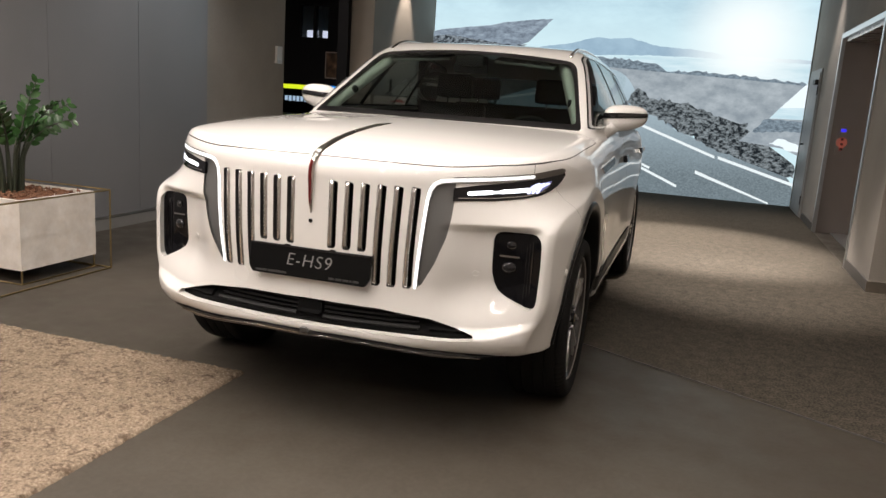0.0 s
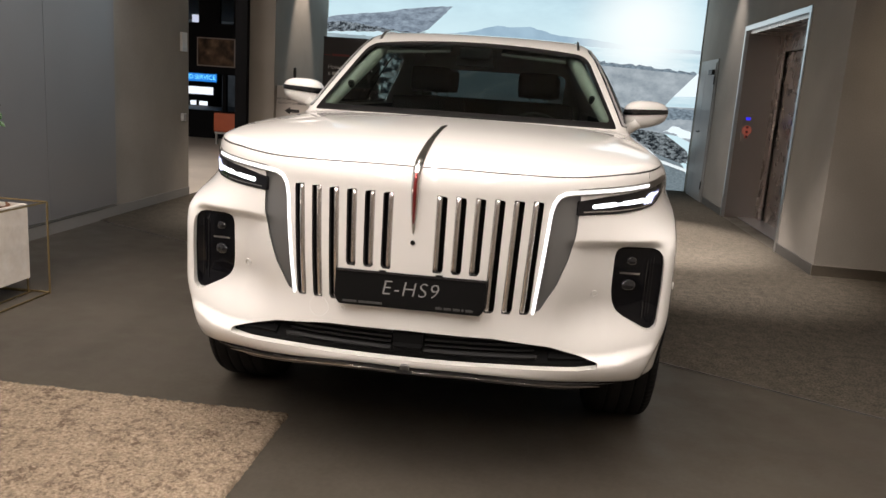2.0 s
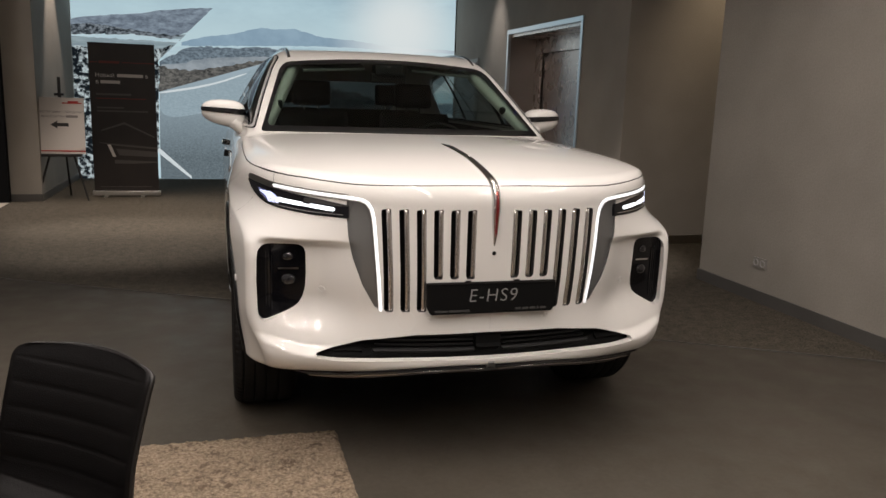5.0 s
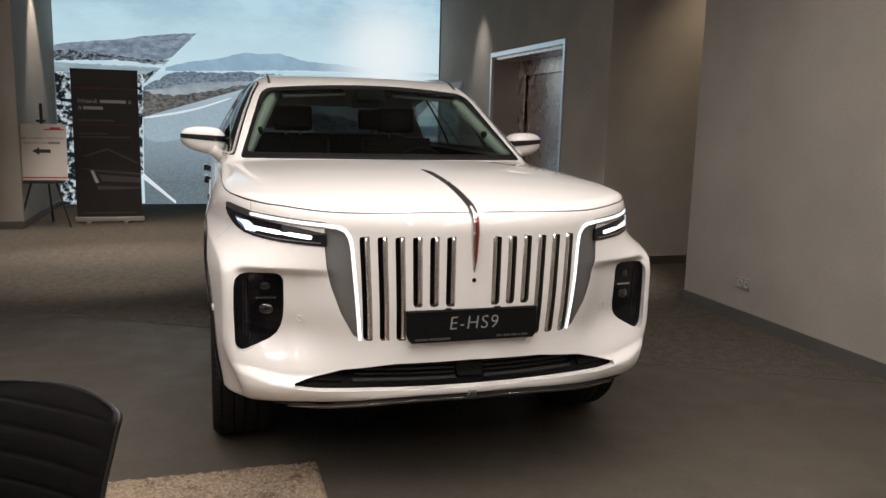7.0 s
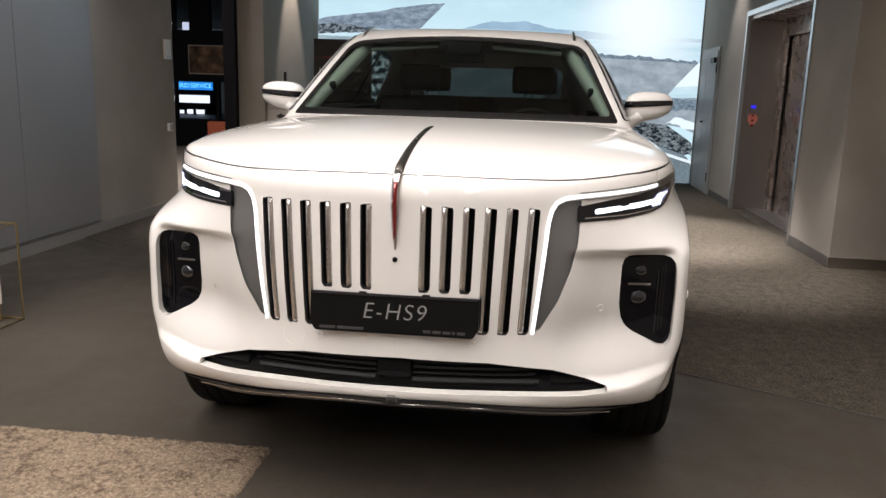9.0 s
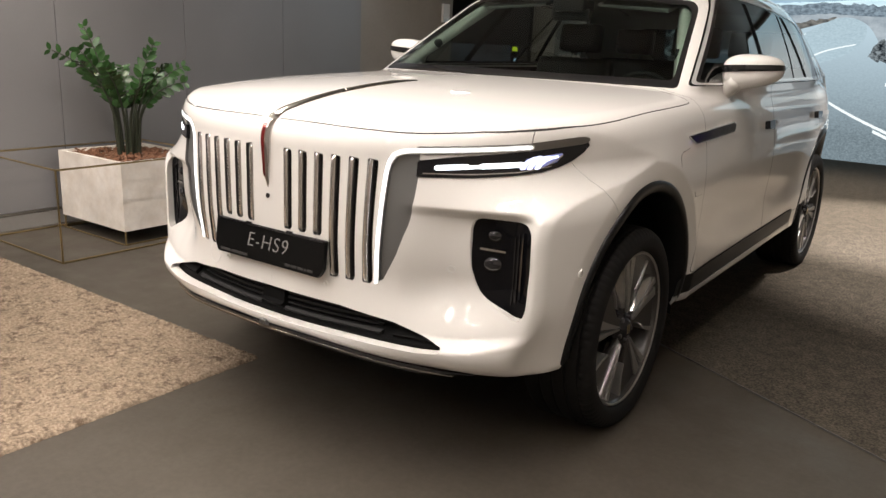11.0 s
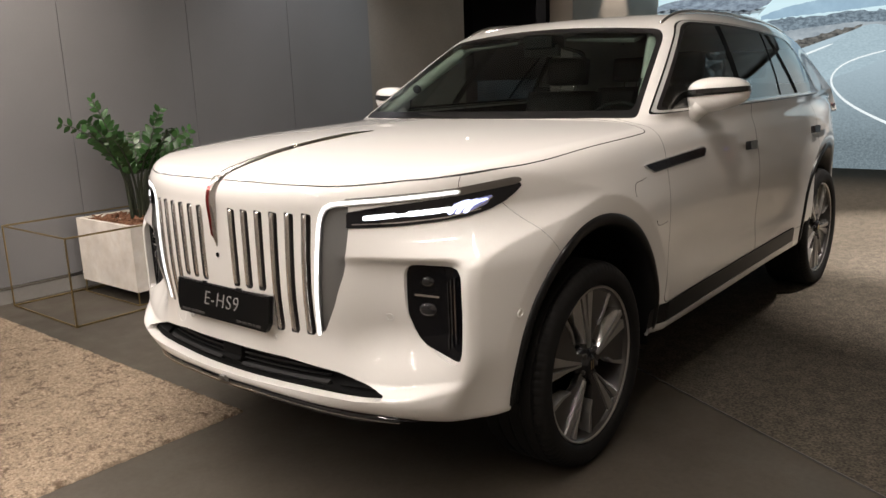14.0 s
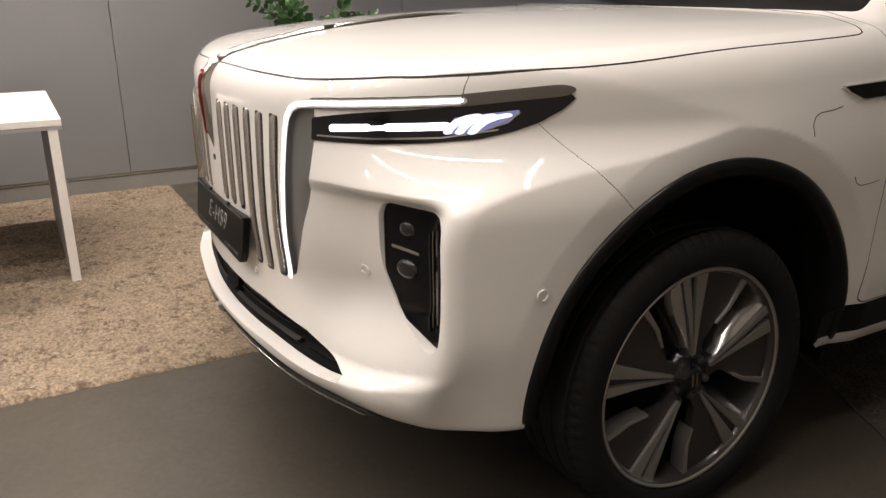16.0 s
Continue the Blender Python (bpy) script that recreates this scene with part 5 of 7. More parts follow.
V1, T1 = patch(lambda a, b: poly_field([(4.96, 1.168), (5.06, 1.164), (5.06, 1.142), (4.98, 1.146)], a, b), (4.9, 5.1, 1.12, 1.19), 0.01, False)
laid("tail_lamp", V1, T1, RED_ENAMEL, "red tail lamp tip", 0.004, 0.01)
# bright sill edge
V1, T1 = patch(lambda a, b: np.maximum(np.abs(b - (0.387 + 0.012 * (a - 1.4))) - 0.016, np.abs(a - 2.40) - 0.97), (1.4, 3.4, 0.36, 0.44), 0.006, False)
laid("sill_strip", V1, T1, SATIN_CHROME, "satin silver strip along the sill", 0.008, 0.012)
# roof rails and aerial
for s in (1, -1):
    yy = np.linspace(2.30, 4.30, 30)
    zz = meet_z(np.full(30, 0.60), yy)
    up = 0.010 * np.minimum(1, np.minimum((yy - 2.30) / 0.25, (4.30 - yy) / 0.25)) ** 0.5
    part("roof_rail", tube([(s * 0.60, y, z + u) for y, z, u in zip(yy, zz, up)], 0.009, 8), CHROME, car, "slim bright roof rail", True)

# cabin
part("dashboard", box(-0.80, 0.80, 1.78, 2.10, 0.95, 1.235), CABIN_DARK, car, "dark dashboard", True, 0.05)
part("cabin_floor", box(-0.70, 0.70, 1.6, 4.8, 0.42, 0.46), CABIN_DARK, car)
for s in (1, -1):
    part("door_card", box(s * 0.83 - 0.01, s * 0.83 + 0.01, 1.75, 4.25, 0.46, 1.262), CABIN_DARK, car, "dark inner door panel")
part("luggage_cover", box(-0.64, 0.64, 4.40, 4.78, 1.10, 1.20), CABIN_DARK, car)
Vw, Fw = [], []
for i in range(48):
    a = 2 * math.pi * i / 48
    for j in range(10):
        b = 2 * math.pi * j / 10
        r = 0.185 + 0.014 * math.cos(b)
        Vw.append((r * math.cos(a), r * math.sin(a), 0.014 * math.sin(b)))
        Fw.append((i * 10 + j, ((i + 1) % 48) * 10 + j, ((i + 1) % 48) * 10 + (j + 1) % 10, i * 10 + (j + 1) % 10))
sw = np_part("steering_wheel", Vw, Fw, CABIN_DARK, car, "dark steering wheel")
sw.matrix_world = pose(0.38, 2.22, 1.13, 62, 0, 0)
part("column", tube([(0.38, 2.05, 1.06), (0.38, 2.22, 1.13)], 0.05, 12), CABIN_DARK, car)


def seat(x, y, wide):
    st = new("car_seat")
    st.parent = car
    st.matrix_world = pose(x, y, 0.46)
    tagged(st, "dark leather car seat with headrest")
    part("cushion", box(-wide, wide, -0.25, 0.25, 0.15, 0.34), SEAT, st, "", True, 0.05)
    b = part("backrest", box(-wide, wide, -0.06, 0.06, 0.0, 0.62), SEAT, st, "", True, 0.05)
    b.matrix_local = pose(0, 0.26, 0.28, -14, 0, 0)
    for hx in ((0,) if wide < 0.4 else (-0.42, 0.42)):
        h = part("headrest", box(hx - 0.14, hx + 0.14, -0.05, 0.05, 0.0, 0.18), SEAT, st, "", True, 0.045)
        h.matrix_local = pose(0, 0.44, 0.92, -10, 0, 0)
        for sx in (-0.05, 0.05):
            p = part("headrest_post", tube([(hx + sx, 0, -0.06), (hx + sx, 0, 0.03)], 0.006, 6), CHROME, st, "", True)
            p.matrix_local = pose(0, 0.44, 0.92, -10, 0, 0)


seat(0.38, 2.62, 0.26)
seat(-0.38, 2.62, 0.26)
seat(0.0, 3.62, 0.66)
part("inner_mirror", box(-0.11, 0.11, 2.14, 2.17, 1.545, 1.605), CABIN_DARK, car, "inner rear-view mirror", False, 0.012)
part("camera_housing", box(-0.09, 0.09, 2.11, 2.24, 1.59, 1.655), CABIN_DARK, car, "", False, 0.015)

# pale pillar linings behind the windscreen, sun visors, roof lining
for s in (1, -1):
    zz = np.linspace(1.275, 1.640, 14)
    out = 0.815 - 0.58 * (zz - 1.28)
    VV, FF = [], []
    for z, o in zip(zz, out):
        for dx, dy in ((0.0, 0.050), (-0.036, 0.052), (-0.085, 0.16), (-0.03, 0.20)):
            xx = o + dx
            VV.append((s * xx, float(screen_y(xx, z)) + dy, z))
    for i in range(13):
        for k in range(4):
            a, b = i * 4 + k, i * 4 + (k + 1) % 4
            FF.append((a, b, b + 4, a + 4))
    FF += [(3, 2, 1, 0), (52, 53, 54, 55)]
    np_part("pillar_lining", VV, FF if s > 0 else [f[::-1] for f in FF], TRIM_PALE, car, "pale lining of the front pillar", True)
    zz = 1.40
    xx = 0.815 - 0.58 * (zz - 1.28) - 0.064
    yy = float(screen_y(xx, zz)) + 0.112
    part("tweeter", tube([(s * (xx - 0.006), yy - 0.003, zz), (s * (xx + 0.02), yy + 0.006, zz)], 0.024, 16), CABIN_DARK, car, "small round black tweeter in the pillar lining", True)
    v = part("sun_visor", box(-0.19, 0.19, -0.07, 0.07, -0.008, 0.008), VISOR, car, "grey folded sun visor", False, 0.006)
    v.matrix_world = pose(s * 0.34, 2.22, 1.628, 12, s * 4, 0)

# ---------------------------------------------------------------- wall fittings
ALU = material("aluminium_strip", (0.62, 0.60, 0.57), 0.35, 1.0)
west_panels = [(-0.845 - 1.062 * k, 0.217 - 1.062 * k) for k in range(5, 0, -1)] + [(0.217 + 1.062 * k - 1.062, 0.217 + 1.062 * k) for k in range(0, 5)]
wall_west = bpy.data.objects["wall_west"]
for y0, y1 in sorted(set((round(a, 3), round(b, 3)) for a, b in west_panels)):
    bm = box(XL + 0.002, XL + 0.016, y0 + 0.0025, y1 - 0.0025, 0.122, CEIL - 0.004)
    part("wall_panel", bm, PANEL, wall_west, "", False, 0.0015)
structure("trim", box(XL + 0.0005, XL + 0.017, YB + 0.01, 4.47, 0.108, 0.118), ALU, "thin bright strip on top of the skirting", "trim")


def switch_plate(name, x, y0, y1, z0, z1, label, cat, facing):
    ob = thing(name, label, cat)
    part("plate", box(min(x, x + facing * 0.03), max(x, x + facing * 0.03), y0, y1, z0, z1), WHITE_PLASTIC, ob, "", False, 0.004)
    return ob


wb = switch_plate("intercom_box", XL, 5.86, 5.985, 1.62, 1.825, "small white plastic box fixed to the grey wall", "wall box", 1)
part("lower_flap", box(XL + 0.03, XL + 0.034, 5.868, 5.977, 1.628, 1.66), ALU, wb)
sw1 = switch_plate("light_switch", XL, 5.88, 5.96, 0.86, 0.945, "small grey light switch on the plastered wall", "switch", 1)
part("rocker", box(XL + 0.03, XL + 0.035, 5.892, 5.948, 0.872, 0.933), DOOR_GREY, sw1)
SOCKET_GREY = material("socket_plastic", (0.24, 0.22, 0.20), 0.4)
so = thing("wall_socket", "greyish double wall socket low on the plastered wall", "socket")
part("plate", box(XR - 0.012, XR, 2.10, 2.25, 0.272, 0.350), SOCKET_GREY, so, "", False, 0.003)
for yc in (2.138, 2.212):
    Vs, Fs = lathe([(0.027, 0.0), (0.027, -0.006), (0.022, -0.006), (0.020, 0.004), (0.001, 0.004)], 20)
    np_part("outlet", Vs + [XR - 0.012, yc, 0.311], Fs, DOOR_GREY, so)

# ---------------------------------------------------------------- lift
lift = thing("lift", "steel lift entrance with a bright steel frame", "lift", kind="structure")
Y0, Y1, ZT, XD = 5.56, 8.02, 2.42, 3.34
part("frame_side", box(XR - 0.014, XR + 0.03, Y1 - 0.055, Y1, 0, ZT), STEEL_FRAME, lift, "bright steel frame", False, 0.003)
part("frame_side", box(XR - 0.014, XR + 0.03, Y0, Y0 + 0.055, 0, ZT), STEEL_FRAME, lift, "", False, 0.003)
part("frame_head", box(XR - 0.014, XR + 0.03, Y0 + 0.056, Y1 - 0.056, ZT - 0.06, ZT), STEEL_FRAME, lift, "", False, 0.003)
part("far_reveal", box(XR + 0.03, XD, Y1 - 0.03, Y1 - 0.002, 0, ZT - 0.03), STEEL_SATIN, lift, "brushed steel reveal with the call panel")
part("near_reveal", box(XR + 0.03, XD, Y0 + 0.002, Y0 + 0.03, 0, ZT - 0.03), STEEL, lift)
part("head_reveal", box(XR + 0.03, XD, Y0 + 0.03, Y1 - 0.03, ZT - 0.10, ZT - 0.04), STEEL, lift)
part("door_surround", box(XD, XD + 0.03, Y1 - 0.22, Y1 - 0.03, 0, ZT - 0.10), STEEL, lift, "", False, 0.003)
part("door_surround", box(XD, XD + 0.03, Y0 + 0.03, Y0 + 0.22, 0, ZT - 0.10), STEEL, lift, "", False, 0.003)
part("door_head", box(XD, XD + 0.03, Y0 + 0.22, Y1 - 0.22, 2.12, ZT - 0.10), STEEL, lift, "", False, 0.003)
for k in range(3):
    a = Y0 + 0.222 + k * (Y1 - Y0 - 0.444) / 3
    part("lift_door", box(XD + 0.03 + 0.012 * k, XD + 0.05 + 0.012 * k, a, a + (Y1 - Y0 - 0.444) / 3 - 0.004, 0.012, 2.118), STEEL, lift, "brushed steel sliding door leaf", False, 0.003)
part("threshold", box(XR + 0.20, XD + 0.06, Y0 + 0.03, Y1 - 0.03, 0.003, 0.012), STEEL_FRAME, lift, "bright threshold")
call = part("call_panel", box(XR + 0.10, XR + 0.23, Y1 - 0.040, Y1 - 0.0305, 0.98, 1.34), STEEL_SATIN, lift, "call panel with a blue display and red-lit keys", False, 0.003)
part("display", box(XR + 0.135, XR + 0.195, Y1 - 0.0445, Y1 - 0.041, 1.262, 1.302), glow("blue_display", (0.05, 0.04, 1.0), 0.8), call, "blue lit display")
RED_KEY = material("red_key_light", (0.30, 0.05, 0.04), 0.4, emit=(1.0, 0.16, 0.10), emit_power=0.25)
for k in range(3):
    key = part("key", box(XR + 0.150, XR + 0.180, Y1 - 0.046, Y1 - 0.041, 1.04 + 0.06 * k, 1.07 + 0.06 * k), BLACK, call, "black key with a red-lit rim")
    part("key_rim", box(XR + 0.146, XR + 0.184, Y1 - 0.0435, Y1 - 0.0408, 1.036 + 0.06 * k, 1.074 + 0.06 * k), RED_KEY, key)
# the keys' red halo on the steel, made as a faintly emissive disc
part("key_field", tube([(XR + 0.165, Y1 - 0.0406, 1.135), (XR + 0.165, Y1 - 0.0428, 1.135)], 0.062, 28), material("red_halo_glow", (0.22, 0.14, 0.12), 0.4, emit=(1.0, 0.17, 0.10), emit_power=0.13), call, "glowing red disc in place of the halo round the keys")

# service door by the mural
door = thing("door_1", "grey steel service door with black hardware", "door", kind="structure")
part("door_frame", box(XR - 0.018, XR - 0.001, 9.30, 10.45, 0.002, 2.08), DOOR_GREY, door, "", False, 0.003)
part("door_leaf", box(XR - 0.030, XR - 0.019, 9.36, 10.02, 0.01, 2.03), DOOR_GREY, door, "grey painted door leaf", False, 0.003)
part("side_leaf", box(XR - 0.030, XR - 0.019, 10.026, 10.40, 0.01, 2.03), DOOR_GREY, door, "", False, 0.003)
part("door_closer", box(XR - 0.075, XR - 0.031, 9.38, 9.62, 1.86, 1.93), BLACK, door, "black door closer", False, 0.004)
part("door_handle", tube([(XR - 0.032, 9.95, 1.02), (XR - 0.075, 9.95, 1.02), (XR - 0.078, 9.94, 1.02), (XR - 0.078, 9.82, 1.02)], 0.010, 8), BLACK, door, "black lever handle", True)
for zc in (0.25, 1.78):
    part("hinge", box(XR - 0.040, XR - 0.031, 9.35, 9.385, zc - 0.06, zc + 0.06), BLACK, door)

# ---------------------------------------------------------------- lit mural, printed in layers
LUM = 1.0
mural = thing("light_box", "large backlit landscape mural of a road through lava fields", "light box", kind="structure")
SKY = glow("print_sky", (0.53, 0.77, 0.87), 1.0 * LUM, dark=(0.34, 0.53, 0.65), grain_scale=0.8, stretch=(1, 1, 2.6), contrast=(0.38, 0.62))


def add_sun(m, x, z, r):
    """A soft bright sun in the printed sky."""
    nt = m.node_tree
    em = next(n for n in nt.nodes if n.type == "EMISSION")
    old = em.inputs["Color"].links[0].from_socket
    geo = nt.nodes.new("ShaderNodeNewGeometry")
    off = nt.nodes.new("ShaderNodeVectorMath")
    off.operation = "DISTANCE"
    off.inputs[1].default_value = (x, YM, z)
    nt.links.new(geo.outputs["Position"], off.inputs[0])
    rg = nt.nodes.new("ShaderNodeMapRange")
    rg.interpolation_type = "SMOOTHSTEP"
    rg.inputs["From Min"].default_value, rg.inputs["From Max"].default_value = 0.12, r
    rg.inputs["To Min"].default_value, rg.inputs["To Max"].default_value = 1.0, 0.0
    nt.links.new(off.outputs["Value"], rg.inputs["Value"])
    mx = nt.nodes.new("ShaderNodeMix")
    mx.data_type = "RGBA"
    mx.inputs["B"].default_value = (0.92, 1.0, 1.0, 1)
    nt.links.new(rg.outputs["Result"], mx.inputs["Factor"])
    nt.links.new(old, mx.inputs["A"])
    nt.links.new(mx.outputs["Result"], em.inputs["Color"])


SUN = glow("print_sun", (0.84, 0.95, 1.0), 1.0 * LUM)
FAR_HILL = glow("print_far_hill", (0.36, 0.52, 0.64), 1.0 * LUM, dark=(0.29, 0.43, 0.55), grain_scale=3)
WATER = glow("print_water", (0.66, 0.82, 0.88), 1.0 * LUM, dark=(0.50, 0.70, 0.78), grain_scale=2, stretch=(1, 1, 8))
RIDGE = glow("print_ridge", (0.26, 0.34, 0.40), 1.0 * LUM, dark=(0.09, 0.12, 0.15), grain_scale=16, stretch=(1, 1, 1.8), contrast=(0.36, 0.64))
HAZE = glow("print_haze", (0.42, 0.48, 0.52), 1.0 * LUM, dark=(0.24, 0.29, 0.33), grain_scale=3.0, stretch=(1, 1, 1.6))
ROCK = glow("print_rock", (0.24, 0.28, 0.30), 1.0 * LUM, dark=(0.012, 0.016, 0.020), grain_scale=17, stretch=(1, 1, 1.5), contrast=(0.42, 0.60))
SCREE = glow("print_scree", (0.25, 0.245, 0.225), 1.0 * LUM, dark=(0.035, 0.038, 0.040), grain_scale=17, stretch=(1, 1, 1.5), contrast=(0.32, 0.70))
SNOW_ROCK = glow("print_snowy_rock", (0.62, 0.72, 0.74), 1.0 * LUM, dark=(0.010, 0.014, 0.018), grain_scale=12, contrast=(0.48, 0.59))
ROAD = glow("print_road", (0.21, 0.27, 0.30), 1.0 * LUM, dark=(0.12, 0.155, 0.175), grain_scale=34, stretch=(1, 1, 1.6), contrast=(0.34, 0.66))
ROAD_PALE = glow("print_road_light", (0.42, 0.54, 0.60), 1.0 * LUM, dark=(0.33, 0.44, 0.50), grain_scale=26, stretch=(1, 1, 2))
LINE = glow("print_line", (0.80, 0.88, 0.90), 1.0 * LUM)
HILL_LEFT = glow("print_dark_hill", (0.32, 0.40, 0.48), 1.0 * LUM, dark=(0.15, 0.19, 0.24), grain_scale=9, stretch=(1, 1, 2.2), contrast=(0.36, 0.64))
SHORE = glow("print_dark_shore", (0.28, 0.33, 0.37), 1.0 * LUM, dark=(0.025, 0.032, 0.04), grain_scale=15, stretch=(1, 1, 1.6), contrast=(0.42, 0.60))
SEA = glow("print_grey_sea", (0.40, 0.51, 0.55), 1.0 * LUM, dark=(0.26, 0.34, 0.38), grain_scale=3, stretch=(1, 1, 9))


def add_fade(m, z0, z1, color):
    """The print's own change of tone from one height to another."""
    nt = m.node_tree
    em = next(n for n in nt.nodes if n.type == "EMISSION")
    old = em.inputs["Color"].links[0].from_socket
    geo = nt.nodes.new("ShaderNodeNewGeometry")
    sep = nt.nodes.new("ShaderNodeSeparateXYZ")
    nt.links.new(geo.outputs["Position"], sep.inputs[0])
    rg = nt.nodes.new("ShaderNodeMapRange")
    rg.inputs["From Min"].default_value, rg.inputs["From Max"].default_value = z0, z1
    nt.links.new(sep.outputs["Z"], rg.inputs["Value"])
    mx = nt.nodes.new("ShaderNodeMix")
    mx.data_type = "RGBA"
    mx.inputs["B"].default_value = (*color, 1)
    nt.links.new(rg.outputs["Result"], mx.inputs["Factor"])
    nt.links.new(old, mx.inputs["A"])
    nt.links.new(mx.outputs["Result"], em.inputs["Color"])


add_fade(ROAD, 0.35, 1.75, (0.42, 0.54, 0.61))
add_fade(SKY, 3.5, 2.3, (0.62, 0.82, 0.88))
add_sun(SKY, 1.95, 2.55, 1.25)
add_sun(WATER, 1.95, 2.40, 1.1)
add_sun(FAR_HILL, 2.0, 2.40, 1.4)
rng = random.Random(4)


def layer(name, pts, mat, level, rough=0.0, label="", soft=0):
    """One printed area of the mural: an outline in (x, z), with uneven edges where rough."""
    ring = []
    if soft:
        pts = [(float(a), float(b)) for a, b in eased(pts, soft)]
    for i, a in enumerate(pts):
        b = pts[(i + 1) % len(pts)]
        n = max(1, int(math.hypot(b[0] - a[0], b[1] - a[1]) / 0.05)) if rough else 1
        for k in range(n):
            t = k / n
            ring.append((a[0] + (b[0] - a[0]) * t + rng.uniform(-rough, rough), a[1] + (b[1] - a[1]) * t + rng.uniform(-rough, rough)))
    bm = bmesh.new()
    bm.faces.new([bm.verts.new((min(max(x, -3.19), 2.90), YM - 0.002 - 0.003 * level, max(z, 0.012))) for x, z in ring])
    bmesh.ops.triangulate(bm, faces=bm.faces)
    bmesh.ops.recalc_face_normals(bm, faces=bm.faces)
    return part(name, bm, mat, mural, label)


part("cabinet", box(-3.198, 2.912, YM, YM + 0.078, 0.004, 3.52), ALU, mural, "slim aluminium light box")
layer("print_sky", [(-3.19, 0.02), (2.90, 0.02), (2.90, 3.5), (-3.19, 3.5)], SKY, 0, 0, "pale blue cloudy sky")
layer("print_far_hill", [(-1.6, 2.18), (-1.2, 2.29), (-0.82, 2.34), (-0.58, 2.41), (-0.36, 2.47), (-0.21, 2.45), (0.16, 2.47), (0.34, 2.43), (0.59, 2.37), (1.13, 2.34), (1.77, 2.27), (2.90, 2.26), (2.90, 2.20), (0.6, 2.22), (-1.6, 2.12)], FAR_HILL, 2, 0.006, "far blue hill")
layer("print_water", [(-1.9, 2.10), (0.6, 2.20), (2.90, 2.20), (2.90, 1.86), (0.6, 1.95), (-1.9, 1.85)], WATER, 3, 0.004, "bright water")
layer("print_ridge", [(-1.93, 1.88), (-1.47, 2.10), (-1.15, 2.13), (-0.95, 2.11), (-0.41, 2.15), (0.07, 2.14), (0.62, 2.10), (0.76, 1.99), (1.34, 2.00), (2.2, 1.96), (2.90, 1.91), (2.90, 1.1), (-1.93, 1.1)], RIDGE, 4, 0.02, "dark ridge")
layer("print_haze", [(-1.93, 1.78), (-1.3, 1.92), (-0.4, 2.0), (0.47, 1.90), (1.47, 1.92), (2.90, 1.86), (2.90, 1.0), (2.13, 1.22), (1.48, 1.35), (0.69, 1.53), (-0.3, 1.85), (-1.2, 1.60), (-1.93, 1.55)], HAZE, 5, 0.03, "grey haze")
layer("print_rock_band", [(-1.95, 1.80), (-1.6, 1.74), (-1.2, 1.79), (-0.8, 1.86), (-0.5, 1.93), (-0.25, 1.97), (-0.3, 1.92), (-0.6, 1.74), (-1.2, 1.50), (-1.95, 1.38)], SCREE, 6, 0.02, "brown-grey scree beside the road")
layer("print_road", [(-0.30, 1.94), (-0.60, 1.74), (-1.20, 1.53), (-1.90, 1.41), (-1.95, 1.40), (-1.95, 1.38), (-1.97, 0.53), (-1.97, 0.05), (-1.97, 0.012), (-1.93, 0.012), (2.86, 0.012), (2.90, 0.012), (2.90, 0.04), (2.90, 0.42), (2.5, 0.60), (1.73, 0.78), (0.99, 1.08), (0.54, 1.34), (0.36, 1.60), (0.20, 1.86), (-0.05, 1.98)], ROAD, 7, 0.0, "grey curving road", 2)
layer("print_road_light", [(-0.30, 1.94), (-0.60, 1.74), (-1.20, 1.53), (-1.95, 1.40), (-1.95, 0.95), (-1.1, 1.12), (-0.45, 1.30), (0.1, 1.52), (0.20, 1.86), (-0.05, 1.98)], ROAD_PALE, 8, 0.0, "", 2)
layer("print_rocks", [(0.21, 1.47), (0.37, 1.72), (0.57, 1.55), (1.17, 1.50), (1.48, 1.37), (1.9, 1.24), (2.13, 1.24), (1.99, 0.99), (2.47, 0.84), (2.90, 0.66), (2.90, 0.44), (2.5, 0.61), (1.73, 0.79), (0.99, 1.10), (0.54, 1.32)], ROCK, 9, 0.03, "dark lava rocks")
for a, b, w in (((0.50, 1.10), (1.69, 0.68), 0.022), ((1.74, 0.68), (2.90, 0.35), 0.024), ((0.45, 0.46), (1.16, 0.16), 0.022), ((1.42, 0.42), (2.58, 0.012), 0.028), ((-2.02, 0.50), (-1.50, 0.012), 0.05)):
    layer("print_line", [(a[0], a[1] - w), (b[0], b[1] - w), (b[0], b[1] + w), (a[0], a[1] + w)], LINE, 10, 0.0)


def stripe(pts, width, level):
    """A painted road line along a smooth curve."""
    C = np.array(pts, float)
    for _ in range(3):
        C = np.concatenate([C[:1], np.stack([0.75 * C[:-1] + 0.25 * C[1:], 0.25 * C[:-1] + 0.75 * C[1:]], 1).reshape(-1, 2), C[-1:]])
    d = np.gradient(C, axis=0)
    n = np.stack([-d[:, 1], d[:, 0]], 1) / np.maximum(np.linalg.norm(d, axis=1, keepdims=True), 1e-9)
    w = np.linspace(width[0], width[1], len(C))[:, None]
    A, B = C + n * w, C - n * w
    y = YM - 0.002 - 0.003 * level
    VV = [(x, y, z) for x, z in A] + [(x, y, z) for x, z in B]
    m = len(C)
    np_part("print_line", VV, [(i, i + 1, m + i + 1, m + i) for i in range(m - 1)], LINE, mural, "", False)


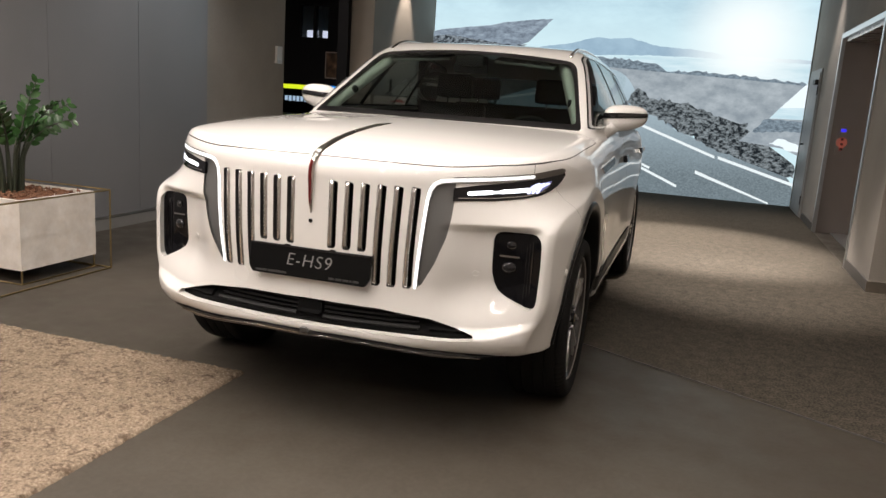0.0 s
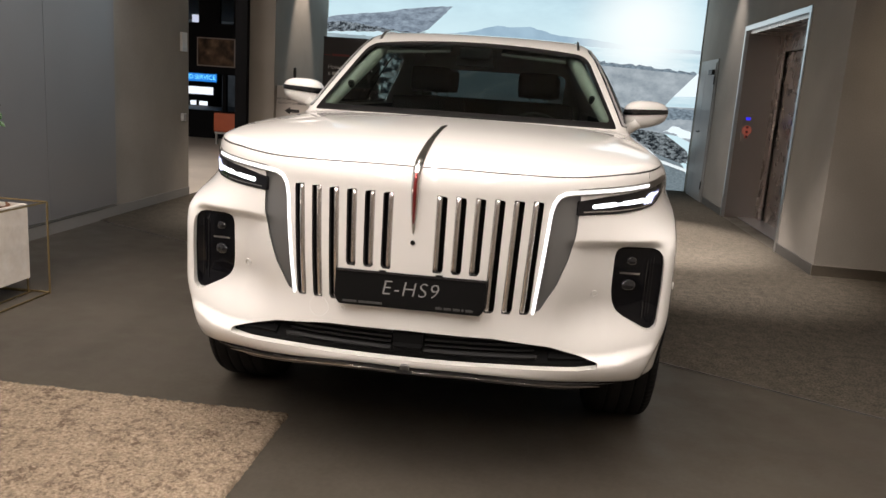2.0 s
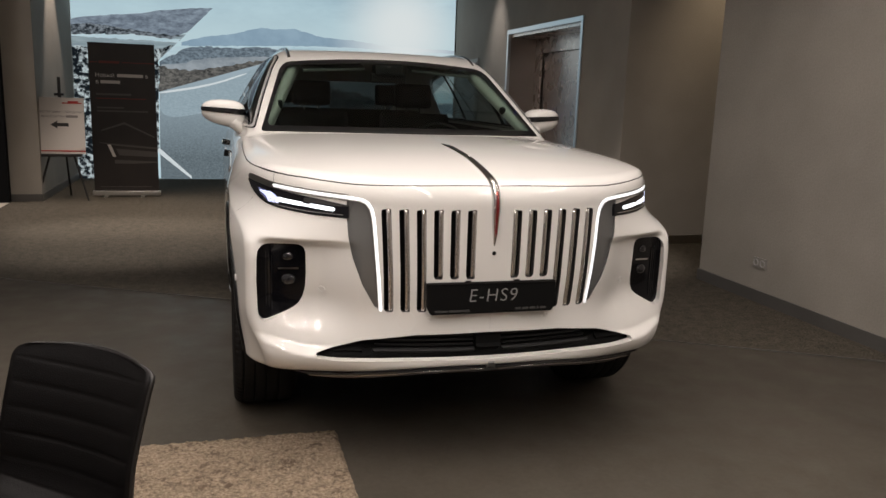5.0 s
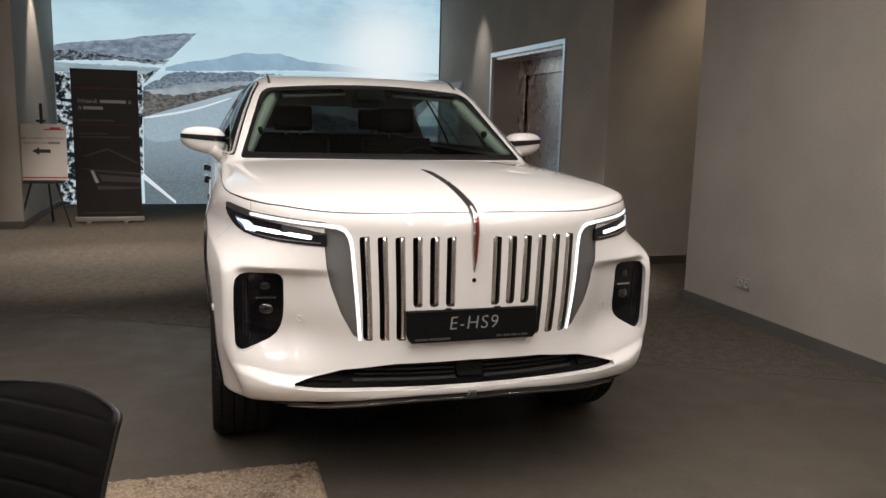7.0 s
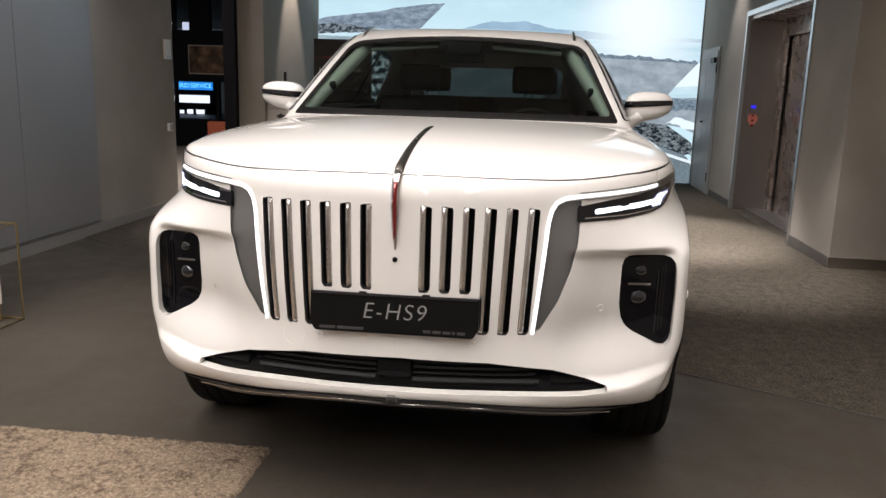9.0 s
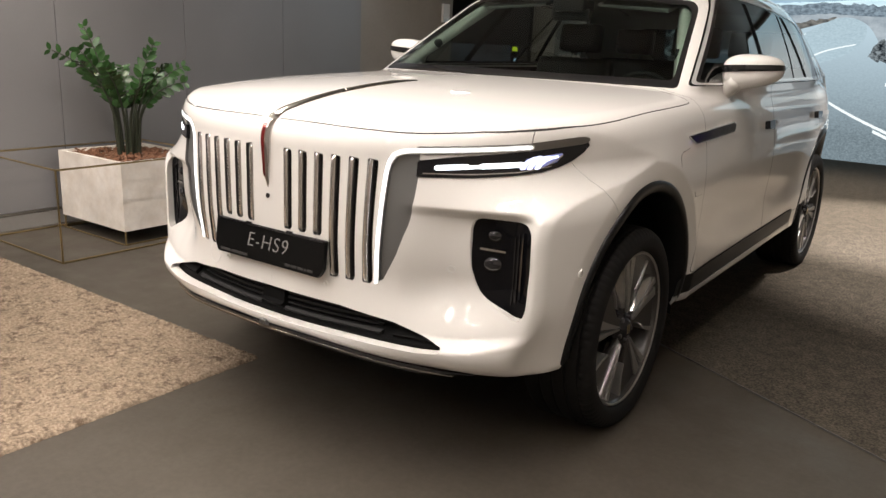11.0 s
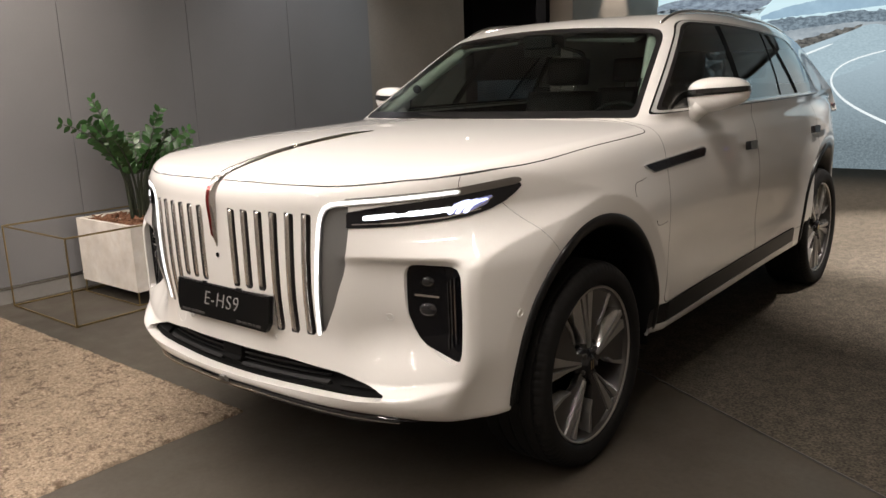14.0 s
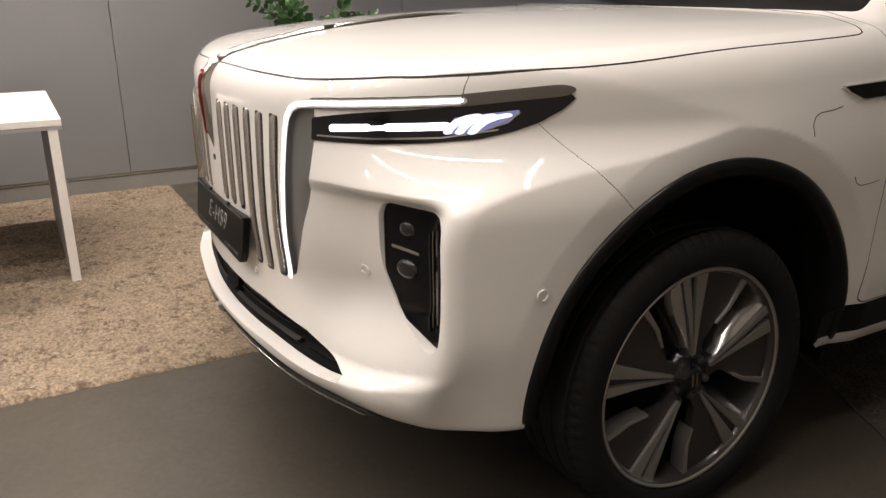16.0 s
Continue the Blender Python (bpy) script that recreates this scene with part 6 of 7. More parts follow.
stripe([(0.06, 1.61), (-0.20, 1.55), (-0.42, 1.47), (-0.56, 1.36), (-0.60, 1.23), (-0.54, 1.09), (-0.37, 0.925), (-0.10, 0.765), (0.25, 0.60), (0.7, 0.42)], (0.008, 0.020), 10)
layer("print_line", [(-1.95, 1.36), (-1.2, 1.50), (-0.6, 1.72), (-0.6, 1.75), (-1.2, 1.53), (-1.95, 1.40)], LINE, 10, 0.0, "", 2)
# shards of a second picture
layer("print_shard_water", [(-3.19, 2.30), (-1.52, 2.30), (-1.95, 1.88), (-3.19, 1.95)], SEA, 11, 0.0)
layer("print_foam", [(-3.19, 2.26), (-2.3, 2.27), (-1.62, 2.22), (-1.66, 2.17), (-2.3, 2.18), (-3.19, 2.19)], WATER, 12, 0.012)
layer("print_hill_left", [(-3.19, 2.44), (-3.02, 2.48), (-2.46, 2.55), (-2.2, 2.58), (-1.96, 2.63), (-1.46, 2.70), (-1.11, 2.72), (-1.50, 2.33), (-1.75, 2.24), (-2.3, 2.29), (-3.19, 2.24)], HILL_LEFT, 13, 0.006, "pale grey hill")
layer("print_shore", [(-3.19, 2.36), (-2.9, 2.39), (-2.6, 2.37), (-2.2, 2.31), (-1.75, 2.27), (-1.55, 2.29), (-1.75, 2.22), (-2.3, 2.26), (-3.19, 2.22)], SHORE, 14, 0.012, "dark rocky shore")
layer("print_snowy_rocks", [(-3.19, 2.05), (-2.7, 2.02), (-2.3, 1.96), (-1.72, 2.12), (-1.95, 1.86), (-1.97, 1.45), (-1.99, 0.52), (-2.25, 0.28), (-2.5, 0.012), (-3.19, 0.012)], SNOW_ROCK, 15, 0.015, "snowy dark rocks")
layer("print_shard", [(2.88, 1.90), (2.02, 0.97), (2.46, 0.93), (2.68, 0.90), (2.90, 0.81), (2.90, 1.90)], HAZE, 11, 0.0, "bright shard of another picture")
layer("print_shard_sky", [(2.88, 1.90), (2.55, 1.52), (2.90, 1.54), (2.90, 1.90)], SUN, 12, 0.0)
layer("print_shard_lake", [(2.55, 1.52), (2.90, 1.54), (2.90, 1.36), (2.42, 1.35)], WATER, 12, 0.0)
layer("print_shard_ridge", [(2.36, 1.34), (2.90, 1.33), (2.90, 1.18), (2.20, 1.12)], RIDGE, 13, 0.012)
layer("print_shard_spray", [(2.45, 0.97), (2.62, 1.06), (2.90, 0.98), (2.90, 0.85), (2.66, 0.91)], SUN, 14, 0.02)

# ---------------------------------------------------------------- the room behind the passage
FLOOR_PALE = material("pale_stone_floor", (0.42, 0.38, 0.33), 0.35, grain=0.06, blotch=0.12, blotch_scale=1.5)
BLACK_WALL = material("black_wall", (0.008, 0.008, 0.009), 0.8, spec=0.1, grain=0.1)
structure("floor_side_room", box(-9.4, XL, 6.08, 14.0, 0.001, 0.006), FLOOR_PALE, "pale stone floor of the neighbouring room", "floor")
structure("wall_side_room_west", box(-9.6, -9.4, 3.0, 14.12, 0, CEIL), BLACK_WALL, "dark wall of the neighbouring room", "wall")
structure("wall_side_room_south", box(-9.4, XL - 0.15, 4.6, 4.8, 0, CEIL), PLASTER, "plain wall of the neighbouring room", "wall")
structure("wall_hall_west", box(-24.2, -24.0, 14.12, 31.1, 0, CEIL), BLACK_WALL, "dark far wall", "wall")
structure("wall_side_room_east", box(XL - 0.15, XL, YM + 0.3, 31.0, 0, CEIL), BLACK_WALL, "dark wall", "wall")
structure("door_jamb", box(-3.715, XL - 0.004, 7.90, 8.0, 0.006, 3.2), BLACK_WALL, "black passage jamb lining", "jamb")
# glazed black partition
structure("partition_foot", box(-9.4, XL - 0.15, 14.0, 14.12, 0.0, 0.60), BLACK_WALL, "black base of a glazed partition", "partition")
structure("partition_band", box(-9.4, XL - 0.15, 14.0, 14.12, 1.38, 2.44), BLACK_WALL, "black band of a glazed partition", "partition")
structure("partition_head", box(-9.4, XL - 0.15, 14.0, 14.12, 3.15, CEIL), BLACK_WALL, "black head of a glazed partition", "partition")
for x0, x1, z0, z1 in ((-9.4, -7.62, 2.44, 3.15), (-7.30, -7.22, 2.44, 3.15), (-6.92, -6.46, 2.44, 3.15), (-6.15, -5.0, 2.44, 3.15), (-7.30, -7.24, 0.60, 1.38), (-6.38, -6.30, 0.60, 1.38), (-6.02, -5.95, 0.60, 1.38), (-5.55, -5.48, 0.60, 1.38)):
    structure("partition_post", box(x0, x1, 14.01, 14.11, z0, z1), BLACK_WALL, "black post of a glazed partition", "partition")
# flat sheet with weak mottled emission, standing in for the hall's dim light
structure("backdrop", box(-24.0, -5.0, 31.0, 31.1, 0.0, CEIL), glow("hall_glow_sheet", (0.030, 0.036, 0.042), 1.0, dark=(0.006, 0.007, 0.008), grain_scale=0.7), "faintly glowing sheet in place of the hall beyond the partition", "backdrop")
pf = thing("framed_picture", "framed brown picture on the black partition", "picture")
part("frame", box(-6.94, -6.09, 13.965, 13.998, 1.54, 2.14), material("thin_grey_frame", (0.30, 0.27, 0.24), 0.4), pf, "", False, 0.004)
part("print", box(-6.915, -6.115, 13.958, 13.966, 1.565, 2.115), material("brown_print", (0.06, 0.035, 0.022), 0.3, grain=0.7, grain_scale=6, blotch=0.5, blotch_scale=3, tint2=(0.12, 0.075, 0.045)), pf)
ls = thing("lit_sign", "lit shop sign with blue and white panels seen through glass", "sign", kind="")
part("sign_board", box(-17.2, -13.0, 30.1, 30.2, 0.0, 1.45), BLACK_WALL, ls, "dark sign board")
part("blue_panel", box(-15.15, -13.2, 30.06, 30.1, 1.02, 1.36), glow("blue_sign", (0.02, 0.22, 0.75), 1.0), ls, "lit blue panel")
BLUE_LETTERS = glow("blue_letters", (0.20, 0.70, 1.0), 1.4)
write("lettering", "HYBRID", 0.26, BLUE_LETTERS, ls, pose(-14.66, 30.05, 1.19, 90, 0, 0), "lit light blue lettering")
write("lettering", "SERVICE", 0.26, BLUE_LETTERS, ls, pose(-13.70, 30.05, 1.19, 90, 0, 0), "lit light blue lettering")
part("icon", box(-15.55, -15.25, 30.06, 30.1, 1.04, 1.34), glow("icon_sign", (0.55, 0.62, 0.75), 1.0), ls, "pale lit mark")
for x0, x1, z0, z1 in ((-14.75, -13.35, 0.48, 0.80), (-14.95, -14.85, 0.50, 0.78), (-15.0, -14.5, 0.02, 0.16), (-14.35, -14.1, 0.02, 0.20), (-13.95, -13.6, 0.02, 0.20), (-15.5, -15.2, 0.55, 0.75)):
    part("white_mark", box(x0, x1, 30.05, 30.1, z0, z1), glow("white_sign", (0.85, 0.92, 1.0), 1.1), ls, "lit white bar")
part("yellow_mark", box(-17.1, -15.75, 30.06, 30.1, 1.10, 1.30), glow("yellow_sign", (0.62, 0.75, 0.02), 1.1), ls, "lit yellow stripe")
for k in range(6):
    part("pale_mark", box(-17.0 + 0.2 * k, -16.87 + 0.2 * k, 30.06, 30.1, 0.56 - 0.02 * (k % 2), 0.78), glow("pale_sign", (0.30, 0.42, 0.55), 1.0), ls)
for x0, x1 in ((-7.60, -7.32), (-7.20, -6.98)):
    structure("window_glow", box(x0, x1, 14.3, 14.32, 2.46, 2.62), glow("pale_window", (0.55, 0.6, 0.75), 1.0), "pale lit strip seen through the upper glass", "window")

SOFA = material("orange_leather", (0.42, 0.10, 0.045), 0.5, grain=0.08, blotch=0.1)
sofa = thing("sofa", "low orange leather sofa on slim steel legs", "sofa", -5.55, 13.35)
part("armrest", box(-0.45, 0.45, -0.72, -0.54, 0.26, 0.63), SOFA, sofa, "orange armrest", True, 0.03)
part("armrest", box(-0.45, 0.45, 0.54, 0.72, 0.26, 0.63), SOFA, sofa, "", True, 0.03)
part("seat", box(-0.44, 0.20, -0.54, 0.54, 0.26, 0.43), SOFA, sofa, "", True, 0.03)
part("backrest", box(0.20, 0.44, -0.54, 0.54, 0.30, 0.86), SOFA, sofa, "", True, 0.03)
part("rail", box(-0.44, 0.44, -0.70, 0.70, 0.22, 0.26), STEEL_FRAME, sofa, "steel rail")
for x, y in itertools.product((-0.41, 0.41), (-0.66, 0.66)):
    part("leg", box(x - 0.02, x + 0.02, y - 0.02, y + 0.02, 0.006, 0.22), STEEL_FRAME, sofa)

# ---------------------------------------------------------------- rug


def rug_mesh():
    r = np.random.default_rng(7)
    x = np.linspace(-3.50, -0.55, 236)
    y = np.linspace(-3.3, 0.465, 300)
    X, Y = np.meshgrid(x, y, indexing="ij")

    def noise(cells):
        g = r.random((int(cells * 0.8) + 2, cells + 2))
        u, v = (X - x[0]) / (x[-1] - x[0]) * (g.shape[0] - 1.001), (Y - y[0]) / (y[-1] - y[0]) * (g.shape[1] - 1.001)
        i, j = u.astype(int), v.astype(int)
        a, b = u - i, v - j
        a, b = a * a * (3 - 2 * a), b * b * (3 - 2 * b)
        return (g[i, j] * (1 - a) + g[i + 1, j] * a) * (1 - b) + (g[i, j + 1] * (1 - a) + g[i + 1, j + 1] * a) * b

    Z = 0.007 + 0.004 * noise(34) + 0.006 * noise(90) + 0.008 * r.random(X.shape)
    rim = np.minimum(np.minimum(X - x[0], x[-1] - X), np.minimum(Y - y[0], y[-1] - Y))
    Z = np.where(rim < 1e-6, 0.001, Z)
    X = X + np.where(rim < 0.02, 0.006 * (r.random(X.shape) - 0.5), 0)
    Y = Y + np.where(rim < 0.02, 0.006 * (r.random(X.shape) - 0.5), 0)
    n = np.arange(X.size).reshape(X.shape)
    F = np.stack([n[:-1, :-1].ravel(), n[1:, :-1].ravel(), n[1:, 1:].ravel(), n[:-1, 1:].ravel()], 1)
    return np.stack([X.ravel(), Y.ravel(), Z.ravel()], 1), F


rug = np_part("rug", *rug_mesh(), RUG, None, "", True)
tagged(rug, "large shaggy beige rug with brown flecks on the floor", "rug")

# ---------------------------------------------------------------- planter with its brass frame
stand = thing("plant_stand", "thin brass tube box frame round the planter", "stand", 0, 0, 0)
FX0, FX1, FY0, FY1, FZ = -3.44, -2.525, 0.655, 1.835, 0.575
for a, b in [((FX0, FY0), (FX1, FY0)), ((FX1, FY0), (FX1, FY1)), ((FX1, FY1), (FX0, FY1)), ((FX0, FY1), (FX0, FY0))]:
    for z in (0.006, FZ):
        part("rail", tube([(*a, z), (*b, z)], 0.006, 6), BRASS, stand)
for x, y in itertools.product((FX0, FX1), (FY0, FY1)):
    part("post", tube([(x, y, 0.0), (x, y, FZ)], 0.006, 6), BRASS, stand)
PX0, PX1, PY0, PY1, PZ0, PZ1 = -3.40, -2.64, 1.15, 1.815, 0.095, 0.557
for x, y in itertools.product((PX0 + 0.01, PX1 - 0.01), (PY0 + 0.01, PY1 - 0.01)):
    part("foot", tube([(x, y, 0.0), (x, y, PZ0)], 0.006, 6), BRASS, stand)
for a, b in [((PX0, PY0), (PX1, PY0)), ((PX1, PY0), (PX1, PY1)), ((PX1, PY1), (PX0, PY1)), ((PX0, PY1), (PX0, PY0))]:
    part("rail", tube([(*a, 0.006), (*b, 0.006)], 0.005, 6), BRASS, stand)
pot = thing("planter", "square cream stone planter filled with bark mulch", "planter")
bm = bmesh.new()
rings = []
for inset, z in ((0.0, PZ0), (0.0, PZ1), (0.03, PZ1), (0.03, PZ1 - 0.035)):
    rings.append([bm.verts.new(p) for p in ((PX0 + inset, PY0 + inset, z), (PX1 - inset, PY0 + inset, z), (PX1 - inset, PY1 - inset, z), (PX0 + inset, PY1 - inset, z))])
for a, b in zip(rings, rings[1:]):
    for k in range(4):
        bm.faces.new((a[k], a[(k + 1) % 4], b[(k + 1) % 4], b[k]))
bm.faces.new(rings[0][::-1])
bm.faces.new(rings[-1])
part("pot", bm, PLANTER_STONE, pot, "cream stone box with faint veins", False)


def mulch():
    bm = bmesh.new()
    r = random.Random(3)
    for _ in range(620):
        x, y = r.uniform(PX0 + 0.05, PX1 - 0.05), r.uniform(PY0 + 0.05, PY1 - 0.05)
        m = pose(x, y, PZ1 - 0.030 + r.uniform(0, 0.025), r.uniform(-35, 35), r.uniform(-35, 35), r.uniform(0, 360))
        a, b, c = r.uniform(0.012, 0.035), r.uniform(0.006, 0.014), r.uniform(0.002, 0.005)
        vs = [bm.verts.new(m @ Vector((sx * a * r.uniform(0.7, 1), sy * b * r.uniform(0.7, 1), sz * c))) for sx in (-1, 1) for sy in (-1, 1) for sz in (-1, 1)]
        for f in ((0, 1, 3, 2), (4, 6, 7, 5), (0, 4, 5, 1), (2, 3, 7, 6), (0, 2, 6, 4), (1, 5, 7, 3)):
            bm.faces.new([vs[i] for i in f])
    return bm


tagged(part("bark_mulch", mulch(), BARK, pot, "reddish brown bark chips"), kind="stuff")


def leaf_mesh():
    """A pointed oval leaf, 1 long along x, folded along its middle."""
    VV, FF = [], []
    n = 7
    for i in range(n + 1):
        t = i / n
        w = 0.27 * math.sin(math.pi * t ** 0.85) ** 0.75 + 0.004
        drop = -0.12 * t * t
        VV += [(t, -w, drop + 0.05), (t, 0, drop), (t, w, drop + 0.05)]
    for i in range(n):
        a = 3 * i
        FF += [(a, a + 3, a + 4, a + 1), (a + 1, a + 4, a + 5, a + 2)]
    return mesh_data("leaf", VV, FF, LEAF, True)


plant = thing("zz_plant", "bushy potted plant with glossy dark green leaflets", "plant")
leaf_data = leaf_mesh()
pr = random.Random(11)
STEMS = [(238, 0.87, 0.56), (236, 0.90, 0.17), (252, 0.78, 0.34), (212, 0.76, 0.40), (278, 0.72, 0.42), (305, 0.68, 0.44), (185, 0.72, 0.46), (150, 0.66, 0.36),
         (110, 0.66, 0.42), (62, 0.76, 0.54), (45, 0.70, 0.68), (25, 0.72, 0.42), (350, 0.68, 0.62), (80, 0.80, 0.20), (200, 0.70, 0.16)]
N_SEG = 20
for heading, length, bend in STEMS:
    h = math.radians(heading)
    roll = math.radians(75) if abs(math.sin(h - math.radians(238))) < 0.45 else pr.uniform(-0.6, 0.6)
    bx, by = -3.03 + 0.09 * math.cos(h) * pr.uniform(0.3, 1.1), 1.47 + 0.09 * math.sin(h) * pr.uniform(0.3, 1.1)
    pts = []
    for i in range(N_SEG):
        t = i / (N_SEG - 1)
        ang = bend * 2.0 * max(0, t - 0.30) / 0.70 + 0.07
        if i == 0:
            p = Vector((bx, by, PZ1 - 0.03))
        else:
            p = p + length / (N_SEG - 1) * Vector((math.sin(ang) * math.cos(h), math.sin(ang) * math.sin(h), math.cos(ang)))
        pts.append(p.copy())
    part("stem", tube(pts, 0.0105, 7, None, [1.25 - 0.95 * i / (N_SEG - 1) for i in range(N_SEG)]), STEM, plant, "", True)
    for i in range(10, N_SEG):
        for sgn in (-1, 1):
            d = (pts[min(i + 1, N_SEG - 1)] - pts[i - 1]).normalized()
            side = d.cross(Vector((0, 0, 1)))
            side = (side.normalized() if side.length > 0.12 else Vector((math.sin(h), -math.cos(h), 0))) * sgn
            side = Matrix.Rotation(roll, 3, d) @ side
            way = (side * 0.85 + d * 0.50 + Vector((pr.uniform(-0.3, 0.3), pr.uniform(-0.3, 0.3), pr.uniform(-0.10, 0.40)))).normalized()
            up = d.cross(side) * sgn
            up = (up - way * up.dot(way)).normalized()
            if up.z < 0:
                up = -up
            m = Matrix((way, up.cross(way), up)).transposed().to_4x4() @ Matrix.Rotation(pr.uniform(-0.5, 0.5), 4, "X")
            size = pr.uniform(0.068, 0.088) * (1.0 if i < N_SEG - 3 else 0.75)
            ob = under(new("leaf", leaf_data), plant)
            ob.matrix_world = Matrix.Translation(pts[i] + d * pr.uniform(-0.012, 0.012)) @ m @ Matrix.Scale(size, 4)

# ---------------------------------------------------------------- table and chair
TABLE_WHITE = material("white_laminate", (0.74, 0.71, 0.66), 0.45, grain=0.03, grain_scale=20, stretch=(1, 8, 1))
TABLE_GREY = material("grey_laminate", (0.30, 0.29, 0.275), 0.5, grain=0.03, blotch=0.04)
table = thing("desk", "white-topped desk with grey panel legs on the rug", "desk")
part("top", box(-2.90, -1.70, -1.70, -0.255, 0.752, 0.782), TABLE_WHITE, table, "white laminate top", False, 0.002)
part("edge", box(-2.899, -1.701, -1.699, -0.256, 0.735, 0.7515), TABLE_GREY, table)
for y in (-0.295, -1.66):
    part("panel_leg", box(-2.90, -1.715, y - 0.02, y + 0.02, 0.012, 0.734), TABLE_GREY, table, "grey panel leg", False, 0.002)
    part("leg_edge", box(-1.7145, -1.702, y - 0.02, y + 0.02, 0.012, 0.734), TABLE_WHITE, table)

PIPING = material("worn_piping", (0.014, 0.012, 0.011), 0.4)
CHAIR = material("black_leather", (0.004, 0.0036, 0.0036), 0.40, spec=0.14, grain=0.15, grain_scale=80, bump=0.0008, bump_scale=300)


def chair(x, y, rz):
    ch = thing("chair", "black ribbed leather chair on black wire legs", "chair", x, y, 0.02, rz)
    n, m = 170, 33
    prof = []
    for i in range(n):
        t = i / (n - 1)
        if t < 0.45:
            u = t / 0.45
            prof.append((-0.22 + 0.37 * u, 0.445 - 0.015 * math.sin(math.pi * u) + 0.02 * (1 - u) ** 2 * -1))
        elif t < 0.60:
            a = (t - 0.45) / 0.15 * math.radians(78)
            prof.append((0.15 + 0.085 * math.sin(a), 0.445 + 0.085 * (1 - math.cos(a))))
        else:
            u = (t - 0.60) / 0.40
            prof.append((0.233 + 0.075 * u + 0.02 * u * u, 0.512 + 0.300 * u))
    P = np.array(prof)
    tan = np.gradient(P, axis=0)
    tan /= np.linalg.norm(tan, axis=1, keepdims=True)
    nor = np.stack([-tan[:, 1], tan[:, 0]], 1)
    s = np.concatenate([[0], np.cumsum(np.linalg.norm(np.diff(P, axis=0), axis=1))])
    rib = np.abs(np.sin(math.pi * s / 0.062)) ** 0.16
    front, back = [], []
    for i in range(n):
        top = max(0, (s[i] - s[-1] + 0.06) / 0.06)
        end = max(0, (0.06 - s[i]) / 0.06)
        half = (0.228 - 0.012 * math.sin(math.pi * i / n)) * (1 - 0.10 * max(top, end) ** 2 - 0.12 * max(top, end) ** 6)
        for k in range(m):
            v = -1 + 2 * k / (m - 1)
            edge = 1 - abs(v) ** 6
            curl = 0.042 * v * v * (0.5 + 0.5 * sstep(0.45, 0.7, i / n))
            arch = -0.022 * v * v * top
            lift = 0.010 * rib[i] * edge * (1 - max(top, end)) + curl
            front.append((half * v, P[i, 0] + nor[i, 0] * lift, P[i, 1] + nor[i, 1] * lift + arch))
            back.append((half * v, P[i, 0] + nor[i, 0] * (curl - 0.022), P[i, 1] + nor[i, 1] * (curl - 0.022) + arch))
    A, o = [], n * m
    for i in range(n - 1):
        for k in range(m - 1):
            a = i * m + k
            A.append((a, a + 1, a + m + 1, a + m))
            A.append((a + o, a + m + o, a + m + 1 + o, a + 1 + o))
    ring = [k for k in range(m)] + [i * m + m - 1 for i in range(1, n)] + [(n - 1) * m + k for k in range(m - 2, -1, -1)] + [i * m for i in range(n - 2, 0, -1)]
    for a, b in zip(ring, ring[1:] + ring[:1]):
        A.append((a, a + o, b + o, b))
    np_part("shell", front + back, A, CHAIR, ch, "black ribbed leather seat and back")
    rim = [Vector(front[i]) * 0.5 + Vector(back[i]) * 0.5 for i in ring]
    part("piping", tube([*rim, rim[0]], 0.005, 6), PIPING, ch, "worn leather piping", True)
    for sx in (-1, 1):
        part("leg_loop", tube([(sx * 0.15, -0.02, 0.425), (sx * 0.19, -0.20, 0.02), (sx * 0.19, -0.21, 0.008), (sx * 0.19, 0.20, 0.008), (sx * 0.19, 0.19, 0.02), (sx * 0.15, 0.10, 0.425)], 0.008, 8), BLACK, ch, "black wire leg", True)
    part("cross_bar", tube([(-0.15, 0.04, 0.42), (0.15, 0.04, 0.42)], 0.008, 8), BLACK, ch)
    return ch


chair(-1.535, -1.00, -39)

# ---------------------------------------------------------------- easel with its board, roll-up banner
WOOD_BLACK = material("black_stained_wood", (0.018, 0.016, 0.015), 0.5, grain=0.2, grain_scale=40)
BOARD = material("white_board_print", (0.62, 0.58, 0.54), 0.5, grain=0.02)
INK = material("dark_ink", (0.03, 0.028, 0.028), 0.6)
INK_GREY = material("grey_ink", (0.24, 0.22, 0.21), 0.6)
INK_RED = material("red_ink", (0.42, 0.03, 0.025), 0.5)
easel = thing("easel", "black wooden tripod easel on the carpet", "easel", -2.97, 8.12, 0.008)
part("leg", tube([(-0.10, 0.02, 0.72), (-0.30, -0.08, 0.0)], 0.015, 6), WOOD_BLACK, easel)
part("leg", tube([(0.10, 0.02, 0.72), (0.30, -0.08, 0.0)], 0.015, 6), WOOD_BLACK, easel)
part("back_leg", tube([(0.0, 0.06, 1.2), (0.0, 0.48, 0.0)], 0.014, 6), WOOD_BLACK, easel)
part("mast", box(-0.018, 0.018, 0.055, 0.075, 0.56, 1.545), WOOD_BLACK, easel, "", False, 0.003)
part("mast_clip", box(-0.055, 0.055, 0.02, 0.075, 1.315, 1.345), WOOD_BLACK, easel, "", False, 0.003)
part("tray", box(-0.235, 0.235, -0.06, 0.05, 0.555, 0.59), WOOD_BLACK, easel, "", False, 0.004)
sign = thing("sign_board", "white direction board with a black arrow on an easel", "sign", -2.97, 8.12, 0.602)
board = part("board", box(-0.285, 0.285, -0.004, 0.004, 0.0, 0.70), BOARD, sign, "", False, 0.001)
for a in (board,):
    a.matrix_local = pose(0, -0.03, 0, -4, 0, 0)
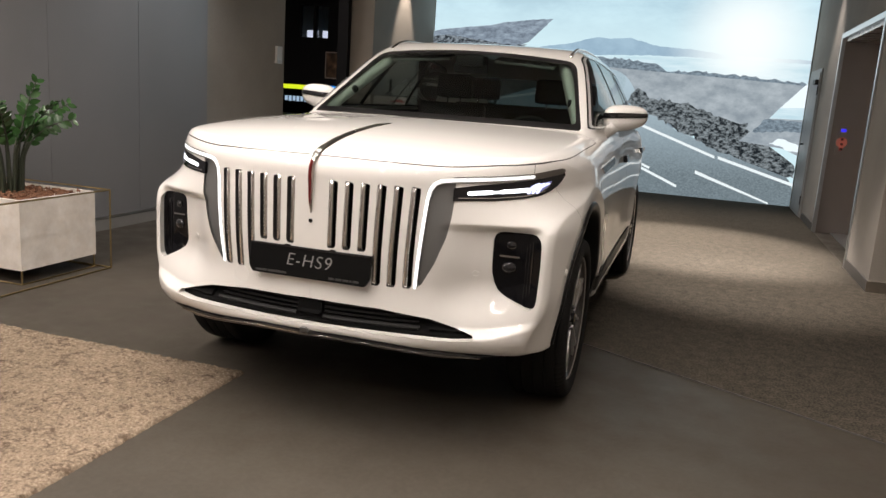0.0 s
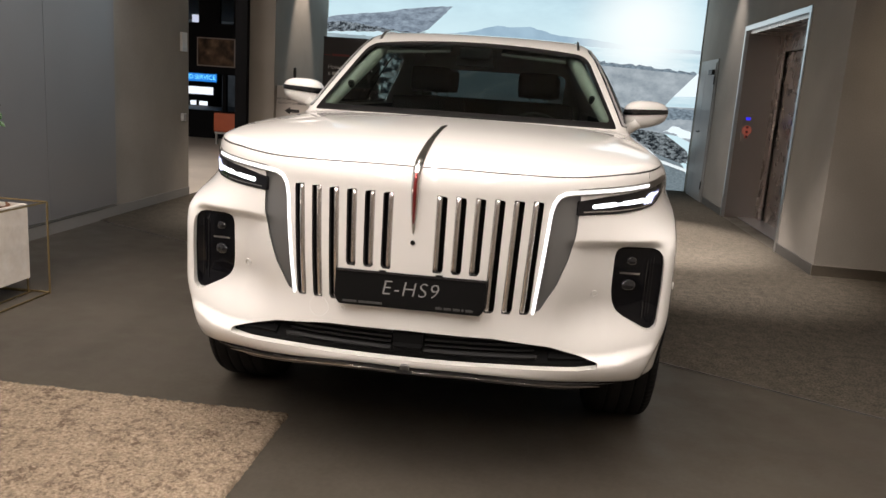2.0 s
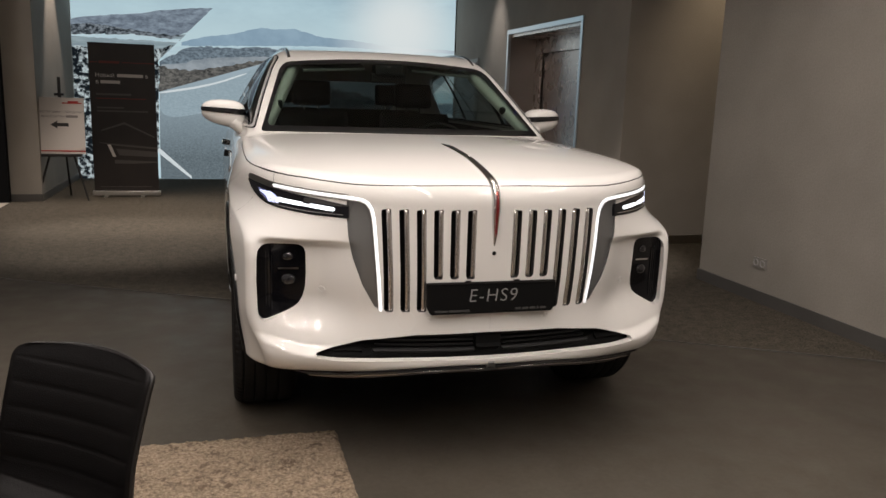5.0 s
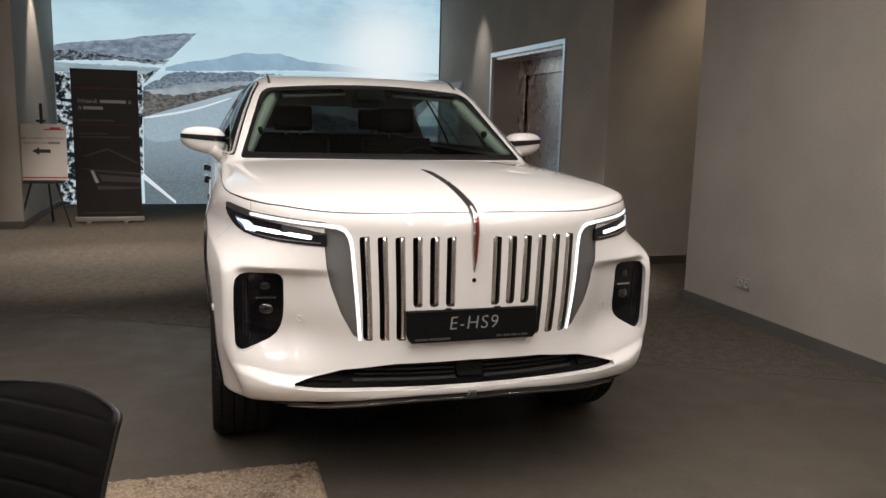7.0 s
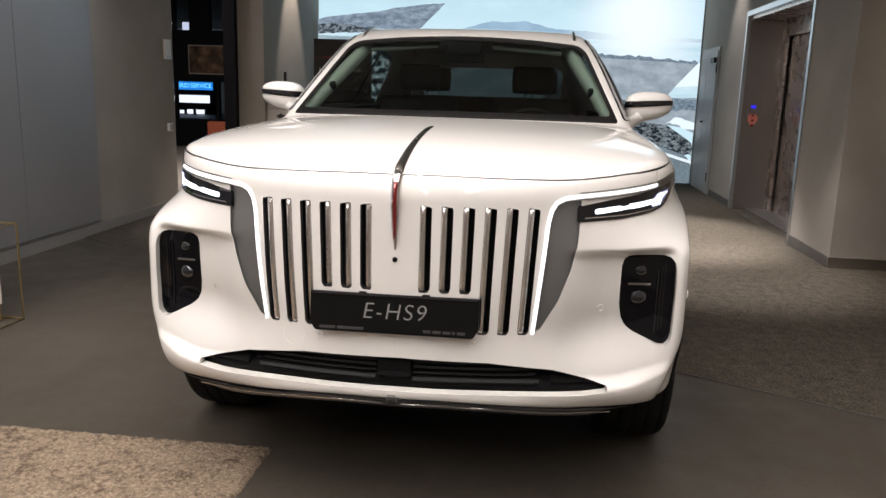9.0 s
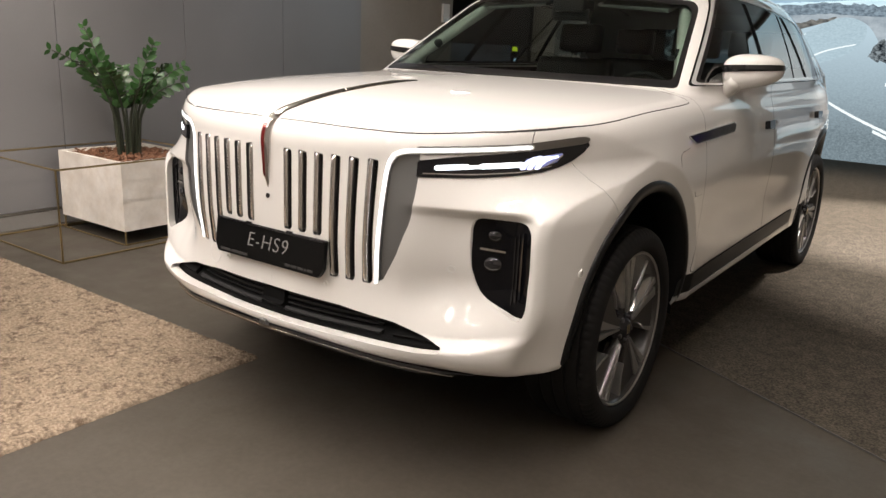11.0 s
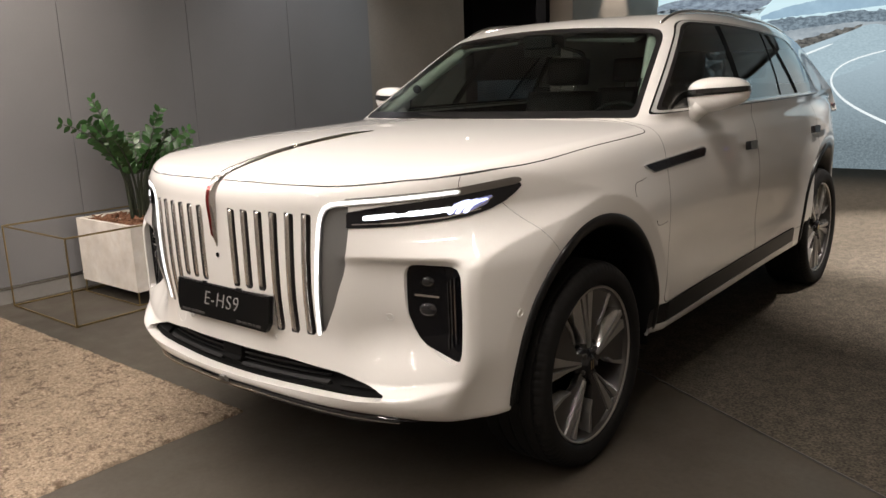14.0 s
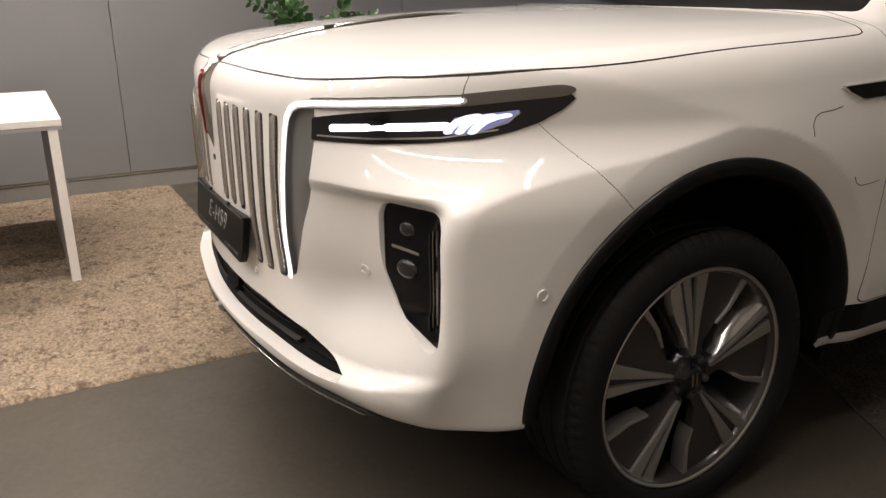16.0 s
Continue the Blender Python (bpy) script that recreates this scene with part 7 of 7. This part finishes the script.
for name, x0, x1, z0, z1, mt in (("red_band", -0.283, 0.283, 0.028, 0.042, INK_RED), ("arrow_shaft", -0.03, 0.10, 0.342, 0.385, INK), ("logo_bar", 0.03, 0.26, 0.625, 0.640, INK_RED), ("logo_mark", 0.10, 0.22, 0.640, 0.660, INK_RED)):
    part(name, box(x0, x1, -0.0065, -0.0045, z0, z1), mt, board)
bm = bmesh.new()
bm.faces.new([bm.verts.new(v) for v in ((-0.11, -0.0066, 0.3635), (-0.03, -0.0066, 0.315), (-0.03, -0.0066, 0.412))])
part("arrow_head", bm, INK, board)
write("lettering", "Современные городские", 0.046, INK_GREY, board, pose(0, -0.0055, 0.525, 90, 0, 0), "dark grey lettering")
write("lettering", "кроссоверы", 0.046, INK_GREY, board, pose(-0.075, -0.0055, 0.468, 90, 0, 0), "dark grey lettering")
part("print_bar", box(0.07, 0.21, -0.0065, -0.0045, 0.452, 0.482), INK_GREY, board)

banner = thing("roll_up_banner", "tall black roll-up banner in an aluminium base", "banner", -2.255, 8.50, 0.008)
BANNER = material("black_banner_print", (0.020, 0.015, 0.013), 0.45, grain=0.05, blotch=0.3, blotch_scale=2)
PALE_INK = material("pale_banner_ink", (0.60, 0.57, 0.54), 0.5)
DARK_RED = material("dark_red_banner_ink", (0.16, 0.018, 0.014), 0.5)
DIM_INK = material("dim_banner_ink", (0.085, 0.078, 0.072), 0.4)
part("base", box(-0.425, 0.425, -0.05, 0.05, 0.015, 0.075), ALU, banner, "aluminium cassette", False, 0.008)
for x in (-0.26, 0.20):
    part("foot", box(x - 0.02, x + 0.02, -0.12, 0.12, 0.0, 0.016), ALU, banner)
part("sheet", box(-0.405, 0.405, -0.004, 0.0, 0.075, 1.995), BANNER, banner)
part("top_rail", box(-0.41, 0.41, -0.008, 0.006, 1.985, 2.005), BLACK, banner)
part("pole", tube([(0, 0.03, 0.07), (0, 0.012, 1.99)], 0.008, 6), ALU, banner)
write("lettering", "Новый", 0.074, PALE_INK, banner, pose(-0.215, -0.0055, 1.59, 90, 0, 0), "pale lettering")
part("print_bar", box(-0.065, 0.255, -0.0058, -0.0042, 1.572, 1.612), PALE_INK, banner)
write("lettering", "6", 0.074, PALE_INK, banner, pose(0.30, -0.0055, 1.59, 90, 0, 0), "pale numeral")
write("lettering", "в", 0.074, PALE_INK, banner, pose(-0.31, -0.0055, 1.505, 90, 0, 0), "pale lettering")
part("print_bar", box(-0.27, -0.03, -0.0058, -0.0042, 1.486, 1.526), PALE_INK, banner)
for x0, x1, z0, z1, mt in ((-0.33, 0.10, 1.335, 1.360, DIM_INK), (-0.33, 0.28, 1.288, 1.300, DARK_RED), (-0.33, 0.0, 1.165, 1.185, DIM_INK), (-0.33, 0.30, 1.120, 1.140, DIM_INK), (-0.33, 0.32, 0.125, 0.132, DIM_INK), (-0.28, -0.03, 1.745, 1.775, DARK_RED), (0.0, 0.40, 1.755, 1.765, DARK_RED), (-0.40, -0.30, 1.752, 1.762, DARK_RED)):
    part("print_bar", box(x0, x1, -0.0058, -0.0042, z0, z1), mt, banner)
for pts, mt in (([(-0.34, 0.72), (-0.16, 0.705), (0.40, 0.66), (0.40, 0.635), (-0.10, 0.675), (-0.22, 0.695)], DIM_INK), ([(-0.22, 0.69), (-0.18, 0.69), (-0.12, 0.53), (-0.16, 0.53)], PALE_INK), ([(-0.14, 0.49), (0.40, 0.47), (0.40, 0.455), (0.10, 0.44), (-0.14, 0.44)], DIM_INK), ([(-0.30, 0.88), (0.0, 0.99), (0.38, 0.80), (0.36, 0.79), (0.0, 0.96), (-0.28, 0.87)], DIM_INK), ([(-0.12, 0.64), (0.40, 0.60), (0.40, 0.53), (-0.08, 0.55)], DIM_INK)):
    bm = bmesh.new()
    bm.faces.new([bm.verts.new((x, -0.0056, z)) for x, z in pts])
    part("print_shape", bm, mt, banner)
